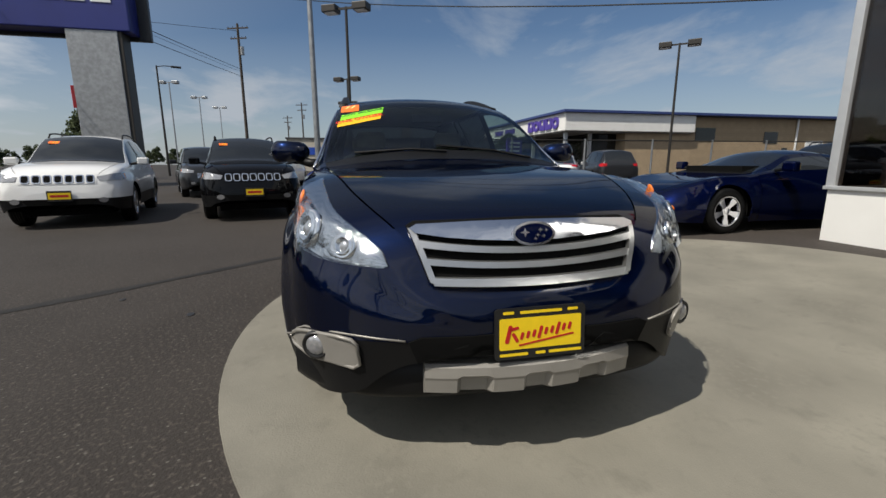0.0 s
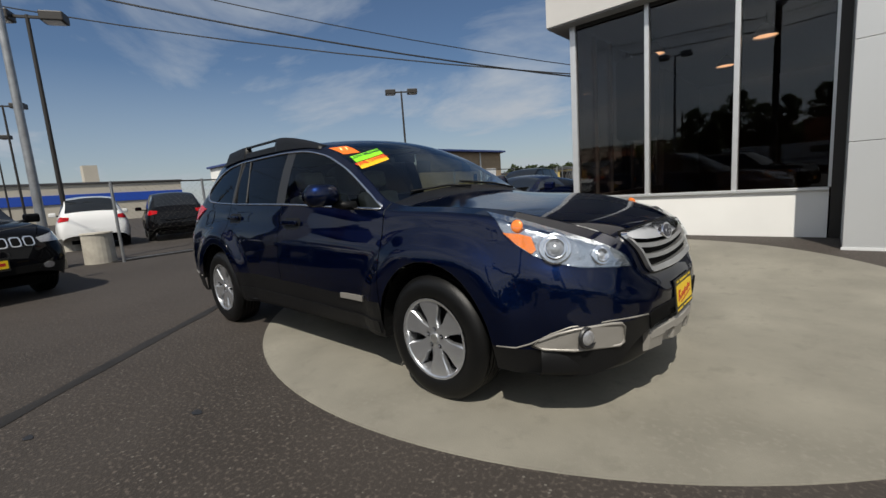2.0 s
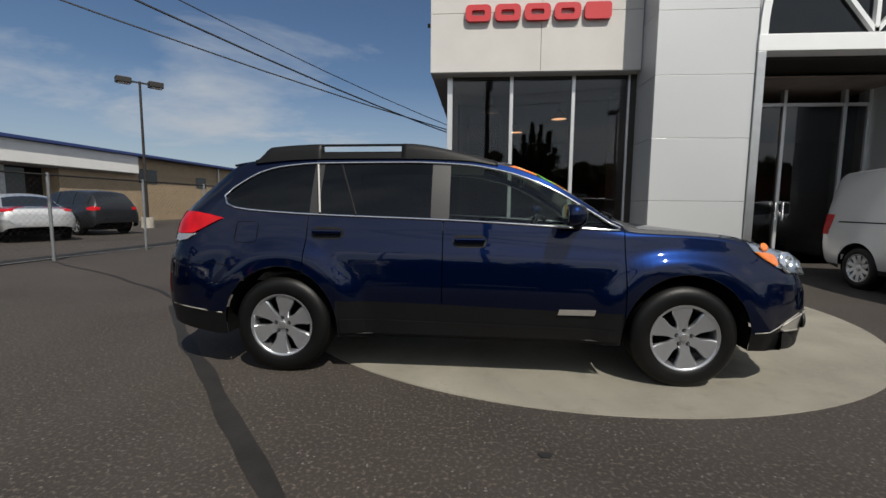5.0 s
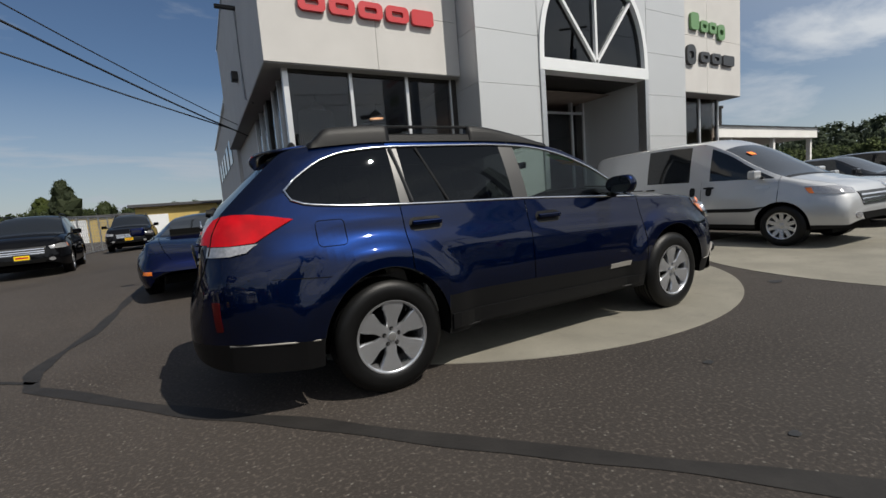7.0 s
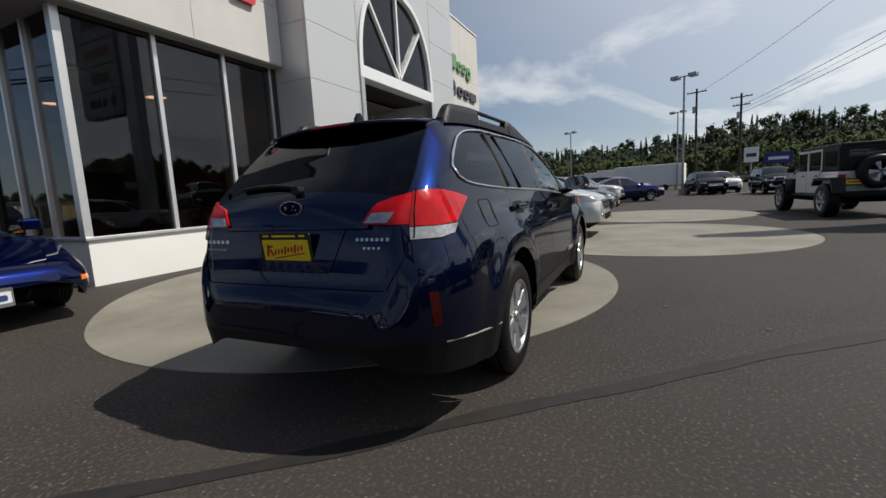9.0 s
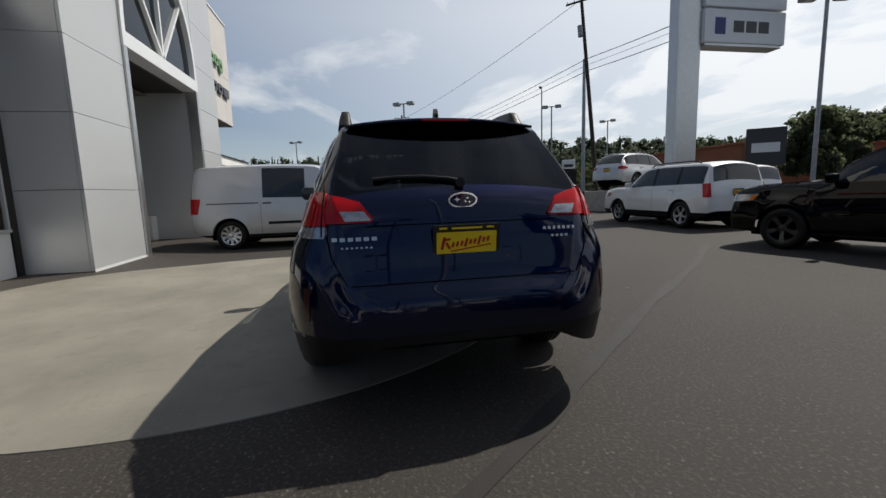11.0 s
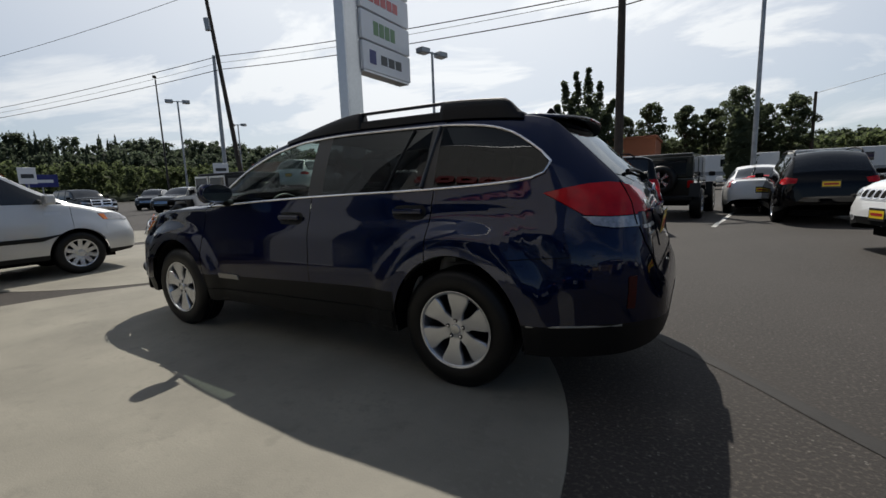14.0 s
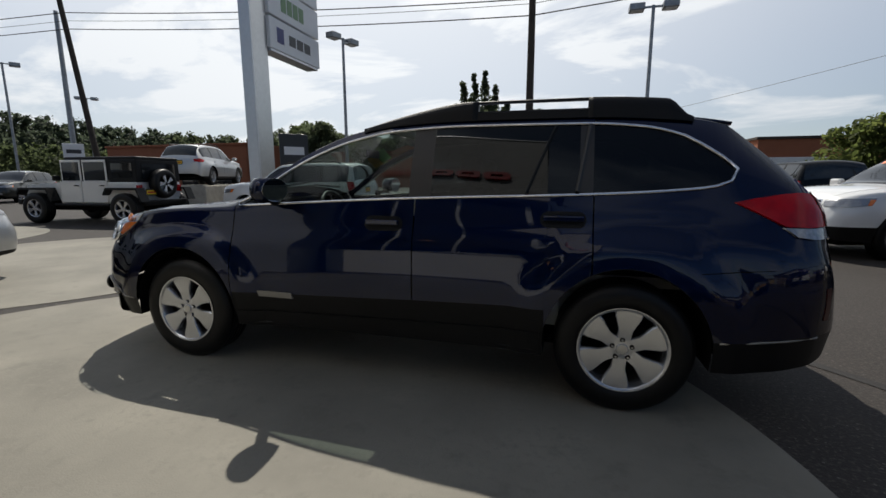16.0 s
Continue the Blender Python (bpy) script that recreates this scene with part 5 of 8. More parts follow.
        part("lamp_seam", tube([p + n * 0.013 for p, n in split], 0.0035, 5), M["dark"], tail)
        rf = [(-2.262, 0.70), (-2.258, 0.548), (-2.288, 0.545), (-2.294, 0.702)]
        part("bumper_reflector", S.decal([hug(x, z) for x, z in rf], dr, 0.003, 0.008, 4), M["dark_red"], car, "dark red upright reflector", smooth=True)
    # radiator grille
    front = (-1, 0, 0)
    gy = [(-0.424, 0.870), (-0.395, 0.884), (0, 0.892), (0.395, 0.884), (0.424, 0.870), (0.366, 0.702), (0.34, 0.686), (0, 0.668), (-0.34, 0.686), (-0.366, 0.702)]
    grille = part("grille", S.decal([(3, y, z) for y, z in gy], front, 0.006, 0.01, 5), M["dark"], car, "black grille with satin bars and chrome wing", True)
    wing = [(-0.418, 0.866), (-0.392, 0.878), (-0.2, 0.885), (0, 0.887), (0.2, 0.885), (0.392, 0.878), (0.418, 0.866), (0.40, 0.852), (0.3, 0.838), (0.2, 0.829), (0, 0.818), (-0.2, 0.829), (-0.3, 0.838), (-0.40, 0.852)]
    part("grille_wing", S.decal([(3, y, z) for y, z in wing], front, 0.030, 0.03, 5), M["chrome"], grille, "polished chrome wing", True)
    flank = lambda z: 0.366 + (z - 0.702) * 0.34
    for k, (z, rise, thick) in enumerate(((0.790, 0.030, 0.021), (0.741, 0.024, 0.020), (0.688, 0.014, 0.024))):
        hw = flank(z + rise) - 0.014
        up = [(y, z + rise * (abs(y) / hw) ** 2 + thick / 2) for y in np.linspace(-hw, hw, 17)]
        bar = up + [(y, zz - thick) for y, zz in reversed(up)]
        part("grille_bar", S.decal([(3, y, zz) for y, zz in bar], front, 0.024, 0.02, 4), M["satin"], grille, smooth=True)
    for w in (-1, 1):
        sd = [(0.421, 0.866), (0.398, 0.856), (0.338, 0.690), (0.364, 0.702)]
        part("grille_side", S.decal([(3, w * y, z) for y, z in sd], front, 0.0255, 0.02, 3), M["satin"], grille, smooth=True)
    hit, nn = S.meet((3, 0, 0.842), front)
    m = Matrix.Translation(hit + Vector((0.036, 0, 0))) @ pose(0, 0, 0, 78, 0, 90)
    em = part("emblem", prism(ellipse(0.155, 0.084), 0.008, m), M["chrome"], grille, "oval emblem as a plain shape")
    part("emblem_field", prism(ellipse(0.136, 0.067), 0.002, m @ pose(0, 0, 0.008)), M["vblue"], em)
    for x, y, r in ((-0.034, 0.004, 0.016), (0.012, -0.006, 0.009), (0.034, -0.01, 0.009), (0.022, 0.012, 0.009), (0.042, 0.01, 0.008), (0.003, -0.018, 0.008)):
        star = [(x + (r if k % 2 == 0 else r * 0.32) * math.cos(math.pi * k / 4) * 1.2, y + (r if k % 2 == 0 else r * 0.32) * math.sin(math.pi * k / 4)) for k in range(8)]
        part("emblem_star", prism(star, 0.0015, m @ pose(0, 0, 0.0098)), M["chrome"], em)
    # black lip that joins the fog lamp corners under the bumper
    lip = pchip([(0.0, 2.335), (0.30, 2.318), (0.45, 2.295), (0.56, 2.262), (0.66, 2.205), (0.76, 2.115), (0.83, 2.01)])
    bm = bmesh.new()
    cols = [[bm.verts.new((lip(abs(y)) + dx, y, z)) for dx, z in ((-0.10, 0.272), (-0.012, 0.276), (0.0, 0.295), (0.0, 0.44), (-0.06, 0.45))] for y in np.linspace(-0.83, 0.83, 41)]
    for p, q in zip(cols, cols[1:]):
        for i in range(4):
            bm.faces.new((p[i], p[i + 1], q[i + 1], q[i]))
    part("bumper_lip", bm, M["plastic"], car, "black plastic lower bumper lip", True)
    # lower mouth, skid bar and plate
    mouth = [(-0.44, 0.508), (-0.40, 0.525), (0.40, 0.525), (0.44, 0.508), (0.41, 0.43), (0.38, 0.422), (-0.38, 0.422), (-0.41, 0.43)]
    part("lower_intake", S.decal([(3, y, z) for y, z in mouth], front, 0.006, 0.01, 4), M["dark"], car, "dark lower air intake", True)
    cur = lambda y: 2.402 - 0.42 * y * y
    skid = part("skid_bar", bmesh.new(), M["champagne"], car, "champagne plastic skid bar under the bumper")
    bm = bmesh.new()
    cols = []
    for y in np.linspace(-0.385, 0.385, 45):
        notch = 0.022 if any(abs(y - c) < 0.048 for c in (-0.215, 0.0, 0.215)) else 0.0
        x = cur(y)
        cols.append([bm.verts.new((x - 0.10, y, 0.415)), bm.verts.new((x - 0.012, y, 0.418)), bm.verts.new((x, y, 0.408)), bm.verts.new((x + 0.004, y, 0.372 + notch * 0.4)), bm.verts.new((x - notch, y, 0.362)),
                     bm.verts.new((x - 0.006 - notch, y, 0.315)), bm.verts.new((x - 0.03 - notch, y, 0.302)), bm.verts.new((x - 0.12, y, 0.305))])
    for a, b in zip(cols, cols[1:]):
        for k in range(7):
            bm.faces.new((a[k], a[k + 1], b[k + 1], b[k]))
    bm.faces.new(cols[0])
    bm.faces.new(cols[-1][::-1])
    bmesh.ops.recalc_face_normals(bm, faces=bm.faces[:])
    bm.to_mesh(skid.data)
    bm.free()
    plate_bars(car, None, face_front(2.392, 0, 0.523, 4), M["yellow"], M["crimson"], rows=(), name="front_plate")
    fp = [o for o in car.children if o.name.startswith("front_plate")][0]
    back_plate = plate_bars(car, None, face_rear(-2.350, 0, 0.888, -8), M["yellow"], M["crimson"], rows=(), name="rear_plate")
    for p, mm in ((fp, face_front(2.392, 0, 0.523, 4)), (back_plate, face_rear(-2.350, 0, 0.888, -8))):
        # scripted advert as a slanted stroke, small print as bars
        script = [(-0.115, 0.0, 0.014, 0.062, -14), (-0.096, 0.018, 0.034, 0.010, 10), (-0.092, -0.012, 0.012, 0.036, 30)]
        script += [(-0.068 + 0.0215 * k, -0.008 + 0.0028 * k, 0.011, 0.026 if k not in (3, 6) else 0.044, -16) for k in range(9)]
        script += [(0.02, -0.026, 0.20, 0.006, 8)]
        for x, y, ww, hh, aa in script:
            part("writing_bar", prism(rounded(ww, hh, min(ww, hh) * 0.4), 0.001, mm @ pose(x, y, 0.0085, 0, 0, aa)), M["crimson"], p)
        for x, y, ww in ((-0.115, 0.072, 0.038), (0.0, 0.071, 0.15), (0.115, 0.072, 0.038), (-0.095, -0.071, 0.10), (0.0, -0.071, 0.035), (0.09, -0.071, 0.12)):
            part("writing_bar", prism(rounded(ww, 0.0095, 0.003), 0.001, mm @ pose(x, y, 0.0065)), M["yellow"], p)
    # tailgate
    rear = (1, 0, 0)
    rec = [(-0.34, 0.985), (0.34, 0.985), (0.262, 0.795), (0.24, 0.780), (-0.24, 0.780), (-0.262, 0.795)]
    part("plate_recess", S.decal([(-3, y, z) for y, z in rec], rear, 0.004, 0.006, 4), M["blue"], car, smooth=True)
    part("gate_strip", S.decal([(-3, y, z) for y, z in ((-0.47, 1.0), (0.47, 1.0), (0.47, 0.985), (-0.47, 0.985))], rear, 0.02, 0.025, 3), M["blue"], car, smooth=True)
    part("gate_seam", S.decal([(-3, y, z) for y, z in ((-0.55, 0.716), (0.55, 0.716), (0.55, 0.711), (-0.55, 0.711))], rear, 0.003, 0.002, 4), M["dark"], car)
    for y in (-1, 1):
        part("gate_seam", S.decal([(-3, y * 0.656, 0.99), (-3, y * 0.660, 0.99), (-3, y * 0.634, 0.84), (-3, y * 0.565, 0.715), (-3, y * 0.561, 0.715), (-3, y * 0.630, 0.84)], rear, 0.004, 0.004, 5), M["dark"], car)
        # the lower lip's sunlit gleam, drawn as a champagne-coloured tube
        low = [(-1.80, 0.437), (-1.95, 0.448), (-2.1, 0.462), (-2.24, 0.472)]
        part("bumper_moulding", tube([S.meet((x, y * 1.2, z - 0.006), (0, -y, 0))[0] for x, z in low], 0.006, 6), M["champagne"], car, "thin pale bumper edge", True)
        seam = [(-1.70, 0.765), (-1.87, 0.778), (-2.0, 0.79), (-2.12, 0.802)]
        part("bumper_seam", tube([S.meet((x, y * 1.2, z), (0, -y, 0))[0] for x, z in seam], 0.0022, 5), M["dark"], car)
    hit, nn = S.meet((-3, 0, 1.085), rear)
    m = Matrix.Translation(hit + nn * 0.004) @ pose(0, 0, 0, 90, 0, -90)
    em = part("rear_emblem", prism(ellipse(0.145, 0.078), 0.006, m), M["chrome"], car, "oval emblem as a plain shape")
    part("emblem_field", prism(ellipse(0.128, 0.062), 0.002, m @ pose(0, 0, 0.006)), M["vblue"], em)
    for x, y, r in ((-0.03, 0.004, 0.015), (0.012, -0.006, 0.008), (0.032, -0.01, 0.008), (0.022, 0.010, 0.008)):
        star = [(x + (r if k % 2 == 0 else r * 0.32) * math.cos(math.pi * k / 4) * 1.2, y + (r if k % 2 == 0 else r * 0.32) * math.sin(math.pi * k / 4)) for k in range(8)]
        part("emblem_star", prism(star, 0.0015, m @ pose(0, 0, 0.0078)), M["chrome"], em)
    for y0, n, z, ww, hh in ((0.625, 6, 0.925, 0.024, 0.017), (0.585, 7, 0.886, 0.010, 0.007), (-0.40, 7, 0.935, 0.014, 0.014), (-0.44, 4, 0.897, 0.013, 0.010)):
        for k in range(n):
            y = y0 - k * (ww + 0.012)
            part("gate_letter_bar", S.decal([(-3, y, z - hh / 2), (-3, y - ww, z - hh / 2), (-3, y - ww, z + hh / 2), (-3, y, z + hh / 2)], rear, 0.006, 0.008, 0), M["satin"], car)
    wip = part("rear_wiper", tube([S.meet((-3, y, z), rear)[0] + Vector((-0.012, 0, 0.008)) for y, z in ((0.0, 1.172), (0.06, 1.185), (0.18, 1.196), (0.30, 1.196), (0.42, 1.188))], 0.011, 8), M["plastic"], car, "black rear wiper")
    part("wiper_pivot", rod((-2.20, 0.0, 1.165), (-2.262, 0.0, 1.172), 0.024), M["plastic"], wip)
    # roof spoiler, brake light, antenna
    bm = bmesh.new()
    cols = []
    for u in np.linspace(-1, 1, 21):
        xr = -1.955 + 0.085 * abs(u) ** 2.4
        top = []
        for k in range(5):
            x = -1.66 + (xr + 1.66) * k / 4
            y = u * (0.525 + 0.015 * k / 4)
            z0 = S.meet((-1.66, y, 3), (0, 0, -1))[0].z
            lift = -0.004 + 0.010 * min(k, 1)
            drop = 0.115 * (-1.66 - x) + 0.20 * (-1.66 - x) ** 2
            top.append((x, y, z0 + lift - drop))
        x, y, z = top[-1]
        skin = S.meet((-1.83, y * 0.98, 3), (0, 0, -1))[0].z
        under = [(x + 0.006, y, z - 0.016), (-1.83, y * 0.98, min(skin + 0.004, z + 0.01))]
        cols.append([bm.verts.new(p) for p in top + under])
    for p, q in zip(cols, cols[1:]):
        for k in range(6):
            bm.faces.new((p[k], p[k + 1], q[k + 1], q[k]))
    bm.faces.new(cols[0])
    bm.faces.new(cols[-1][::-1])
    part("spoiler", bm, M["blue"], car, "blue roof spoiler over the rear glass", True)
    tip = S.meet((-1.66, 0, 3), (0, 0, -1))[0].z + 0.006 - 0.115 * 0.295 - 0.20 * 0.295 ** 2
    part("brake_light", box((-1.958, -0.13, tip - 0.014), (-1.945, 0.13, tip - 0.004), 0.003), M["red_lens"], car, "slim red high brake light")
    fin = prism([(0, 0), (-0.09, 0), (-0.085, 0.02), (-0.06, 0.052), (-0.045, 0.055)], 0.022, Matrix.Translation((-1.62, 0.011, 1.575)) @ pose(0, 0, 0, 90, 0, 0))
    part("antenna_fin", fin, M["plastic"], car)
    # fuel flap seam
    ring = rounded(0.165, 0.145, 0.025, 4, -1.655, 1.002)
    seam = [S.meet((x, -1.2, z), (0, 1, 0)) for x, z in ring]
    part("fuel_flap_seam", tube([p + n * 0.0005 for p, n in seam], 0.0022, 4, True), M["dark"], car)
    # wipers in front
    for y0, y1 in ((0.55, -0.05), (0.0, -0.55)):
        pts = [Vector((S.meet((x, y, 3), (0, 0, -1))[0])) + Vector((0.0, 0, 0.012)) for x, y in ((1.03, y0), (1.0, y0 * 0.6 + y1 * 0.4), (0.97, y1))]
        part("wiper", tube(pts, 0.008, 6), M["plastic"], car)
    # season stickers on the windscreen
    def sticker(name, c, w_, h_, turn, mat, words, ink, label, slant=0.0):
        a = radians(turn)
        pts = [(c[0] , c[1] + x * math.cos(a) - z * math.sin(a), c[2] + x * math.sin(a) + z * math.cos(a)) for x, z in ((-w_ / 2 - slant, -h_ / 2), (w_ / 2 - slant, -h_ / 2), (w_ / 2 + slant, h_ / 2), (-w_ / 2 + slant, h_ / 2))]
        st = part(name, S.decal([(3, y, z) for _, y, z in pts], front, 0.005, 0.002, 3), mat, car, label)
        hit, nn = S.meet((3, c[1], c[2]), front)
        yy = Vector((0, -math.sin(a), math.cos(a)))
        yy = (yy - nn * yy.dot(nn)).normalized()
        xx = yy.cross(nn)
        m = Matrix((xx, yy, nn)).transposed().to_4x4()
        m.translation = hit + nn * 0.011
        words_ob = text_mesh(words, min(h_ * 1.35, 0.94 * w_ / (0.56 * len(words))), m, ink, "sticker_words", st, 0.2 if len(words) < 3 else 0.0)
        back_m = m.inverted()
        for v in words_ob.data.vertices:
            p = m @ v.co
            hit, nn = S.meet((3, p.y, p.z), front)
            v.co = back_m @ (hit + Vector((0.0095 + 0.5 * v.co.z, 0, 0)))
    sticker("year_sticker", (0, -0.553, 1.463), 0.125, 0.062, 6, M["stk_orange"], "11", M["stk_pale"], "orange windscreen sticker reading 11", 0.008)
    sticker("mileage_sticker", (0, -0.474, 1.414), 0.30, 0.040, 13, M["stk_green"], "LOW MILEAGE", M["stk_ink"], "lime green sticker reading LOW MILEAGE", 0.012)
    sticker("owner_sticker", (0, -0.496, 1.364), 0.30, 0.040, 13, M["stk_yellow"], "ONE OWNER", M["stk_red"], "yellow-orange sticker reading ONE OWNER", 0.012)
    # running gear and cabin
    for x in (1.38, -1.375):
        wheel_well(car, x, 0.868, 0.404, 0.358)
        for w in (-1, 1):
            wheel(car, x, 0.872, 0.345, w, first=97 if x > 0 else 83, wide=0.126, narrow=0.062)
    part("underbody", box((-1.85, -0.58, 0.24), (2.1, 0.58, 0.30)), M["dark"], car)
    for y in (-0.78, 0.78):
        part("sill_floor", box((-0.95, min(y, y * 0.75), 0.28), (0.95, max(y, y * 0.75), 0.30)), M["dark"], car)
    part("bulkhead", box((1.06, -0.70, 0.3), (1.10, 0.70, 0.98)), M["dark"], car)
    part("load_floor", box((-2.15, -0.62, 0.62), (-1.2, 0.62, 0.68)), M["cloth"], car)
    part("headliner", box((-1.75, -0.52, 1.508), (0.05, 0.52, 1.52)), M["beige"], car)
    for w in (-1, 1):
        part("door_card", box((-1.05, w * 0.70 - 0.02, 0.4), (0.95, w * 0.70 + 0.02, 1.02)), M["beige"], car)
    # added dark boxes that keep bright light from showing through the door seams
    for w in (-1, 1):
        part("door_liner", box((-0.95, w * 0.742 - 0.004, 0.34), (0.99, w * 0.742 + 0.004, 1.0)), M["dark"], car)
        part("door_liner", box((-1.26, w * 0.742 - 0.004, 0.79), (-0.955, w * 0.742 + 0.004, 1.03)), M["dark"], car)
    part("inner_mirror", box((0.36, -0.11, 1.37), (0.38, 0.11, 1.43), 0.008), M["plastic"], car)
    cabin(car, 0.72, -2.1, 0.68, 0.33, 1.03, M["cloth"], 1, ((-0.05, 0.36), (-0.05, -0.36), (-0.92, 0.38), (-0.92, -0.38)))
    return car


wagon = blue_wagon()


# ---- the other vehicles ----
def table(rows, col):
    return [(r[0], r[col]) for r in rows]


SUV = [(-2.28, .62, .56, .60, .56, .50, .44), (-2.24, .92, .84, .90, .75, .66, .60), (-2.17, 1.12, 1.02, 1.09, .83, .73, .65), (-1.95, 1.47, 1.10, 1.40, .89, .77, .60), (-1.7, 1.61, 1.11, 1.54, .91, .79, .60),
       (-.6, 1.665, 1.08, 1.61, .915, .81, .62), (.1, 1.62, 1.05, 1.56, .915, .82, .63), (.5, 1.45, 1.04, 1.38, .915, .82, .67), (.97, 1.15, 1.03, 1.09, .915, .82, .74), (1.25, 1.11, 1.02, 1.08, .91, .82, .72),
       (1.85, 1.05, .97, 1.02, .89, .79, .66), (2.12, .96, .89, .93, .82, .70, .56), (2.23, .80, .74, .78, .72, .60, .48), (2.28, .60, .55, .58, .50, .42, .35)]
BOX = [(-2.22, .62, .56, .60, .66, .60, .54), (-2.19, 1.0, .9, .97, .84, .75, .66), (-2.15, 1.18, 1.05, 1.13, .86, .78, .68), (-2.05, 1.60, 1.10, 1.52, .87, .80, .64), (-1.8, 1.66, 1.10, 1.60, .875, .81, .64),
       (-.5, 1.67, 1.08, 1.62, .88, .82, .65), (.15, 1.64, 1.07, 1.58, .88, .82, .66), (.5, 1.46, 1.06, 1.40, .88, .82, .69), (.90, 1.16, 1.05, 1.11, .88, .82, .74), (1.2, 1.12, 1.05, 1.09, .88, .82, .73),
       (1.85, 1.08, 1.02, 1.05, .87, .80, .70), (2.08, 1.02, .95, .99, .85, .77, .66), (2.17, .80, .74, .78, .80, .70, .60), (2.21, .60, .55, .58, .66, .56, .5)]
SEDAN = [(-2.45, .60, .55, .58, .55, .48, .42), (-2.41, .86, .80, .84, .76, .66, .58), (-2.33, 1.0, .94, .98, .84, .74, .64), (-1.7, 1.06, 1.0, 1.04, .92, .82, .66), (-1.0, 1.37, 1.0, 1.30, .93, .81, .57),
         (-.45, 1.46, .98, 1.40, .935, .82, .57), (.1, 1.45, .97, 1.39, .935, .82, .58), (.6, 1.22, .96, 1.16, .935, .82, .66), (1.05, 1.0, .95, .98, .93, .82, .72), (1.4, .97, .92, .95, .92, .81, .70),
         (2.0, .90, .85, .88, .88, .77, .62), (2.28, .80, .76, .78, .80, .68, .54), (2.37, .66, .60, .64, .68, .56, .46), (2.42, .50, .46, .48, .46, .38, .32)]
VAN = [(-2.34, .66, .60, .64, .76, .72, .66), (-2.32, 1.2, 1.05, 1.15, .88, .84, .76), (-2.28, 1.76, 1.12, 1.68, .90, .86, .72), (-2.1, 1.85, 1.12, 1.78, .91, .87, .72), (-.8, 1.88, 1.10, 1.81, .915, .875, .73),
       (.2, 1.85, 1.08, 1.78, .915, .87, .73), (.65, 1.68, 1.07, 1.60, .915, .865, .74), (1.15, 1.36, 1.06, 1.28, .91, .86, .78), (1.55, 1.11, 1.04, 1.08, .90, .84, .76), (1.85, 1.02, .96, 1.0, .89, .82, .70),
       (2.15, .93, .87, .91, .85, .75, .62), (2.32, .78, .72, .76, .76, .65, .54), (2.38, .55, .50, .53, .55, .46, .40)]
LOW = [(-2.28, .62, .56, .60, .62, .55, .48), (-2.24, .88, .82, .86, .80, .70, .60), (-2.1, .98, .90, .95, .88, .78, .66), (-1.7, 1.04, .92, 1.0, .93, .83, .62), (-1.0, 1.14, .90, 1.09, .935, .83, .54),
       (-.4, 1.20, .88, 1.14, .925, .81, .52), (.0, 1.17, .87, 1.11, .915, .80, .54), (.45, 1.0, .86, .95, .91, .80, .62), (.85, .85, .83, .845, .92, .81, .70), (1.4, .78, .80, .80, .935, .82, .66),
       (1.9, .69, .68, .69, .90, .76, .58), (2.15, .60, .57, .59, .82, .66, .5), (2.25, .52, .49, .51, .72, .56, .44), (2.29, .44, .41, .43, .50, .42, .34)]


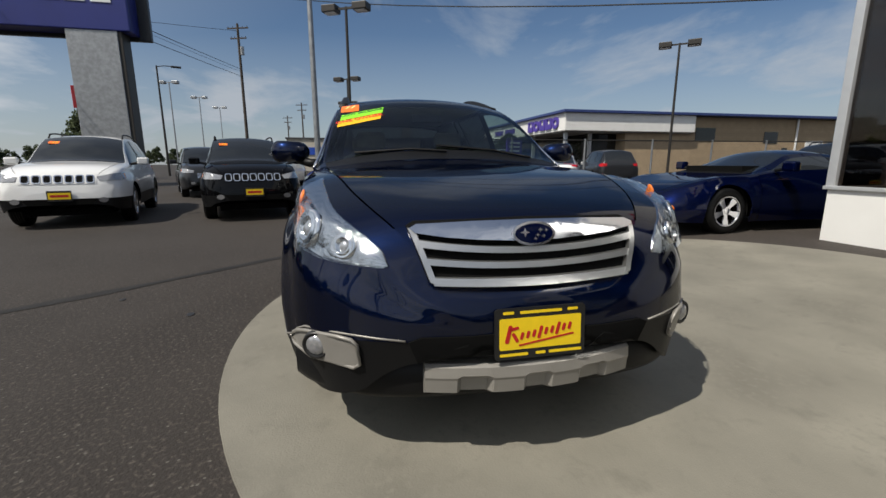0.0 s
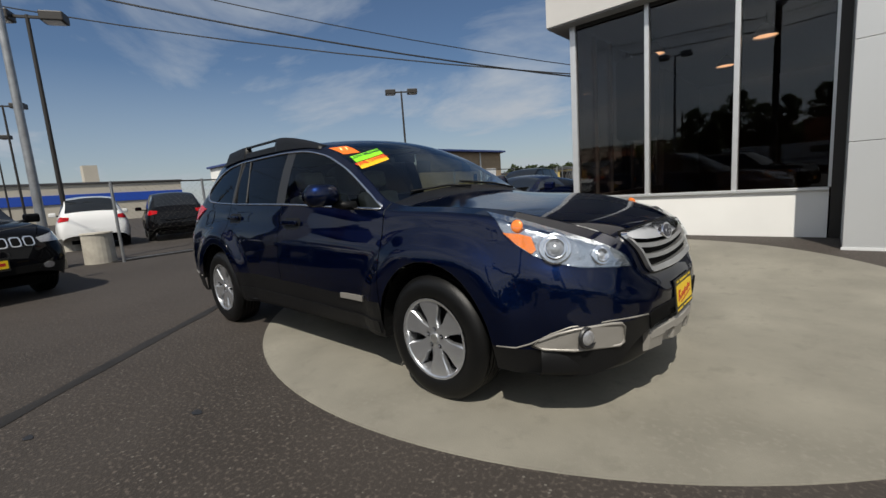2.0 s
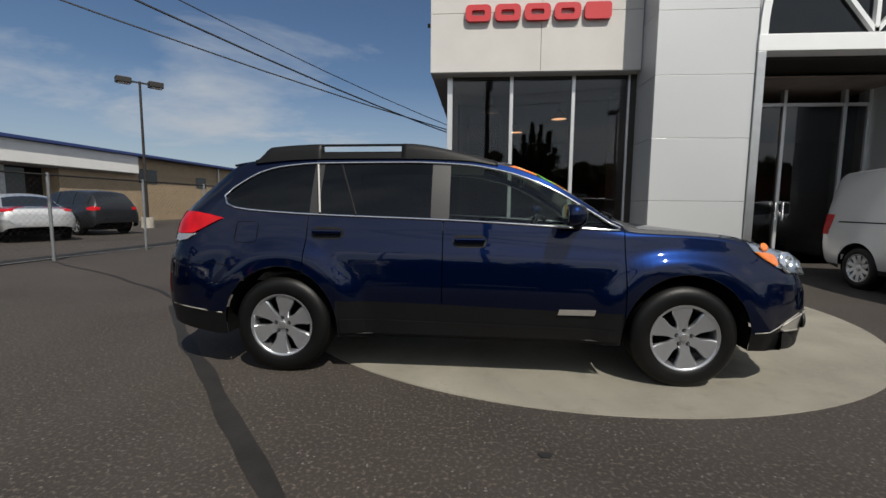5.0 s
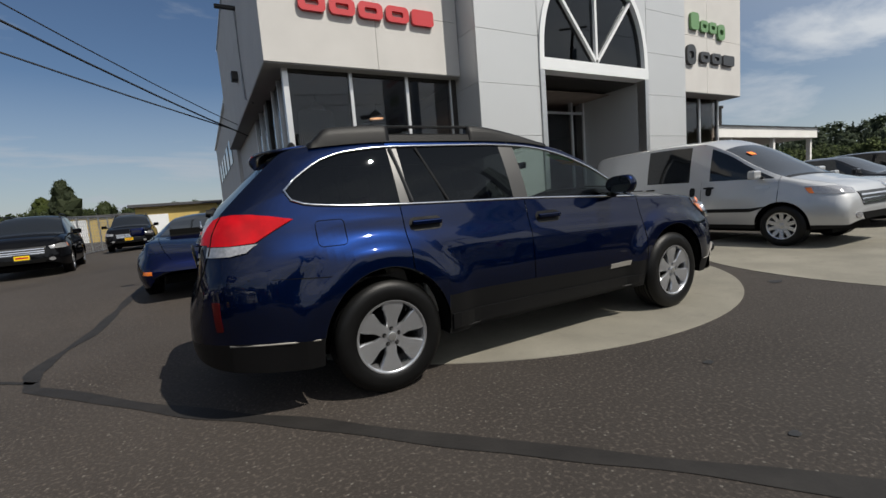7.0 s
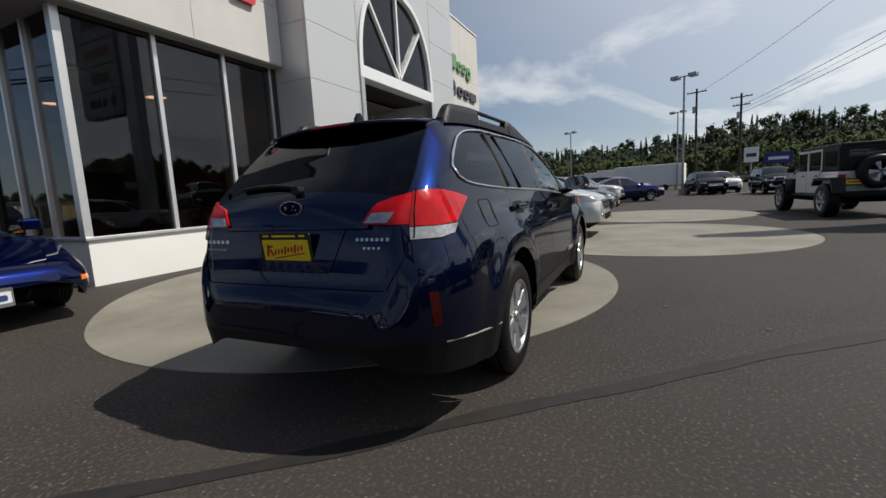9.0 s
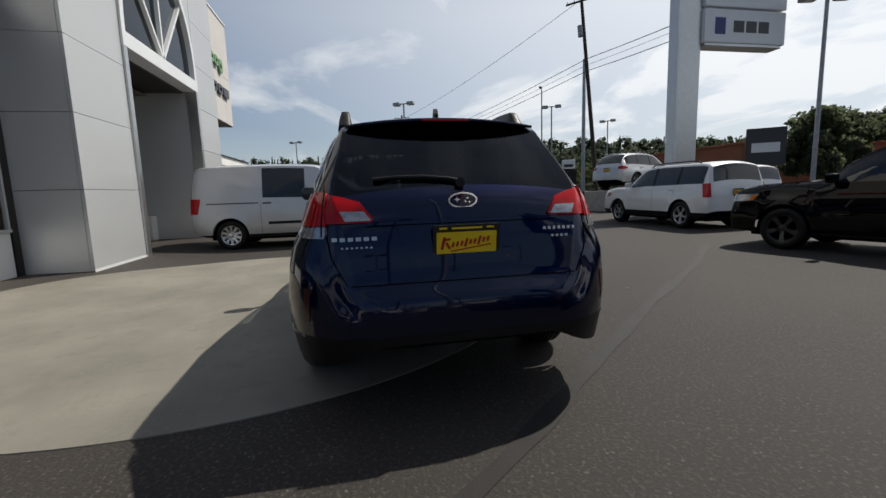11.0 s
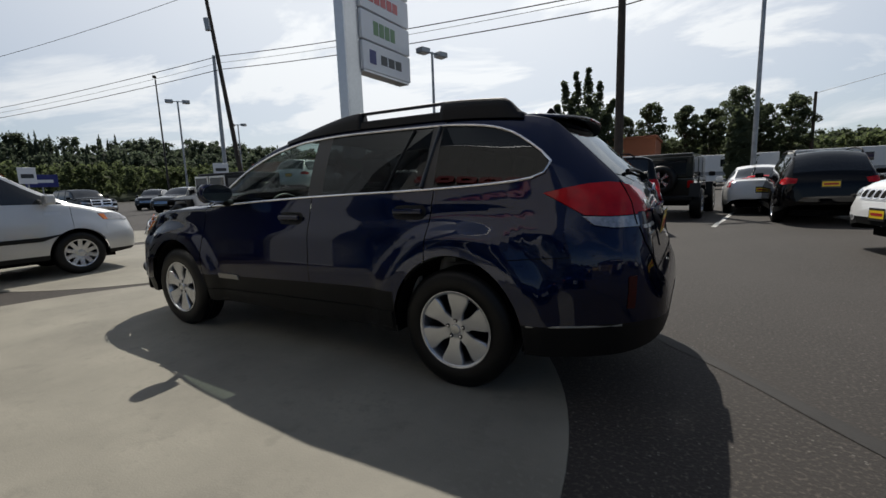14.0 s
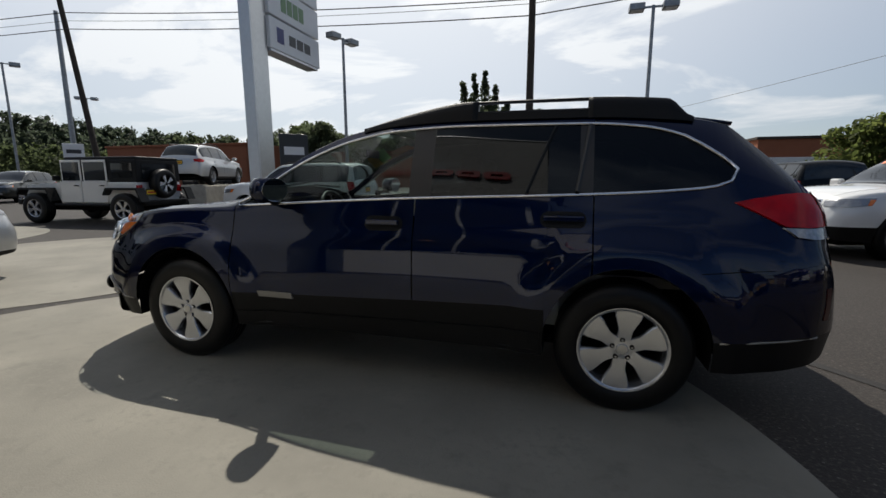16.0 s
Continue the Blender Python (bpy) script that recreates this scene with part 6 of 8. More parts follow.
def vehicle(name, label, m, rows, colour, base=2.7, r=0.35, win=(-1.9, 0.93), panes=((-1.85, -1.15), (-1.08, -0.28), (-0.2, 0.92)), hood=(1.15, 2.16), screen=(0.15, 1.02), rear=(-2.14, -1.75), doors=((-1.05, -0.24), (-0.24, 1.0)),
            clad=0.44, spokes=5, rim_mat=None, lamps=True, slots=False, plate=True, rails=False, tail="side", ground=0.27, plate_z=(0.55, 0.9), roof_mat=None, fine=False, sticker=None, lamp_z=0.86, wide=0.075, category="car", clad_mat=None):
    car = thing(name, label, category, m)
    x0, x1 = rows[0][0], rows[-1][0]
    S = Shell(zbot=[(x0, 0.46), (x0 + 0.15, ground + 0.06), (x0 + 0.6, ground), (x1 - 0.6, ground), (x1 - 0.12, ground + 0.03), (x1, 0.40)],
              ztop=table(rows, 1), zbelt=table(rows, 2), z3=table(rows, 3), ymax=table(rows, 4), ybelt=table(rows, 5), y3=table(rows, 6), win=win, axles=(base / 2, -base / 2), arch=r + 0.05,
              clad=lambda x: clad, doors=doors, hood=hood, screen=screen, rear=rear, panes=panes, n_side=6, n_top=5, step=0.12, wheel_z=r)
    Q = S.build()
    for (k, w), q in Q.items():
        bm = from_quads(q)
        if k == "body":
            part("body", bm, colour, car, smooth=True)
        elif k == "hood":
            part("hood", bm, colour, car, smooth=True)
        elif k == "cladding":
            part("cladding", bm, clad_mat or M["plastic"], car, smooth=True)
        elif k.startswith("pillar"):
            part("pillar", bm, M["plastic"] if len(panes) > 2 or rows is not VAN else colour, car, smooth=True)
        elif k.startswith("door"):
            part("door", bm, colour, car, smooth=True)
        elif k.startswith("sash"):
            part("window_frame", bm, colour, car, smooth=True)
        elif k == "screen":
            outward(part("windscreen", bm, M["far_glass"], car, smooth=True), (0, 0, 0.8))
        elif k == "rear":
            outward(part("rear_window", bm, M["far_glass"], car, smooth=True), (0, 0, 0.8))
        elif k == "cowl":
            part("cowl", bm, M["plastic"], car, smooth=True)
        else:
            outward(part("window", bm, M["far_glass"], car, smooth=True), (0, 0, 0.8))
    half = max(q[4] for q in rows)
    for a in (base / 2, -base / 2):
        wheel_well(car, a, half - 0.06, r + 0.045, r)
        for w in (-1, 1):
            wheel(car, a, half - 0.03, r, w, r, r * 0.64, 0.22, spokes, wide, rim_mat, False)
    part("underbody", box((x0 + 0.3, -0.6, 0.2), (x1 - 0.3, 0.6, 0.32)), M["dark"], car)
    # added near-black box fills the hollow cabin in place of its shade
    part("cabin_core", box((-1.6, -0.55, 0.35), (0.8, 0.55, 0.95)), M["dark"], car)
    mx = screen[1] - 0.28 if screen else 0.7
    zb = S.f["zbelt"](mx)
    for w in (-1, 1):
        mb = box((-0.07, -0.10, -0.07), (0.05, 0.10, 0.07), 0.03)
        mir = part("mirror", shifted(mb, (mx, w * (half + 0.09), zb + 0.09)), colour, car)
        part("mirror_foot", rod((mx, w * (half - 0.12), zb + 0.03), (mx, w * (half + 0.04), zb + 0.06), 0.025), M["plastic"], mir)
        for a, b in doors:
            hit, nn = S.meet((a + 0.14, w * 1.3, S.f["zbelt"](a) - 0.10), (0, -w, 0))
            part("door_handle", shifted(box((-0.09, -0.012, -0.014), (0.09, 0.012, 0.014), 0.008), hit + nn * 0.015), colour if rows is not VAN else M["plastic"], car)
        if lamps:
            d = Vector((-0.8, -0.6 * w, 0))
            zz = lamp_z
            q = [(x1 - 0.48, half - 0.02, zz + 0.06), (x1 - 0.40, half - 0.02, zz - 0.05), (x1 - 0.20, half - 0.12, zz - 0.07), (x1 - 0.04, half - 0.36, zz - 0.07), (x1 - 0.05, half - 0.38, zz + 0.0), (x1 - 0.2, half - 0.2, zz + 0.05)]
            lamp = part("headlight", S.decal([(x, w * y, z) for x, y, z in q], d, 0.01, 0.015, 3), M["clear_lamp"], car, smooth=True)
            am = [(x1 - 0.45, half, zz + 0.04), (x1 - 0.41, half, zz - 0.045), (x1 - 0.34, half, zz - 0.05), (x1 - 0.36, half, zz + 0.04)]
            part("indicator", S.decal([(x, w * y, z) for x, y, z in am], d, 0.014, 0.01, 2), M["amber"], lamp, smooth=True)
            fo = [(3, w * y, z) for y, z in ellipse(0.13, 0.09, 12, half - 0.34, 0.47)]
            part("fog_lamp", S.decal(fo, (-1, 0, 0), 0.008, 0.01, 1), M["clear_lamp"], car)
        dr = Vector((0.75, -0.66 * w, 0))
        if tail == "tall":
            q = [(x0 + 0.20, half - 0.02, 1.12), (x0 + 0.06, half - 0.12, 1.13), (x0 + 0.04, half - 0.14, 0.80), (x0 + 0.18, half - 0.02, 0.80)]
        else:
            q = [(x0 + 0.36, half - 0.04, 1.0), (x0 + 0.10, half - 0.10, 1.06), (x0 + 0.03, half - 0.32, 1.03), (x0 + 0.03, half - 0.32, 0.93), (x0 + 0.14, half - 0.10, 0.90), (x0 + 0.30, half - 0.04, 0.93)]
        part("tail_light", S.decal([(x, w * y, z) for x, y, z in q], dr, 0.01, 0.02, 3), M["red_lens"], car, smooth=True)
        if rails:
            zr = [(x, w * (S.f["y3"](x) - 0.03), S.f["z3"](x) + 0.075) for x in np.linspace(-1.6, -0.05, 9)]
            zr = [(-1.7, w * (S.f["y3"](-1.7) - 0.03), S.f["z3"](-1.7) + 0.01)] + zr + [(0.05, w * (S.f["y3"](0.05) - 0.03), S.f["z3"](0.05) + 0.01)]
            part("roof_rail", tube(zr, 0.017, 6), M["plastic"], car, smooth=True)
    if slots:
        base_z, top_z = 0.76, 0.90
        g = part("grille", S.decal([(3, y, z) for y, z in ((-0.52, top_z), (0.52, top_z), (0.50, base_z - 0.02), (-0.50, base_z - 0.02))], (-1, 0, 0), 0.006, 0.01, 3), colour, car, smooth=True)
        for k in range(7):
            y = -0.42 + 0.14 * k
            part("grille_ring", S.decal([(3, a, z) for a, z in rounded(0.115, 0.135, 0.03, 3, y, 0.825)], (-1, 0, 0), 0.012, 0.012, 2), M["chrome"], g)
            part("grille_slot", S.decal([(3, a, z) for a, z in rounded(0.085, 0.105, 0.025, 3, y, 0.825)], (-1, 0, 0), 0.016, 0.008, 2), M["dark"], g)
    elif lamps:
        g = part("grille", S.decal([(3, y, z) for y, z in ((-0.48, 0.80), (0.48, 0.80), (0.42, 0.60), (-0.42, 0.60))], (-1, 0, 0), 0.008, 0.012, 3), M["plate_black"], car, smooth=True)
        for z in (0.75, 0.69, 0.64):
            part("grille_bar", S.decal([(3, y, zz) for y, zz in ((-0.44, z + 0.012), (0.44, z + 0.012), (0.44, z - 0.012), (-0.44, z - 0.012))], (-1, 0, 0), 0.016, 0.012, 3), M["chrome"], g)
    if lamps:
        part("lower_intake", S.decal([(3, y, z) for y, z in ((-0.5, 0.50), (0.5, 0.50), (0.42, 0.40), (-0.42, 0.40))], (-1, 0, 0), 0.006, 0.01, 3), M["dark"], car)
    if plate:
        zf, zr_ = plate_z
        hit, _ = S.meet((3, 0, zf), (-1, 0, 0))
        plate_bars(car, None, face_front(hit.x + 0.012, 0, zf), M["yellow"], M["crimson"], rows=((0.8, 0, 0.04),), name="front_plate")
        hit, _ = S.meet((-3, 0, zr_), (1, 0, 0))
        plate_bars(car, None, face_rear(hit.x - 0.012, 0, zr_), M["yellow"], M["crimson"], rows=((0.8, 0, 0.04),), name="rear_plate")
    if sticker:
        hit, nn = S.meet((3, -0.42, S.f["z3"](screen[0] + 0.12) - 0.03), (-1, 0, 0))
        mm = Matrix.Translation(hit + nn * 0.004) @ (nn.to_track_quat("Z", "Y").to_matrix().to_4x4())
        mm = Matrix.Translation(hit + nn * 0.005) @ pose(0, 0, 0, 90 - math.degrees(math.asin(max(-1, min(1, nn.z)))), 0, 90)
        st = part("year_sticker", prism(rounded(0.2, 0.10, 0.01), 0.002, mm), M["stk_orange"], car, f"orange windscreen sticker reading {sticker}")
        text_mesh(sticker, 0.10, mm @ pose(0, 0, 0.003), M["stk_yellow"], "sticker_words", st)
    return car, S


def on(x, y, turn, z=None):
    return pose(x, y, ground_z(x, y) if z is None else z, 0, 0, turn)


# blue sports car beside the showroom
vette, VS = vehicle("sports_car", "low deep blue sports coupe parked nose out beside the showroom", on(-2.22, 5.95, -91, 0.075), LOW, M["vblue"], base=2.65, r=0.325, win=(-1.55, 0.62), panes=((-0.62, 0.60),), hood=(0.92, 2.2), screen=(0.02, 0.78), rear=(-1.6, -0.55),
                    doors=((-0.62, 0.78),), clad=0.2, spokes=5, rim_mat=M["chrome"], lamps=False, plate=False, ground=0.17, wide=0.09, clad_mat=M["vblue"], tail="side")
hit, _ = VS.meet((3, 0, 0.36), (-1, 0, 0))
plate_bars(vette, None, face_front(hit.x + 0.012, 0, 0.33), M["plate_white"], M["navy"], M["satin"], rows=((0.78, -0.005, 0.055), (0.4, 0.042, 0.014)), name="front_plate")
part("nose_intake", VS.decal([(3, y, z) for y, z in ((-0.72, 0.34), (-0.22, 0.33), (-0.22, 0.25), (-0.66, 0.25))], (-1, 0, 0), 0.004, 0.008, 3), M["dark"], vette)
part("nose_intake", VS.decal([(3, y, z) for y, z in ((0.72, 0.34), (0.22, 0.33), (0.22, 0.25), (0.66, 0.25))], (-1, 0, 0), 0.004, 0.008, 3), M["dark"], vette)
hit, nn = VS.meet((2.1, 0, 2), (0, 0, -1))
part("nose_emblem", prism([(-0.09, 0.0), (0.0, -0.04), (0.09, 0.0), (0.06, 0.03), (0.02, 0.0), (-0.02, 0.0), (-0.06, 0.03)], 0.005, Matrix.Translation(hit + nn * 0.004) @ nn.to_track_quat("Z", "Y").to_matrix().to_4x4() @ pose(0, 0, 0, 0, 0, 90)), M["chrome"], vette)
for w in (-1, 1):
    q = [(2.12, w * 0.80, 0.42), (2.18, w * 0.66, 0.42), (2.18, w * 0.66, 0.37), (2.10, w * 0.82, 0.37)]
    part("indicator", VS.decal(q, Vector((-0.8, -0.6 * w, 0)), 0.006, 0.01, 2), M["amber"], vette)

vehicle("white_suv", "white compact sport utility vehicle with slotted grille and yellow plate", on(-6.91, -5.75, 14), SUV, M["white_car"], slots=True, clad=0.5, rails=True, sticker="15", lamp_z=0.86)
vehicle("black_suv", "black compact sport utility vehicle with slotted grille and yellow plate", on(-7.26, -2.81, 14), SUV, M["black_car"], slots=True, clad=0.5, rails=True, sticker="15", lamp_z=0.86)
van, NS = vehicle("cargo_van", "silver panel van with black side rubbing strips", on(6.53, 1.57, -93), VAN, M["silver"], base=3.1, r=0.325, win=(-0.9, 1.45), panes=((-0.85, 0.05), (0.42, 1.42)), hood=(1.6, 2.2), screen=(0.62, 1.52), rear=(-2.325, -2.285), doors=((-0.9, 0.28), (0.28, 1.5)),
                  clad=0.34, spokes=10, wide=0.06, tail="tall", sticker="15", plate=False, lamp_z=0.86)
for w in (-1, 1):
    part("rub_strip", NS.decal([(x, w * 1.3, z) for x, z in ((-0.75, 0.60), (1.38, 0.61), (1.42, 0.58), (1.38, 0.55), (-0.75, 0.54))], (0, -w, 0), 0.012, 0.015, 3), M["plastic"], van, "black rubbing strip")
    part("slide_rail", NS.decal([(x, w * 1.3, z) for x, z in ((-2.0, 1.02), (-0.95, 1.02), (-0.95, 1.0), (-2.0, 1.0))], (0, -w, 0), 0.004, 0.006, 3), M["dark"], van)
    part("side_badge", NS.decal([(x, w * 1.3, z) for x, z in ((1.18, 0.96), (1.38, 0.96), (1.38, 0.92), (1.18, 0.92))], (0, -w, 0), 0.006, 0.008, 1), M["satin"], van)
    part("handle_cup", NS.decal([(x, w * 1.3, z) for x, z in rounded(0.10, 0.16, 0.04, 3, 0.12, 0.92)], (0, -w, 0), 0.006, 0.008, 1), M["plastic"], van)
    part("handle_cup", NS.decal([(x, w * 1.3, z) for x, z in rounded(0.10, 0.16, 0.04, 3, 0.42, 0.92)], (0, -w, 0), 0.006, 0.008, 1), M["plastic"], van)

vehicle("black_box_suv", "black boxy sport utility vehicle facing across the lot", on(0.45, -7.55, 15), BOX, M["black_car"], base=2.63, r=0.35, clad=0.3, tail="tall", rim_mat=M["grey_car"], rails=True, rear=(-2.145, -2.06), screen=(0.18, 0.95), hood=(1.05, 2.1), win=(-2.0, 0.88), panes=((-1.95, -1.2), (-1.1, -0.3), (-0.2, 0.86)))
vehicle("white_box_suv", "white boxy sport utility vehicle with yellow plate, rear on", on(6.6, -8.5, 0), BOX, M["white_car"], base=2.63, r=0.35, clad=0.42, tail="tall", rails=True, rear=(-2.145, -2.06), screen=(0.18, 0.95), hood=(1.05, 2.1), win=(-2.0, 0.88), panes=((-1.95, -1.2), (-1.1, -0.3), (-0.2, 0.86)))
vehicle("white_box_suv", "white boxy sport utility vehicle in the row behind", on(8.9, -11.6, 8), BOX, M["white_car"], base=2.63, r=0.35, clad=0.42, tail="tall", rails=True, rear=(-2.145, -2.06), screen=(0.18, 0.95), hood=(1.05, 2.1), win=(-2.0, 0.88), panes=((-1.95, -1.2), (-1.1, -0.3), (-0.2, 0.86)))
vehicle("white_sedan", "white four-door sedan with yellow plate, tail towards the lot", on(-4.25, -14.75, -92), SEDAN, M["white_car"], base=3.05, r=0.36, win=(-1.35, 0.98), panes=((-1.3, -0.45), (-0.35, 0.95)), hood=(1.15, 2.26), screen=(0.12, 1.05), rear=(-1.72, -0.98), doors=((-1.2, -0.4), (-0.4, 1.0)), clad=0.3, tail="tall", plate_z=(0.5, 0.72), clad_mat=M["white_car"])
vehicle("dark_suv", "black sport utility vehicle with yellow plate, tail towards the lot", on(-5.05, -11.5, -91), SUV, M["black_car"], clad=0.42, rails=True)
vehicle("dark_suv", "black sport utility vehicle parked in the row", on(-7.7, -12.2, -90), BOX, M["black_car"], base=2.63, clad=0.3, tail="tall", rear=(-2.145, -2.06), screen=(0.18, 0.95), hood=(1.05, 2.1), win=(-2.0, 0.88), panes=((-1.95, -1.2), (-1.1, -0.3), (-0.2, 0.86)))
vehicle("silver_suv", "silver sport utility vehicle shown on a raised stand", on(14.2, -12.8, -70, 0.95), SUV, M["silver"], clad=0.36, rails=True, r=0.37)
vehicle("silver_sedan", "silver compact sedan parked beyond the van", on(9.5, 1.9, -92), SEDAN, M["silver"], base=2.75, r=0.33, win=(-1.35, 0.98), panes=((-1.3, -0.45), (-0.35, 0.95)), hood=(1.15, 2.26), screen=(0.12, 1.05), rear=(-1.72, -0.98), doors=((-1.2, -0.4), (-0.4, 1.0)), clad=0.3, clad_mat=M["silver"], lamp_z=0.7, plate_z=(0.5, 0.8))
vehicle("grey_sedan", "dark grey sedan parked nose out in the row", on(12.5, 1.7, -94), SEDAN, M["grey_car"], base=2.75, r=0.33, win=(-1.35, 0.98), panes=((-1.3, -0.45), (-0.35, 0.95)), hood=(1.15, 2.26), screen=(0.12, 1.05), rear=(-1.72, -0.98), doors=((-1.2, -0.4), (-0.4, 1.0)), clad=0.3, clad_mat=M["grey_car"], lamp_z=0.7, plate_z=(0.5, 0.8))
vehicle("blue_sedan", "bright blue sedan parked in the far row", on(24.5, -0.2, -60), SEDAN, M["vblue"], base=2.75, r=0.33, win=(-1.35, 0.98), panes=((-1.3, -0.45), (-0.35, 0.95)), hood=(1.15, 2.26), screen=(0.12, 1.05), rear=(-1.72, -0.98), doors=((-1.2, -0.4), (-0.4, 1.0)), clad=0.3, clad_mat=M["vblue"], lamp_z=0.7, plate_z=(0.5, 0.8))
vehicle("dark_suv", "black sport utility vehicle parked nose out before the yellow shed", on(-5.3, 22.4, -88), SUV, M["black_car"], clad=0.4, rails=True, lamp_z=0.80)
vehicle("dark_suv", "black seven-seat sport utility vehicle near the fence with yellow plate", on(-6.6, 13.6, -84, 0), SUV, M["black_car"], clad=0.3, rails=True, clad_mat=M["black_car"], lamp_z=0.80)


def wrangler(name, label, m, colour, top_mat):
    """A square open-country vehicle with flat fenders and a spare wheel behind."""
    car = thing(name, label, "car", m)
    part("tub", box((-1.75, -0.74, 0.55), (0.75, 0.74, 1.13), 0.04), colour, car)
    part("hood", prism([(0.70, 0.62), (2.02, 0.62), (2.05, 0.95), (1.98, 1.05), (0.70, 1.13)], 1.24, Matrix.Translation((0, 0.62, 0)) @ Matrix.Rotation(radians(90), 4, "X")), colour, car)
    g = part("grille", box((2.02, -0.60, 0.66), (2.08, 0.60, 1.0), 0.015), colour, car)
    for k in range(7):
        part("grille_slot", box((2.075, -0.28 + 0.08 * k, 0.72), (2.086, -0.235 + 0.08 * k, 0.96), 0.006), M["dark"], g)
    for w in (-1, 1):
        part("headlight", shifted(revolve([(0.0, 0.03), (0.08, 0.015), (0.095, 0.0)], 20, "z"), (0, 0, 0)), M["clear_lamp"], car).matrix_basis = pose(2.08, w * 0.44, 0.86, 90, 0, 90)
        for x in (1.45, -1.45):
            poly = [(x - 0.62, 0.62), (x - 0.48, 0.98), (x + 0.48, 0.98), (x + 0.60, 0.80), (x + 0.56, 0.78), (x + 0.45, 0.92), (x - 0.45, 0.92), (x - 0.57, 0.62)]
            part("fender", prism(poly, 0.26, Matrix.Translation((0, w * 0.80 + 0.13, 0)) @ Matrix.Rotation(radians(90), 4, "X")), M["plastic"], car)
            wheel(car, x, 0.93, 0.42, w, 0.42, 0.24, 0.27, 5, 0.09, M["alloy"], False)
        part("rock_rail", rod((-0.9, w * 0.78, 0.52), (0.9, w * 0.78, 0.52), 0.04), M["plastic"], car)
        part("tail_light", box((-1.80, w * 0.66 - 0.07, 0.86), (-1.74, w * 0.66 + 0.07, 1.05), 0.01), M["red_lens"], car)
        for x0, x1 in ((-0.85, -0.06), (-0.02, 0.66)):
            dr = part("door", box((x0, w * 0.75 - 0.02, 0.58), (x1, w * 0.75 + 0.02, 1.15), 0.01), colour, car)
            part("window", box((x0 + 0.06, w * 0.72 - 0.01, 1.17), (x1 - 0.06, w * 0.72 + 0.01, 1.66)), M["far_glass"], dr)
            part("window_frame", box((x0 + 0.01, w * 0.71 - 0.012, 1.15), (x1 - 0.01, w * 0.71 + 0.012, 1.72), 0.01), colour, dr)
            part("door_handle", box((x0 + 0.05, w * 0.79 - 0.012, 1.02), (x0 + 0.2, w * 0.79 + 0.012, 1.05), 0.006), M["plastic"], dr)
        part("mirror", box((0.52, w * 0.93 - 0.09, 1.16), (0.60, w * 0.93 + 0.09, 1.30), 0.03), M["plastic"], car)
    part("windscreen", prism([(0.70, 1.15), (0.73, 1.15), (0.50, 1.74), (0.47, 1.74)], 1.36, Matrix.Translation((0, 0.68, 0)) @ Matrix.Rotation(radians(90), 4, "X")), M["far_glass"], car)
    part("hard_top", box((-1.78, -0.70, 1.70), (0.52, 0.70, 1.80), 0.03), top_mat, car)
    part("top_side", box((-1.78, -0.72, 1.13), (-0.88, 0.72, 1.72), 0.03), top_mat, car)
    for w in (-1, 1):
        part("side_glass", box((-1.66, w * 0.722 - 0.006, 1.24), (-1.0, w * 0.722 + 0.006, 1.62)), M["far_glass"], car)
    part("rear_glass", box((-1.79, -0.55, 1.22), (-1.775, 0.55, 1.62)), M["far_glass"], car)
    part("front_bumper", box((2.12, -0.72, 0.50), (2.30, 0.72, 0.66), 0.03), M["plastic"], car)
    part("rear_bumper", box((-1.95, -0.72, 0.50), (-1.76, 0.72, 0.64), 0.03), M["plastic"], car)
    sp = revolve([(0.22, -0.02), (0.25, 0.0), (0.34, 0.01), (0.38, -0.02), (0.40, -0.06), (0.40, -0.18), (0.36, -0.24), (0.20, -0.24)], 28)
    bmesh.ops.rotate(sp, verts=sp.verts[:], cent=(0, 0, 0), matrix=Matrix.Rotation(radians(90), 3, "Z"))
    spare = part("spare_wheel", shifted(sp, (-2.05, 0.05, 1.08)), M["rubber"], car, "spare wheel on the tailgate", True)
    for k in range(5):
        s_ = spoke(0.04, 0.23, 0.05, 0.10, -0.01, 0.0, 2 * math.pi * k / 5)
        bmesh.ops.rotate(s_, verts=s_.verts[:], cent=(0, 0, 0), matrix=Matrix.Rotation(radians(90), 3, "Z"))
        part("spoke", shifted(s_, (-2.06, 0.05, 1.08)), M["alloy"], spare)
    part("axle_box", box((-1.7, -0.6, 0.36), (2.0, 0.6, 0.56)), M["dark"], car)
    plate_bars(car, None, face_rear(-1.96, 0.5, 0.86), M["yellow"], M["crimson"], rows=((0.8, 0, 0.04),), name="rear_plate")
    return car


wrangler("offroad_jeep", "dark green-grey square off-roader with a spare wheel behind", on(-1.95, -12.6, -97), M["dgreen_car"], M["dgreen_car"])
wrangler("offroad_jeep", "white square off-roader with black hard top and big tyres", on(11.55, -6.4, 4), M["white_car"], M["plastic"])

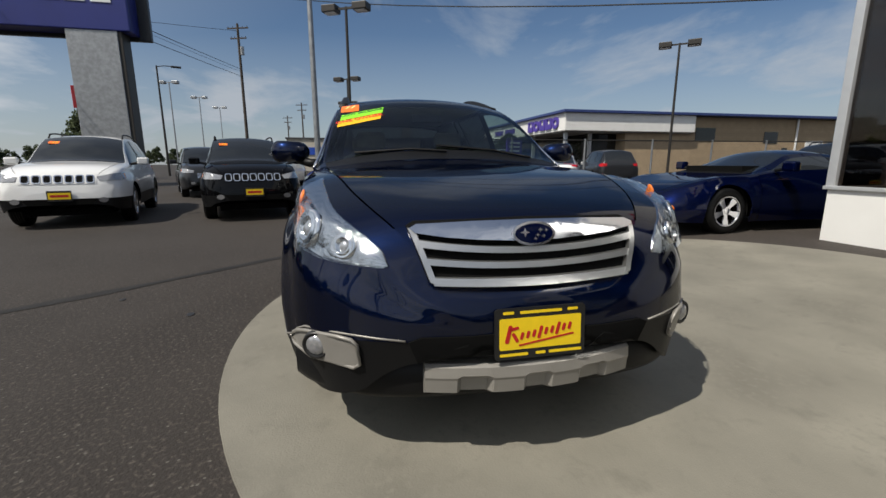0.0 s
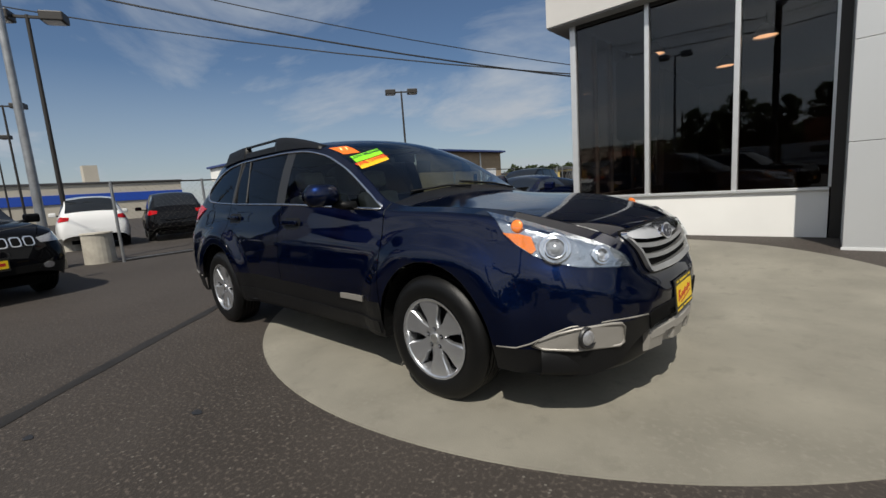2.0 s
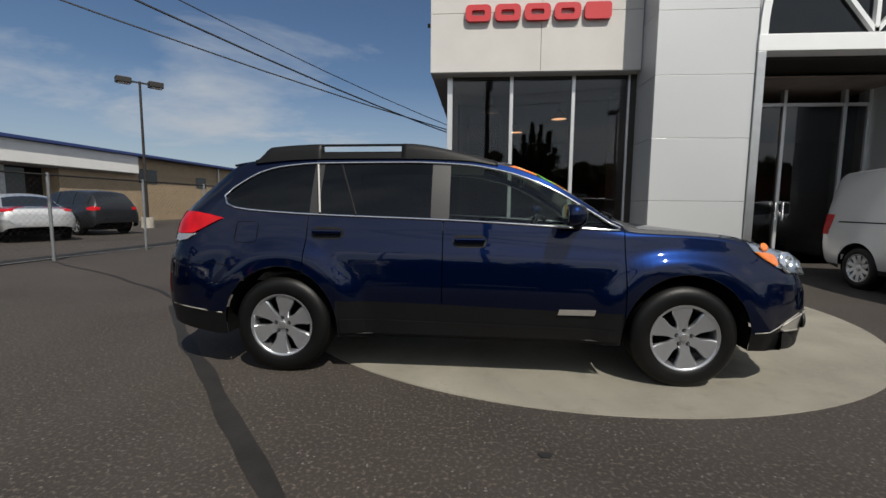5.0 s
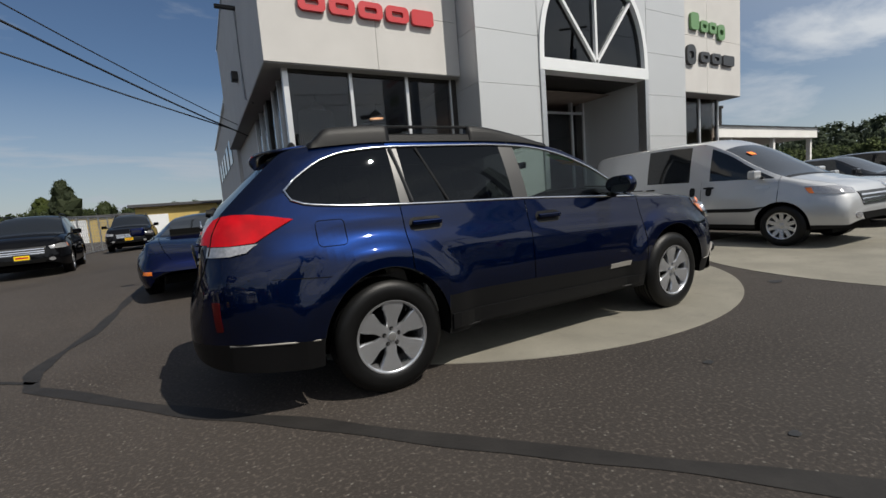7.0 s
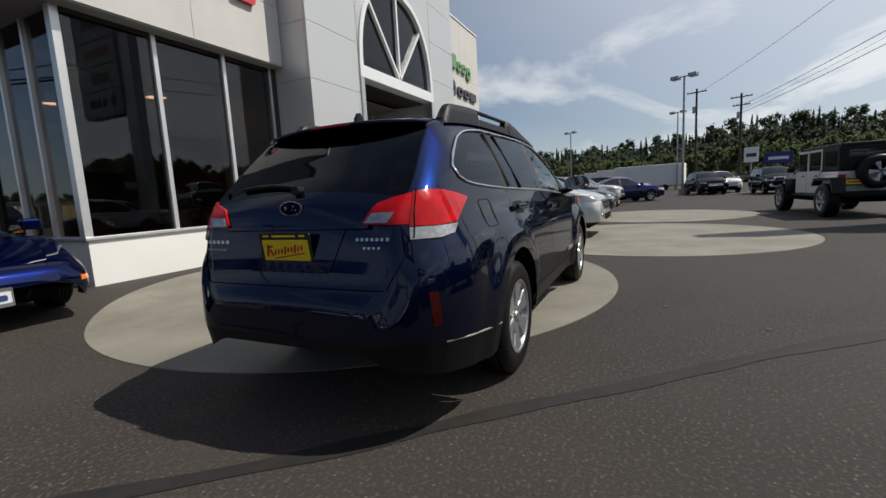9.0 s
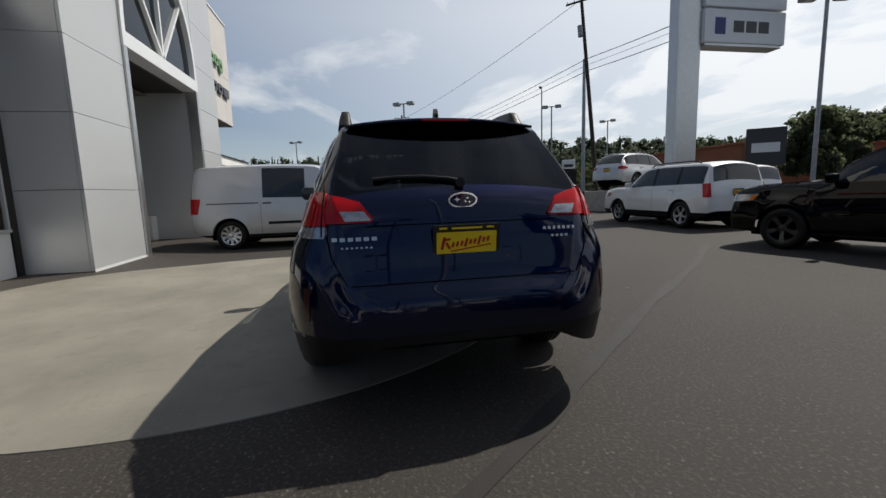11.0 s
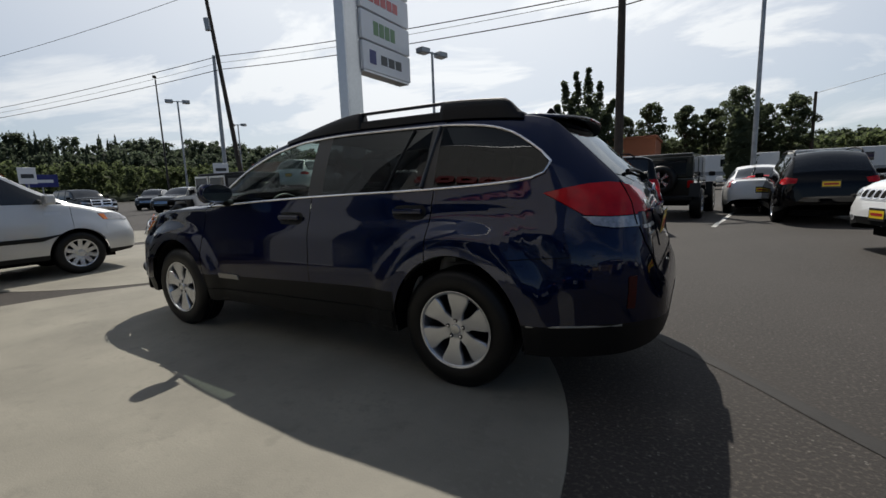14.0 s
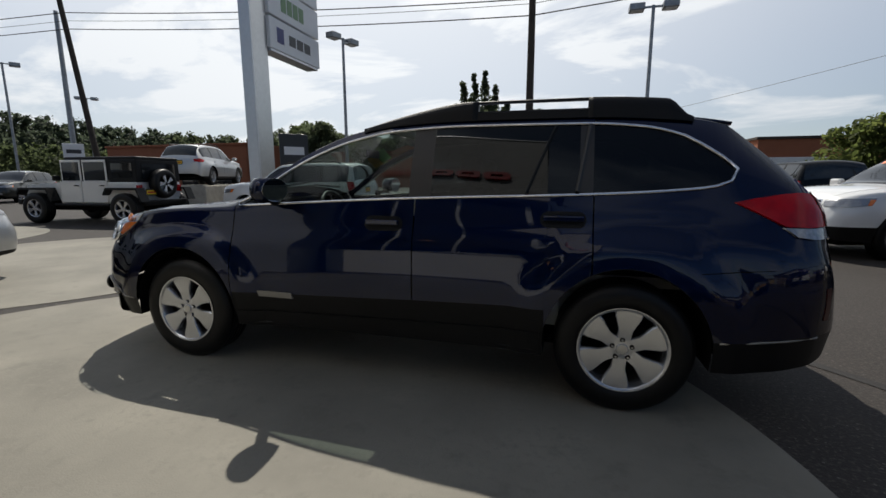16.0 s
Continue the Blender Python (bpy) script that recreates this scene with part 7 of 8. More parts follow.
# cars beyond the fence and far rows
for nm, lb, x, y, turn, rows, col in (
        ("white_wagon", "white estate car beyond the wire fence, tail on", -16.0, 0.6, 172, SUV, "white_car"),
        ("dark_wagon", "dark blue sport utility vehicle beyond the fence, tail on", -15.8, 3.0, 168, SUV, "black_car"),
        ("white_wagon", "white estate car beyond the fence with red tail lights", -15.6, 6.6, 160, SUV, "white_car"),
        ("silver_car", "silver grey sedan beyond the fence", -15.0, 9.2, 150, SEDAN, "silver"),
        ("dark_car", "dark car beyond the fence", -15.5, 11.8, 165, SUV, "grey_car"),
        ("grey_wagon", "grey car parked behind the white vehicle", -13.5, -5.4, 20, SUV, "grey_car"),
        ("white_wagon", "white vehicle parked in the row behind", -16.5, -3.4, 175, SUV, "white_car"),
        ("silver_car", "silver car at the edge of the far lot", -20.0, -6.6, 20, SUV, "silver"),
        ("dark_car", "dark car in the far row", 29.0, 0.6, 240, SUV, "black_car"),
        ("red_car", "red car in the far row", 33.0, 0.2, 240, SUV, "red_car"),
        ("black_car", "black coupe in the far row", 33.0, -5.5, 190, SUV, "black_car"),
        ("white_wagon", "white car in the far row", 36.0, -6.8, 190, SUV, "white_car"),
        ("pickup_truck", "dark pickup truck facing the lot", 29.5, -8.8, 182, BOX, "black_car"),
        ("dark_wagon", "dark green estate car across the road", 27.5, -13.6, 120, SUV, "dgreen_car"),
        ("grey_wagon", "grey car in the far row", 36.0, -16.0, 140, SUV, "grey_car"),
        ("silver_car", "silver car in the far row", 22.0, 1.8, 262, SUV, "silver"),
        ("dark_car", "dark car in the far row", 19.0, 2.4, 265, SUV, "grey_car")):
    far_car, FS = vehicle(nm, lb, on(x, y, turn), rows, M[col], clad=0.34, rails=False, plate=False, **({} if rows is SUV else dict(base=2.75, r=0.33, win=(-1.35, 0.98), panes=((-1.3, -0.45), (-0.35, 0.95)), hood=(1.15, 2.26), screen=(0.12, 1.05), rear=(-1.72, -0.98), doors=((-1.2, -0.4), (-0.4, 1.0)), lamp_z=0.7) if rows is SEDAN else dict(base=2.63, tail="tall", rear=(-2.145, -2.06), screen=(0.18, 0.95), hood=(1.05, 2.1), win=(-2.0, 0.88), panes=((-1.95, -1.2), (-1.1, -0.3), (-0.2, 0.86)))))
    if nm == "pickup_truck":
        g = part("grille_frame", FS.decal([(3, y_, z_) for y_, z_ in rounded(1.06, 0.36, 0.06, 3, 0, 0.84)], (-1, 0, 0), 0.03, 0.04, 3), M["chrome"], far_car, "big chrome cross-bar grille")
        for y_, z_ in ((-0.26, 0.92), (0.26, 0.92), (-0.26, 0.76), (0.26, 0.76)):
            part("grille_opening", FS.decal([(3, p, q) for p, q in rounded(0.42, 0.11, 0.02, 2, y_, z_)], (-1, 0, 0), 0.036, 0.01, 2), M["dark"], g)
        part("chrome_bumper", FS.decal([(3, p, q) for p, q in rounded(1.5, 0.16, 0.05, 3, 0, 0.54)], (-1, 0, 0), 0.05, 0.05, 3), M["chrome"], far_car)

# ---- lamps, poles, signs ----
def lot_lamp(x, y, h, turn, heads=2, mat="steel", label="tall galvanised lot lamp with two box heads", r=0.09, name="lot_lamp"):
    z = ground_z(x, y)
    p = thing(name, label, "lamp post", pose(x, y, z, 0, 0, turn), group="lot lamps")
    part("base", rod((0, 0, -0.02), (0, 0, 0.5), 0.27, seg=20), M["barrier"], p)
    part("pole", rod((0, 0, 0.4), (0, 0, h), r, r * 0.72), M[mat], p)
    for k in range(heads):
        s = 1 if k == 0 else -1
        part("arm", box((min(0, s * 0.5), -0.035, h - 0.09), (max(0, s * 0.5), 0.035, h - 0.02)), M[mat], p)
        hd = part("lamp_head", box((min(s * 0.34, s * 0.92), -0.24, h - 0.18), (max(s * 0.34, s * 0.92), 0.24, h + 0.08), 0.03), M[mat], p)
        part("lamp_glass", box((min(s * 0.42, s * 0.84), -0.18, h - 0.20), (max(s * 0.42, s * 0.84), 0.18, h - 0.178)), M["sign_white"], hd)
    return p


lot_lamp(9.6, -17.3, 8.0, 75)
lot_lamp(-4.35, -17.2, 8.1, 0)
lot_lamp(33.6, -4.1, 8.7, 60)
lot_lamp(56.0, -5.0, 9.2, 60)
lot_lamp(36.3, -19.0, 9.1, 60)
lot_lamp(44.0, -30.0, 9.0, 40)
lot_lamp(60.0, 8.0, 8.5, 60)
lot_lamp(-14.4, -0.25, 6.85, 62, 2, "bronze", "dark bronze lot lamp with two flat heads", 0.07)
lot_lamp(-15.8, 15.7, 6.8, 50, 2, "bronze", "dark bronze lot lamp with two flat heads", 0.07)
lot_lamp(-27.9, -0.1, 6.7, 62, 2, "bronze", "dark bronze lot lamp with two flat heads", 0.06)
lot_lamp(-39.9, 0.08, 6.7, 62, 2, "bronze", "dark bronze lot lamp with two flat heads", 0.06)
for x, y, h in ((-46.3, -17.1, 9.0), (-56.7, -17.4, 9.0), (-66.7, -17.6, 9.0)):
    lot_lamp(x, y, h, 80, 2, "steel", "slim grey lamp post across the road", 0.07)


def street_lamp(x, y, h, turn, mat="bronze"):
    p = thing("street_lamp", "slender street lamp with one cobra head", "lamp post", pose(x, y, 0, 0, 0, turn))
    part("pole", rod((0, 0, 0), (0, 0, h), 0.10, 0.06), M[mat], p)
    part("arm", tube([(0, 0, h - 0.1), (0.5, 0, h + 0.02), (1.2, 0, h + 0.04)], 0.035, 6), M[mat], p)
    part("lamp_head", box((1.0, -0.16, h - 0.06), (1.75, 0.16, h + 0.08), 0.05), M[mat], p)


street_lamp(44.5, -21.7, 12.5, 150)
street_lamp(-37.9, -15.1, 8.9, 110)


def utility_pole(x, y, h, turn, mat="timber", lean=0.0, label="tall weathered timber utility pole with cross arms", arms=2):
    p = thing("utility_pole", label, "utility pole", pose(x, y, 0, 0, lean, turn))
    part("pole", rod((0, 0, -0.3), (0, 0, h), 0.20, 0.13), M[mat], p)
    for z, w in ((h - 0.5, 1.3), (h - 1.6, 1.0))[:arms]:
        arm = part("cross_arm", box((-w, -0.06, z - 0.07), (w, 0.06, z + 0.07), 0.01), M[mat], p)
        for s in (-0.9, -0.45, 0.45, 0.9):
            part("insulator", rod((s * w, 0, z + 0.06), (s * w, 0, z + 0.24), 0.035, 0.025, 8), M["bronze"], arm)
    if arms:
        part("transformer", rod((0.28, 0.1, h - 3.4), (0.28, 0.1, h - 2.5), 0.22, seg=16), M["steel"], p)


utility_pole(30.5, -20.6, 17.4, 52, lean=5.2, arms=1)
utility_pole(33.0, -20.6, 12.6, 40, "steel", 0, "slim grey service pole beside the timber one", 0)
utility_pole(0.55, -18.2, 13.0, 40, "timber", 0, "dark timber pole at the edge of the lot", 1)
utility_pole(-54.5, -11.9, 17.0, 70)
utility_pole(-118.0, -14.1, 13.0, 70)
utility_pole(-99.0, -8.9, 14.0, 70)
utility_pole(69.7, -13.5, 12.6, 70)
utility_pole(70.6, -8.2, 14.1, 70, arms=1)


def cable(points, r=0.022, sag=0.0):
    dense = []
    for a, b in zip(points, points[1:]):
        a, b = Vector(a), Vector(b)
        for k in range(14):
            u = k / 14
            dense.append(a.lerp(b, u) - Vector((0, 0, 4 * sag * u * (1 - u))))
    dense.append(Vector(points[-1]))
    solid("overhead_cable", tube(dense, r, 5), M["wire"], "thin black overhead cable", "cable")


cable([(-0.91, 12.2, 3.87), (-36.5, -16.75, 15.8)], 0.02, 1.46)
cable([(-0.76, 11.3, 3.58), (-14.9, -9.7, 8.4)], 0.02, 0.72)
cable([(-0.78, 11.8, 3.9), (-15.2, -9.9, 9.3)], 0.012, 0.8)
for z0, z1, z2, r in ((11.9, 9.2, 8.0, 0.028), (10.9, 8.5, 7.2, 0.028), (11.4, 9.0, 7.7, 0.014)):
    cable([(69.7, -13.5, z0 - 1.0), (30.6, -19.5, z0), (0.55, -18.2, z1), (-54.5, -11.9, z2 + 4)], r, 0.25)
cable([(70.6, -8.2, 13.4), (30.9, -19.2, 16.8)], 0.02, 0.6)
utility_pole(-13.0, -57.5, 9.5, 0, "timber", 0, "slim timber service pole among the pines", 0)
cable([(-13.0, -57.5, 9.35), (-54.5, -11.9, 16.2)], 0.022, 0.5)

# brand pylon at the street
py = thing("pylon_sign", "tall silver pylon with three white brand boxes", "sign", pose(10.75, -12.7, 0, 0, 0, 0))
part("column", box((-0.18, -0.05, 0), (0.18, 0.90, 14.0), 0.02), M["satin"], py, "polished silver column")
part("column_edge", box((-0.24, 0.90, 0), (0.24, 1.02, 14.0), 0.02), M["mullion"], py)
for k, (z0, z1) in enumerate(((6.42, 7.64), (7.72, 8.94), (9.02, 10.24), (10.32, 12.1))):
    bx = part("sign_box", box((-0.32, -3.75, z0), (0.32, -0.06, z1), 0.03), M["sign_white"], py, "white back-lit sign box")
    zc = (z0 + z1) / 2
    for f in (-1, 1):
        x = f * 0.325
        for y, w, h, mt in (((-0.75, 0.55, 0.6, "sign_blue"), (-2.15, 1.7, 0.42, "sign_dark")), ((-1.7, 1.7, 0.6, "sign_green"),), ((-1.7, 2.3, 0.45, "sign_red"),), ((-1.7, 2.2, 0.7, "sign_blue"),))[k]:
            n = 1 if w < 0.7 else (4 if k == 1 else 3 if k == 0 else 5)
            for q in range(n):
                yy = y - w / 2 + (q + 0.5) * w / n
                part("letter_block", box((x - 0.006, yy - w / n * 0.42, zc - h / 2), (x + 0.006, yy + w / n * 0.42, zc + h / 2), 0.004), M[mt], bx)
part("bottom_tray", box((-0.30, -3.6, 6.30), (0.30, -0.1, 6.415), 0.02), M["mullion"], py)
part("footing", box((-0.6, -0.4, 0), (0.6, 1.3, 0.25), 0.03), M["barrier"], py)

# neighbour's pylon
vp = thing("pylon_sign", "broad grey pylon with a deep blue sign box", "sign", pose(-20.0, -11.1, 0, 0, 0, 0))
part("column", box((-0.45, -1.0, 0), (0.45, 1.0, 6.9), 0.03), M["steel"], vp, "broad dull grey column")
# dark bronze slab paints the shade on the column's sunless side
part("column_shade_side", box((-0.40, 1.0, 0), (0.40, 1.16, 6.9), 0.02), M["bronze"], vp)
vb = part("sign_box", box((-0.5, -5.2, 6.8), (0.5, 1.55, 9.9), 0.05), M["sign_blue"], vp, "deep blue sign box")
part("sign_back", box((-0.75, -5.2, 6.65), (-0.5, 2.0, 9.7), 0.03), M["sign_dark"], vb)
for q in range(5):
    part("letter_block", box((0.49, -3.75 + 0.98 * q, 7.92), (0.53, -2.97 + 0.98 * q, 8.72), 0.01), M["sign_white"], vb)

# flag pole on its concrete barrel, second barrel and lamp foot by the fence
fp = thing("flag_pole", "white flag pole rising from a concrete barrel", "pole", pose(-9.35, -1.3, 0))
part("barrel", rod((0, 0, 0), (0, 0, 0.62), 0.28, 0.27, 24), M["barrier"], fp)
part("pole", rod((0, 0, 0.6), (0, 0, 9.5), 0.085, 0.05, 16), M["steel"], fp)
bl = thing("concrete_barrel", "round concrete bollard barrel beside the fence", "bollard", pose(-9.3, -0.45, 0))
part("barrel", rod((0, 0, 0), (0, 0, 0.66), 0.30, 0.29, 24), M["barrier"], bl)
part("cap", rod((0, 0, 0.66), (0, 0, 0.69), 0.31, 0.30, 24), M["barrier"], bl)

# wire fence along the lot
fence = thing("wire_fence", "chain-link fence on grey steel posts along the lot", "fence")
ys = [-0.15, 1.7, 4.25, 6.55, 8.8, 10.9, 12.9, 15.0, 17.2, 19.4, 21.6]
fx = lambda y: -8.7 + 0.055 * max(0, y - 2)
for y in ys:
    part("post", rod((fx(y), y, 0), (fx(y), y, 1.78), 0.03, seg=10), M["steel"], fence)
part("top_rail", tube([(fx(y), y, 1.74) for y in ys], 0.02, 6), M["bronze"], fence)
part("bottom_wire", tube([(fx(y), y, 0.06) for y in ys], 0.006, 4), M["steel"], fence)
bm = bmesh.new()
L = ys[-1] - ys[0]
for k in range(int(L / 0.12) + 14):
    for s in (1, -1):
        a = ys[0] + 0.12 * k - (0 if s == 1 else 0)
        b = a + s * 1.68
        y0, y1 = max(min(a, ys[-1]), ys[0]), max(min(b, ys[-1]), ys[0])
        if abs(y1 - y0) < 0.02 or a > ys[-1] + 1.68:
            continue
        z0, z1 = 0.06 + abs(y0 - a), 0.06 + abs(y1 - a)
        add_rod(bm, (fx(y0), y0, z0), (fx(y1), y1, z1), 0.0013, seg=3)
mesh_part = part("mesh_wire", bm, M["bronze"], fence)
tagged(mesh_part, kind="stuff")
solid("fence_strip", box((-9.4, -0.3, -0.02), (-8.85, 22, 0.02)), M["tar"], "dark gravel strip under the fence", "ground", "structure")

# ---- neighbouring buildings ----
def plain_building(name, label, a, c, wall, roof="roof_dark", openings=(), lip=0.15):
    b = thing(name, label, "building")
    part("wall", box(a, c), M[wall], b)
    part("roof", box((a[0] - lip, a[1] - lip, c[2]), (c[0] + lip, c[1] + lip, c[2] + 0.22), 0.02), M[roof], b)
    for p, q, mt in openings:
        part("window" if mt == "far_glass" else "door", box(p, q, 0.0), M[mt], b)
    return b


vbld = thing("brick_dealership", "tan brick dealership with a white fascia canopy", "building")
part("brick_wall", box((-40, 17.6, 0), (-22.2, 35.2, 4.1)), M["brick"], vbld, "tan brick wall")
part("roof_edge", box((-40.2, 17.4, 4.1), (-22.0, 35.4, 4.35), 0.02), M["roof_dark"], vbld)
part("canopy", box((-38.0, 13.0, 3.05), (-21.8, 22.6, 4.15), 0.03), M["white_wall"], vbld, "white fascia canopy")
part("canopy_roof", box((-38.2, 12.8, 4.15), (-21.6, 35.3, 4.32), 0.02), M["navy"], vbld)
part("canopy_soffit", box((-37.8, 13.2, 2.98), (-22.0, 22.5, 3.05)), M["soffit"], vbld)
part("shop_front", box((-36, 15.6, 0.1), (-23.2, 15.7, 3.0)), M["far_glass"], vbld, "dark showroom glass")
part("shop_side", box((-23.3, 15.6, 0.1), (-23.2, 19.8, 3.0)), M["far_glass"], vbld)
for x, y in ((-22.6, 13.5), (-27.5, 13.5), (-23.2, 15.6), (-23.2, 18.0)):
    part("column", box((x - 0.1, y - 0.1, 0), (x + 0.1, y + 0.1, 3.0)), M["mullion"], vbld)
for k, hole in enumerate((False, True, False, False, True)):
    out = rounded(0.84, 0.72, 0.33 if hole else 0.05, 5, -26.85 + 0.96 * k, 3.60)
    inner = rounded(0.40, 0.32, 0.15 if hole else 0.03, 5, -26.85 + 0.96 * k, 3.60 if hole else 3.75)
    bm = bmesh.new()
    rows_ = [[bm.verts.new((px_, y_, pz_)) for px_, pz_ in ring_] for ring_, y_ in ((out, 13.0), (out, 12.90), (inner, 12.90), (inner, 13.0))]
    for p_, q_ in zip(rows_, rows_[1:]):
        for i in range(len(p_)):
            bm.faces.new((p_[i], p_[(i + 1) % len(p_)], q_[(i + 1) % len(p_)], q_[i]))
    part("letter_block", bm, M["violet"], vbld)
for k in range(2):
    part("letter_block", box((-34.6 + 2.6 * k, 12.93, 3.38), (-32.6 + 2.6 * k, 13.0, 3.78), 0.02), M["violet"], vbld)
for y, w, z0, z1 in ((23.0, 1.6, 2.5, 3.4), (28.8, 1.2, 2.4, 3.2), (30.5, 0.5, 0, 2.1)):
    part("window", box((-22.22, y, z0), (-22.16, y + w, z1)), M["far_glass"], vbld)
part("garage_door", box((-22.24, 32.6, 0), (-22.14, 34.2, 2.6)), M["sign_white"], vbld)
part("downpipe", rod((-22.1, 31.6, 0), (-22.1, 31.6, 4.3), 0.07), M["white_metal"], vbld)
for k in range(34):
    part("brick_course", box((-22.205, 22.7, 0.12 * k), (-22.19, 35.2, 0.12 * k + 0.105)), M["brick"], vbld)
sgn = thing("violet_notice", "small violet notice board on a post behind the fence", "sign", pose(-13.5, 6.3, 0, 0, 0, 25))
part("board", box((-0.03, -0.45, 1.35), (0.03, 0.45, 2.05), 0.01), M["violet"], sgn)
part("post", rod((0, 0, 0), (0, 0, 1.4), 0.03), M["steel"], sgn)
for z in (1.88, 1.72, 1.56):
    part("writing_bar", box((0.028, -0.3, z - 0.04), (0.034, 0.3, z + 0.03)), M["sign_white"], sgn)

bb = plain_building("beige_warehouse", "long beige warehouse with a blue stripe", (-75, -8, 0), (-60, 17.5, 4.3), "beige_wall")
part("stripe", box((-60.02, -8, 2.2), (-59.9, 17.5, 3.2)), M["blue_stripe"], bb, "royal blue stripe")
part("chimney", box((-64, 8.2, 4.4), (-62.5, 9.6, 6.6)), M["beige_wall"], bb)
# openings are near-black boxes on the wall, painting the shade inside the bays
yb = plain_building("yellow_shed", "long low yellow shed with dark openings", (-38, 44, 0), (-7.2, 56, 2.1), "yellow_wall", openings=[((-20 + 3.2 * k, 43.9, 0), (-18.4 + 3.2 * k, 44.05, 1.9), "dark") for k in range(2)])
part("pale_end", box((-15.0, 43.86, 0), (-11.0, 43.98, 1.95)), M["sign_white"], yb)
ys_ = plain_building("yellow_shed", "taller yellow shed with a brown eave behind the showroom", (-6.7, 37.0, 0), (-1.1, 42, 2.5), "yellow_wall", "roof_dark", lip=0.4)
part("door", box((-6.2, 36.93, 0), (-4.6, 37.03, 1.9)), M["sign_white"], ys_, "pale sliding door")
yf = thing("yard_fence", "dull chain-link yard fence on grey posts before the sheds", "fence")
line = [Vector((-7.35 + 0.12 * k, 18.0 + 1.55 * k, 0)) for k in range(8)]
for p in line:
    part("post", rod(p, p + Vector((0, 0, 1.75)), 0.035, seg=8), M["steel"], yf)
for z in (0.06, 1.72):
    part("rail", tube([p + Vector((0, 0, z)) for p in line], 0.02, 6), M["steel"], yf)
wire = bmesh.new()
for k in range(44):
    a, b = line[0].lerp(line[-1], k / 44), line[0].lerp(line[-1], min((k + 5) / 44, 1))
    add_rod(wire, a + Vector((0, 0, 0.06)), b + Vector((0, 0, 1.72)), 0.008, 0.008, 4)
    add_rod(wire, a + Vector((0, 0, 1.72)), b + Vector((0, 0, 0.06)), 0.008, 0.008, 4)
tagged(part("mesh_wire", wire, M["steel"], yf), kind="stuff")
ls = thing("low_store", "low pale store with a pitched dark roof behind the showroom", "building")
part("wall", box((14.6, 9.0, 0), (24.2, 22, 2.95)), M["beige_wall"], ls)
part("fascia", box((14.6, 7.1, 2.85), (26.0, 22.2, 3.36), 0.02), M["white_wall"], ls, "white fascia band under the eaves")
slope = prism([(0, 0), (15.3, 0), (7.6, 1.5)], 11.7, Matrix.Translation((26.15, 7.0, 3.36)) @ pose(0, 0, 0, 90, 0, 90) @ pose(0, 0, -11.7))
part("roof", slope, M["roof_dark"], ls, "shallow dark pitched roof")
part("vent_pipe", rod((21.6, 9.6, 3.6), (21.6, 9.6, 4.75), 0.13), M["bronze"], ls)
part("pipe_cap", rod((21.6, 9.6, 4.72), (21.6, 9.6, 4.84), 0.2), M["bronze"], ls)
for x in (25.7, 21.9, 18.2):
    part("canopy_post", box((x - 0.09, 7.25, 0), (x + 0.09, 7.43, 2.85)), M["white_wall"], ls)
for k in range(3):
    part("door" if k == 1 else "window", box((16.0 + 2.9 * k, 8.94, 0.1), (18.0 + 2.9 * k, 9.02, 2.4)), M["far_glass"], ls)
plain_building("rust_red_store", "rust red flat-roofed store across the street", (18, -66, 0), (44, -52, 4.6), "red_wall", "red_wall")
plain_building("rust_red_store", "long rust red flat-roofed store beyond the street", (31, -46, 0), (50, -36, 4.7), "red_wall", "red_wall", openings=[((33 + 4 * k, -36.02, 0.3), (35.6 + 4 * k, -35.94, 2.6), "far_glass") for k in range(4)])
plain_building("rust_red_store", "rust red flat-roofed store behind the trees", (1, -52, 0), (9.5, -44, 5.0), "red_wall", "red_wall")
plain_building("brown_store", "low brown store with a flat dark fascia", (-34, -50, 0), (-17, -40, 4.4), "red_wall", "timber")
for k in range(5):
    x = -20 + 7.6 * k
    t = thing("white_trailer", "long white trailer parked beyond the lot", "trailer", pose(x, -41 - 0.6 * k, 0, 0, 0, 2))
    part("body", box((-3.4, -1.2, 0.6), (3.4, 1.2, 2.9), 0.05), M["white_wall"], t)
    part("stripe", box((-3.3, 1.195, 1.2), (3.3, 1.21, 1.5)), M["steel"], t)
    part("window", box((-1.2, 1.195, 1.9), (0.6, 1.212, 2.5)), M["far_glass"], t)
    for q in (-2.0, 2.0):
        part("wheel", rod((q, 1.0, 0.36), (q, 1.22, 0.36), 0.36, seg=18), M["rubber"], t)
for k in range(4):
    x = 58 + 9 * k
    t = thing("white_trailer", "long white trailer parked beyond the lot", "trailer", pose(x, -2 + 3.0 * k, 0, 0, 0, 80))
    part("body", box((-4, -1.2, 0.6), (4, 1.2, 3.2), 0.05), M["white_wall"], t)
    for q in (-2.0, 2.0):
        part("wheel", rod((q, 1.0, 0.36), (q, 1.22, 0.36), 0.36, seg=18), M["rubber"], t)
st = thing("display_stand", "low concrete stand that lifts the silver vehicle", "stand", pose(14.2, -12.8, 0, 0, 0, -70))
part("slab", box((-2.5, -1.05, 0), (2.5, 1.05, 0.94), 0.03), M["barrier"], st)
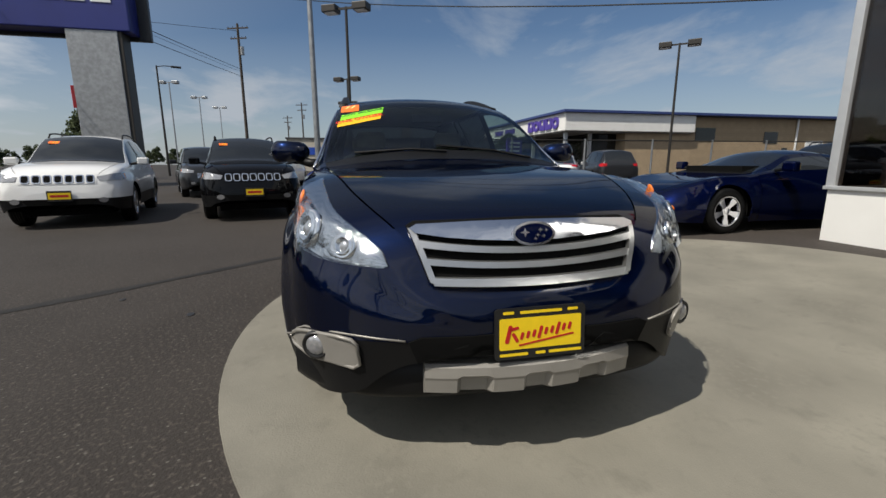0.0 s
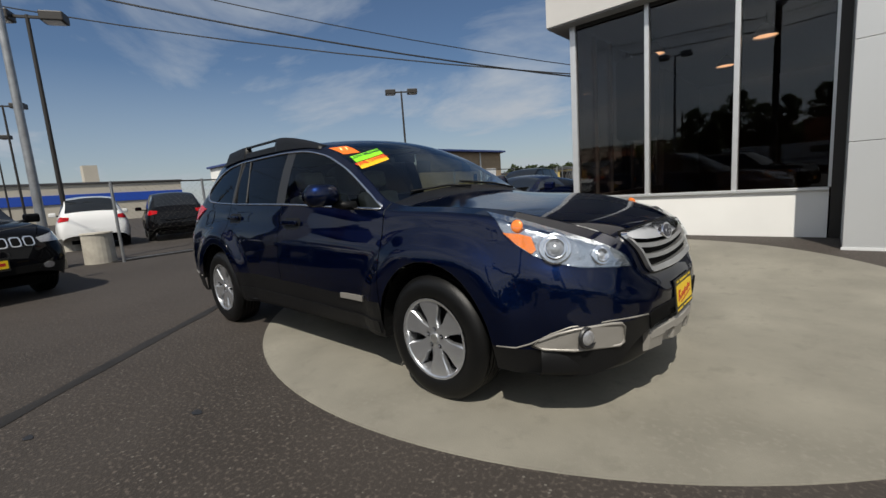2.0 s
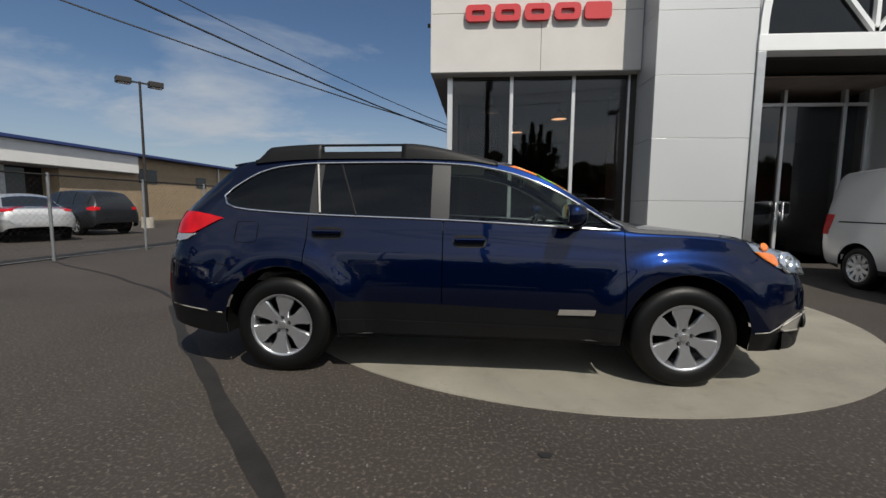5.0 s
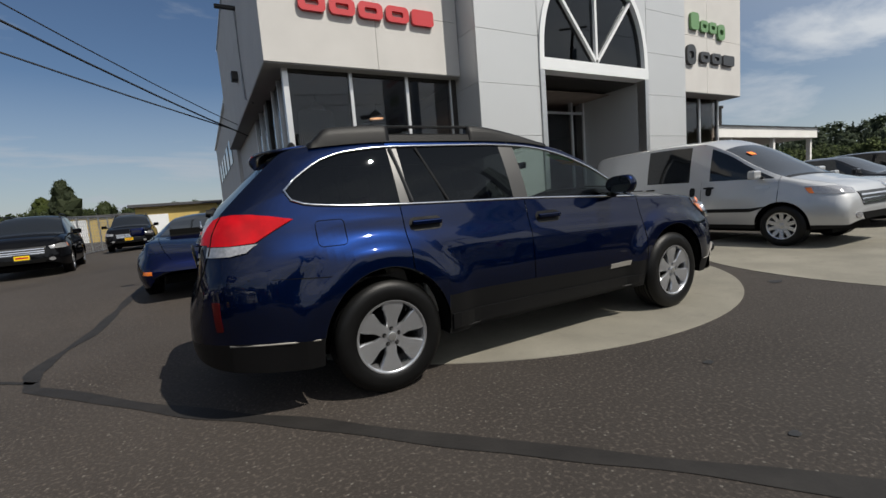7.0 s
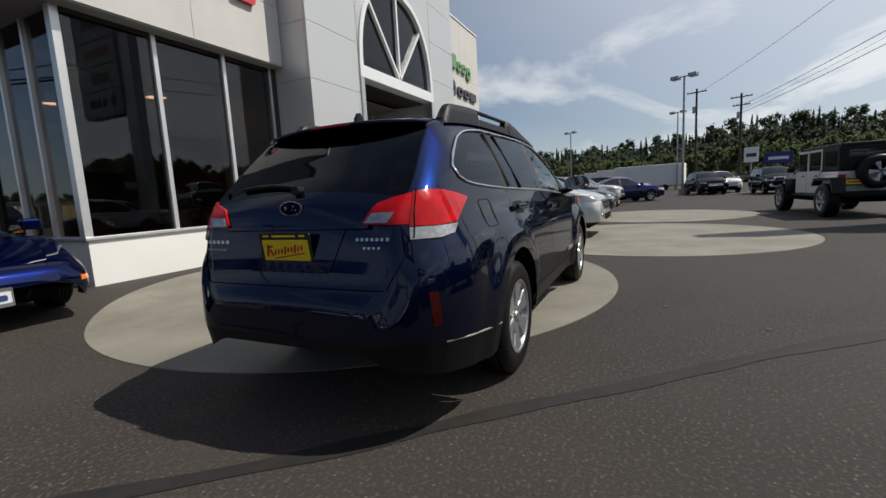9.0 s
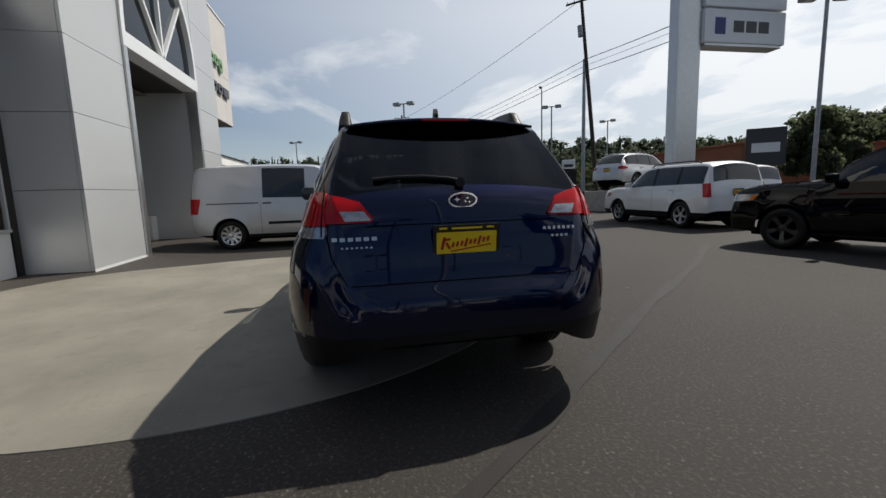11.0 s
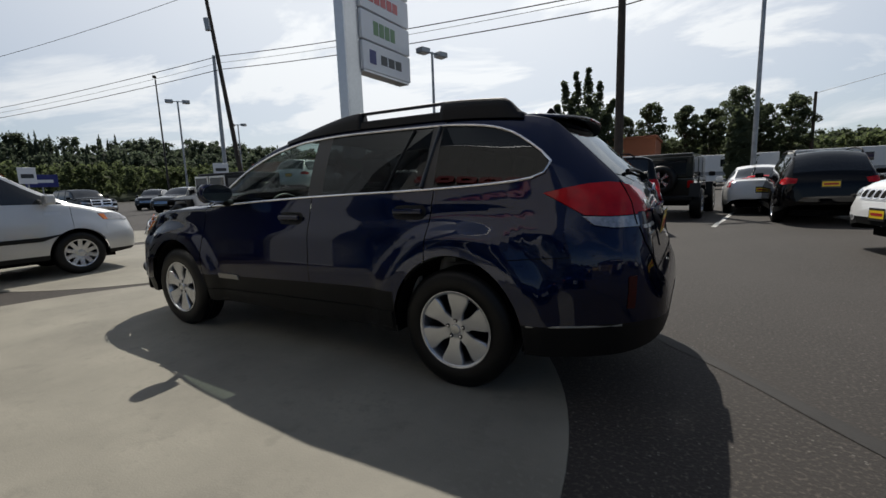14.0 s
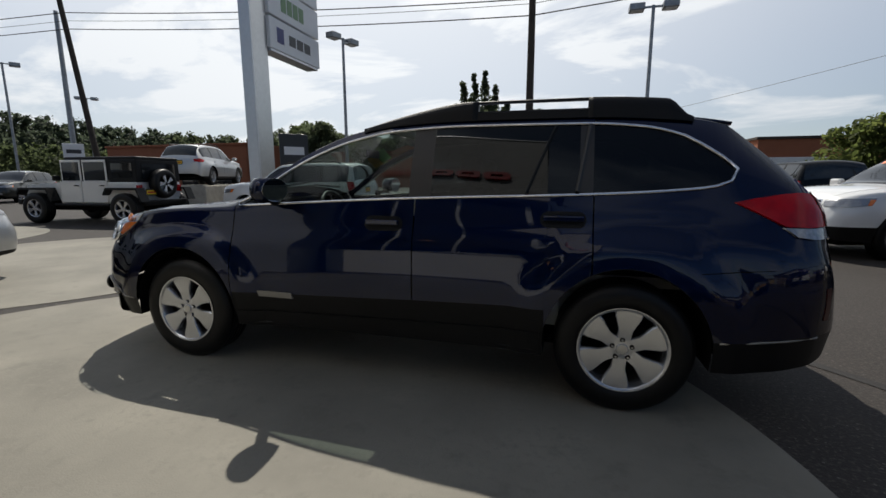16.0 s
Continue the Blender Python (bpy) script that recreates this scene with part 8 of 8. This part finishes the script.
for x, y, w, h, mt, tn in ((52, -14, 2.4, 1.2, "sign_blue", 170), (40, -9.5, 1.0, 1.2, "sign_white", 170), (24.6, -14.7, 0.9, 0.8, "sign_white", 150), (15.5, -21.5, 1.8, 2.0, "sign_dark", 140), (-38, -20, 2.6, 1.7, "sign_red", 20)):
    s = thing("street_sign", "small roadside sign board on a post", "sign", pose(x, y, 0, 0, 0, tn))
    z = 2.3 if mt != "sign_dark" else 2.0
    if mt == "sign_red":
        z = 5.4
    part("board", box((-0.05, -w / 2, z), (0.05, w / 2, z + h), 0.02), M[mt], s)
    part("post", rod((0, 0, 0), (0, 0, z), 0.06), M["steel"], s)
    part("writing_bar", box((0.048, -w * 0.35, z + h * 0.35), (0.056, w * 0.35, z + h * 0.6)), M["sign_white" if mt != "sign_white" else "sign_dark"], s)

# ---- trees and woods ----
ICO = bmesh.new()
bmesh.ops.create_icosphere(ICO, subdivisions=2, radius=1)
ICO_V = np.array([v.co[:] for v in ICO.verts])
ICO_F = np.array([[v.index for v in f.verts] for f in ICO.faces])
ICO.free()
ICO = bmesh.new()
bmesh.ops.create_icosphere(ICO, subdivisions=1, radius=1)
LOW_V = np.array([v.co[:] for v in ICO.verts])
LOW_F = np.array([[v.index for v in f.verts] for f in ICO.faces])
ICO.free()


class Foliage:
    """Gathers leaf clumps: a lumpy dark heart with small leaves all over it."""

    def __init__(s, seed):
        s.g = np.random.default_rng(seed)
        s.v, s.f, s.n = [], [], 0

    def clump(s, c, r, n, size, flat=1.0, core=0.72, cone=0.0, fine=True):
        c = np.array(c, float)
        d = s.g.normal(size=(n, 3))
        d /= np.linalg.norm(d, axis=1)[:, None] + 1e-9
        rad = r * (0.62 + 0.45 * s.g.random((n, 1)))
        off = d * rad * np.array([1, 1, flat])
        if cone:
            off[:, :2] *= (1 - cone * (off[:, 2:] / (r * flat) + 1) / 2)
        p = c + off
        u = s.g.normal(size=(n, 3)) + 0.6 * np.cross(d, s.g.normal(size=(n, 3)))
        u /= np.linalg.norm(u, axis=1)[:, None] + 1e-9
        w = np.cross(u, d + 0.7 * s.g.normal(size=(n, 3)))
        w /= np.linalg.norm(w, axis=1)[:, None] + 1e-9
        k = size * (0.55 + 0.9 * s.g.random((n, 1)))
        q = np.stack([p + u * k, p + w * k * 0.6, p - u * k, p - w * k * 0.6], 1).reshape(-1, 3)
        s.v.append(q)
        s.f += (np.arange(4 * n).reshape(-1, 4) + s.n).tolist()
        s.n += 4 * n
        if core:
            heart, faces = (ICO_V, ICO_F) if fine else (LOW_V, LOW_F)
            b = heart * (1 + 0.22 * s.g.normal(size=(len(heart), 1))) * r * core * np.array([1, 1, flat])
            if cone:
                b[:, :2] *= (1 - cone * (b[:, 2:] / (r * flat) + 1) / 2)
            s.v.append(b + c)
            s.f += (faces + s.n).tolist()
            s.n += len(heart)

    def mesh(s, name, mat):
        me = bpy.data.meshes.new(name)
        me.from_pydata(np.concatenate(s.v).tolist(), [], s.f)
        me.materials.append(mat)
        return me


def crown(name, fol, mat, t):
    ob = new(name, fol.mesh(name, mat))
    ob.parent = t
    return tagged(ob, kind="stuff")


def tree(x, y, h, spread, leaf="leaf", seed=1, label="broad leafy roadside tree", clumps=46, per=190, size=0.12, trunk=0.14, low=0.28, name="tree", puff=(0.16, 0.17)):
    rng = random.Random(seed)
    t = thing(name, label, "tree", pose(x, y, 0))
    part("trunk", rod((0, 0, -0.2), (0.05 * h * 0.1, 0, h * 0.7), trunk, trunk * 0.4, 10), M["bark"], t)
    bm = bmesh.new()
    fo = Foliage(seed)
    for k in range(clumps):
        a, u = rng.random() * 2 * math.pi, (k + rng.random()) / clumps
        z = h * (low + (0.93 - low) * u)
        q = spread * (math.sin(math.pi * (0.2 + 0.74 * u)) ** 0.8) * (0.25 + 0.6 * rng.random())
        c = Vector((q * math.cos(a), q * math.sin(a), z))
        if k % 3 == 0:
            add_rod(bm, (0, 0, z * 0.75), c, trunk * 0.3, trunk * 0.1, 5)
        fo.clump(c, spread * (puff[0] + puff[1] * rng.random()), per, size, 0.8, 0.0)
    tagged(part("branchwork", bm, M["bark"], t), kind="stuff")
    crown("crown", fo, M[leaf], t)
    return t


def poplar(x, y, h, w, seed, leaf="leaf_dark", label="tall narrow dark cypress tree"):
    rng = random.Random(seed)
    t = thing("tree", label, "tree", pose(x, y, 0))
    part("trunk", rod((0, 0, -0.2), (0, 0, h * 0.8), 0.12, 0.04, 8), M["bark"], t)
    fo = Foliage(seed)
    for k in range(18):
        u = (k + 0.5) / 18
        ww = w * (0.62 * math.sin(math.pi * (0.12 + 0.86 * u)) ** 0.7 + 0.03)
        fo.clump((rng.gauss(0, w * 0.08), rng.gauss(0, w * 0.08), h * (0.05 + 0.92 * u)), ww, 130, 0.10, 1.1, 0.75)
    crown("crown", fo, M[leaf], t)


# upright young tree with several leaders behind the black vehicle
yt = thing("young_tree", "dark young street tree with upright leaders", "tree", pose(6.5, -39.5, 0))
part("trunk", rod((0, 0, -0.2), (0, 0, 4.6), 0.2, 0.13, 10), M["bark"], yt)
lb, fo, rng = bmesh.new(), Foliage(5), random.Random(5)
for dx, top in ((-2.2, 8.6), (-1.1, 10.2), (-0.1, 11.6), (0.9, 10.9), (1.9, 10.4), (2.7, 8.4)):
    foot, tip = Vector((dx * 0.3, 0, 3.4)), Vector((dx, 0.3 * dx, top - 0.4))
    add_rod(lb, foot, tip, 0.09, 0.025, 6)
    for k in range(26):
        u = k / 25
        c = foot.lerp(tip, u) + Vector((rng.gauss(0, 0.42 * (1.1 - u)), rng.gauss(0, 0.5 * (1.1 - u)), rng.gauss(0, 0.15)))
        fo.clump(c, (0.22 + 0.62 * (1 - u)) * rng.uniform(0.7, 1.3), 90, 0.13, 1.2, 0.0)
for k in range(46):
    a = rng.random() * 6.28
    q = rng.random() ** 0.5
    fo.clump((2.9 * q * math.cos(a), 2.4 * q * math.sin(a), 3.0 + 4.4 * rng.random()), 0.75, 130, 0.14, 0.9, 0.0)
tagged(part("branchwork", lb, M["bark"], yt), kind="stuff")
crown("crown", fo, M["leaf_dark"], yt)

tree(16.0, -25.5, 5.2, 2.2, "leaf_dark", 11, "rounded dark roadside tree")
# stand of tall rounded pines south of the lot
for x, y, h, sp, seed in ((-1.2, -59, 10.2, 2.3, 12), (-6.6, -58.7, 11.7, 3.1, 13), (-11.4, -58.2, 10.0, 2.7, 14), (-8.8, -60, 9.6, 2.4, 45), (-3.8, -60.5, 9.8, 2.2, 46), (2.6, -57.7, 10.8, 2.6, 15), (5.6, -57.0, 9.4, 2.4, 16), (16.1, -55.5, 8.6, 2.6, 47)):
    tree(x, y, h, sp, "leaf_dark", seed, "tall airy dark pine tree", clumps=95, size=0.13, per=85, low=0.34, puff=(0.10, 0.13))
tree(24, -38, 6.5, 2.8, "leaf_dark", 17, size=0.16)
tree(27, -41, 7.4, 3.0, "leaf", 18, size=0.16)
tree(20, -42, 6.2, 2.4, "leaf_bright", 19, size=0.16)
tree(-15.5, -22.5, 4.0, 3.0, "leaf_bright", 20, "bright yellow-green bushy tree", low=0.15)
tree(-25, -31, 4.8, 3.0, "leaf_dark", 21, "dark clipped bush tree", low=0.12)
tree(-31, -17.0, 4.6, 1.9, "leaf_dark", 22, "dark rounded tree behind the pylon")
tree(-30, 12.5, 3.2, 1.8, "leaf_dark", 23, "dark low tree beyond the fence", low=0.12)
poplar(-4.8, -31.5, 5.4, 1.3, 31)
poplar(-19.5, 78, 8.6, 3.0, 32)
poplar(-23.5, 84, 6.5, 2.6, 33, "leaf_bright", "bright green slender poplar tree")
poplar(-15.0, 80, 5.0, 2.6, 34, "leaf", "green rounded garden tree")


# height of the wooded skyline over the lot, in degrees, by compass angle
skyline = pchip([(-135, 2.6), (-112, 3.6), (-106, 4.0), (-88, 4.6), (-80, 5.6), (-71, 6.4), (-65, 5.7), (-57, 6.6), (-51, 5.4), (-44, 5.1), (-38, 5.5), (-30, 6.0), (-18, 6.2), (-10, 6.3), (-4, 5.3), (3, 5.0), (26, 4.2)])


def wood(name, label, leaf, conifer, seed, size, az, dist, n, tall, share, leaves_each=30):
    """A far wood: clumped crowns, one mesh. share: how high it stands against the skyline."""
    rng = random.Random(seed)
    fo = Foliage(seed)
    for k in range(n):
        deg = az[0] + (az[1] - az[0]) * (k + rng.random()) / n
        d = rng.uniform(*dist)
        x, y = d * math.cos(radians(deg)), d * math.sin(radians(deg))
        h = rng.uniform(*tall)
        top = share(deg, d) * rng.uniform(0.82, 1.05)
        if conifer and rng.random() < (0.5 if deg > -24 else 0.15):
            for q in range(7):
                u = q / 6
                fo.clump((x, y, top - h * (0.92 - 0.86 * u)), h * (0.16 * (1 - u) + 0.03), leaves_each, size * (1 - 0.5 * u), 1.9 + u, 0.75, 0.5, False)
        else:
            for q in range(20):
                a = rng.random() * 6.28
                e = h * 0.36 * rng.random() ** 0.6 * (0.40 + 0.60 * q / 19)
                fo.clump((x + e * math.cos(a), y + e * math.sin(a), top - h * (0.08 + 0.68 * q / 19)), h * (0.085 + 0.055 * rng.random()), leaves_each * 2 // 3, size, 0.9, 0.55, 0.0, False)
    ob = new(name, fo.mesh(name, M[leaf]))
    return tagged(ob, label, "woods", "", "stuff")


over = lambda f: (lambda a, d: 1.2 + d * math.tan(radians(skyline(a) * f)))
flat_top = lambda h: (lambda a, d: h)
wood("far_woods", "dark conifer wood on the far hill", "conifer", True, 1, 0.34, (-45, 24), (150, 185), 230, (8, 13), over(1.0))
wood("far_woods", "dark conifer wood on the hillside", "conifer", True, 7, 0.32, (-45, 24), (125, 150), 200, (8, 12), over(0.78))
wood("far_woods", "mixed green wood along the far edge of town", "leaf", False, 2, 0.26, (-64, 26), (98, 125), 210, (4.5, 7.5), over(0.58))
wood("far_woods", "dark trees along the southern skyline", "leaf_dark", False, 4, 0.3, (-112, -42), (105, 140), 170, (7, 10), over(0.98))
wood("far_woods", "green hedge bank south of the street", "leaf", False, 3, 0.18, (-116, -58), (62, 70), 190, (4.5, 6.0), over(0.93), 34)
wood("far_woods", "low green trees north of the sheds", "leaf", False, 5, 0.2, (88, 122), (78, 120), 120, (3.5, 5.2), flat_top(4.4))
wood("far_woods", "low trees on the western skyline", "leaf_dark", False, 6, 0.25, (176, 236), (110, 170), 110, (3, 5.0), flat_top(4.6))


def ridge(a, d):
    """Ground under the wooded hill east of the lot."""
    return max(0.0, (d - 100) / 70) * (0.6 * 165 * math.tan(radians(skyline(a))) - 3)


hb = bmesh.new()
N = 60
rows = []
for k in range(N + 1):
    a = radians(-50 + 78 * k / N)
    col = []
    for d in (108, 125, 145, 165, 190, 230):
        col.append(hb.verts.new((d * math.cos(a), d * math.sin(a), ridge(math.degrees(a), d) * 1.0 - 0.4)))
    rows.append(col)
for p, q in zip(rows, rows[1:]):
    for i in range(5):
        hb.faces.new((p[i], q[i], q[i + 1], p[i + 1]))
solid("far_hill", hb, M["conifer"], "wooded hillside beyond the town", "hill", "structure", True)
blue_hill = bmesh.new()
rows = []
for k in range(50):
    a = radians(-70 + 100 * k / 49)
    h = 22 + 12 * noise.noise(Vector((k * 0.23, 3, 1))) + 5 * noise.noise(Vector((k * 0.9, 7, 1)))
    rows.append([blue_hill.verts.new((900 * math.cos(a), 900 * math.sin(a), z)) for z in (-2, max(4, h))])
for p, q in zip(rows, rows[1:]):
    blue_hill.faces.new((p[0], q[0], q[1], p[1]))
# distance haze is mixed into the ridge's base colour
solid("far_ridge", blue_hill, material("haze_tinted_ridge", (0.10, 0.14, 0.17), rough=1.0, vary=0.2, scale=0.02), "hazy blue-green ridge on the horizon", "backdrop", "structure")
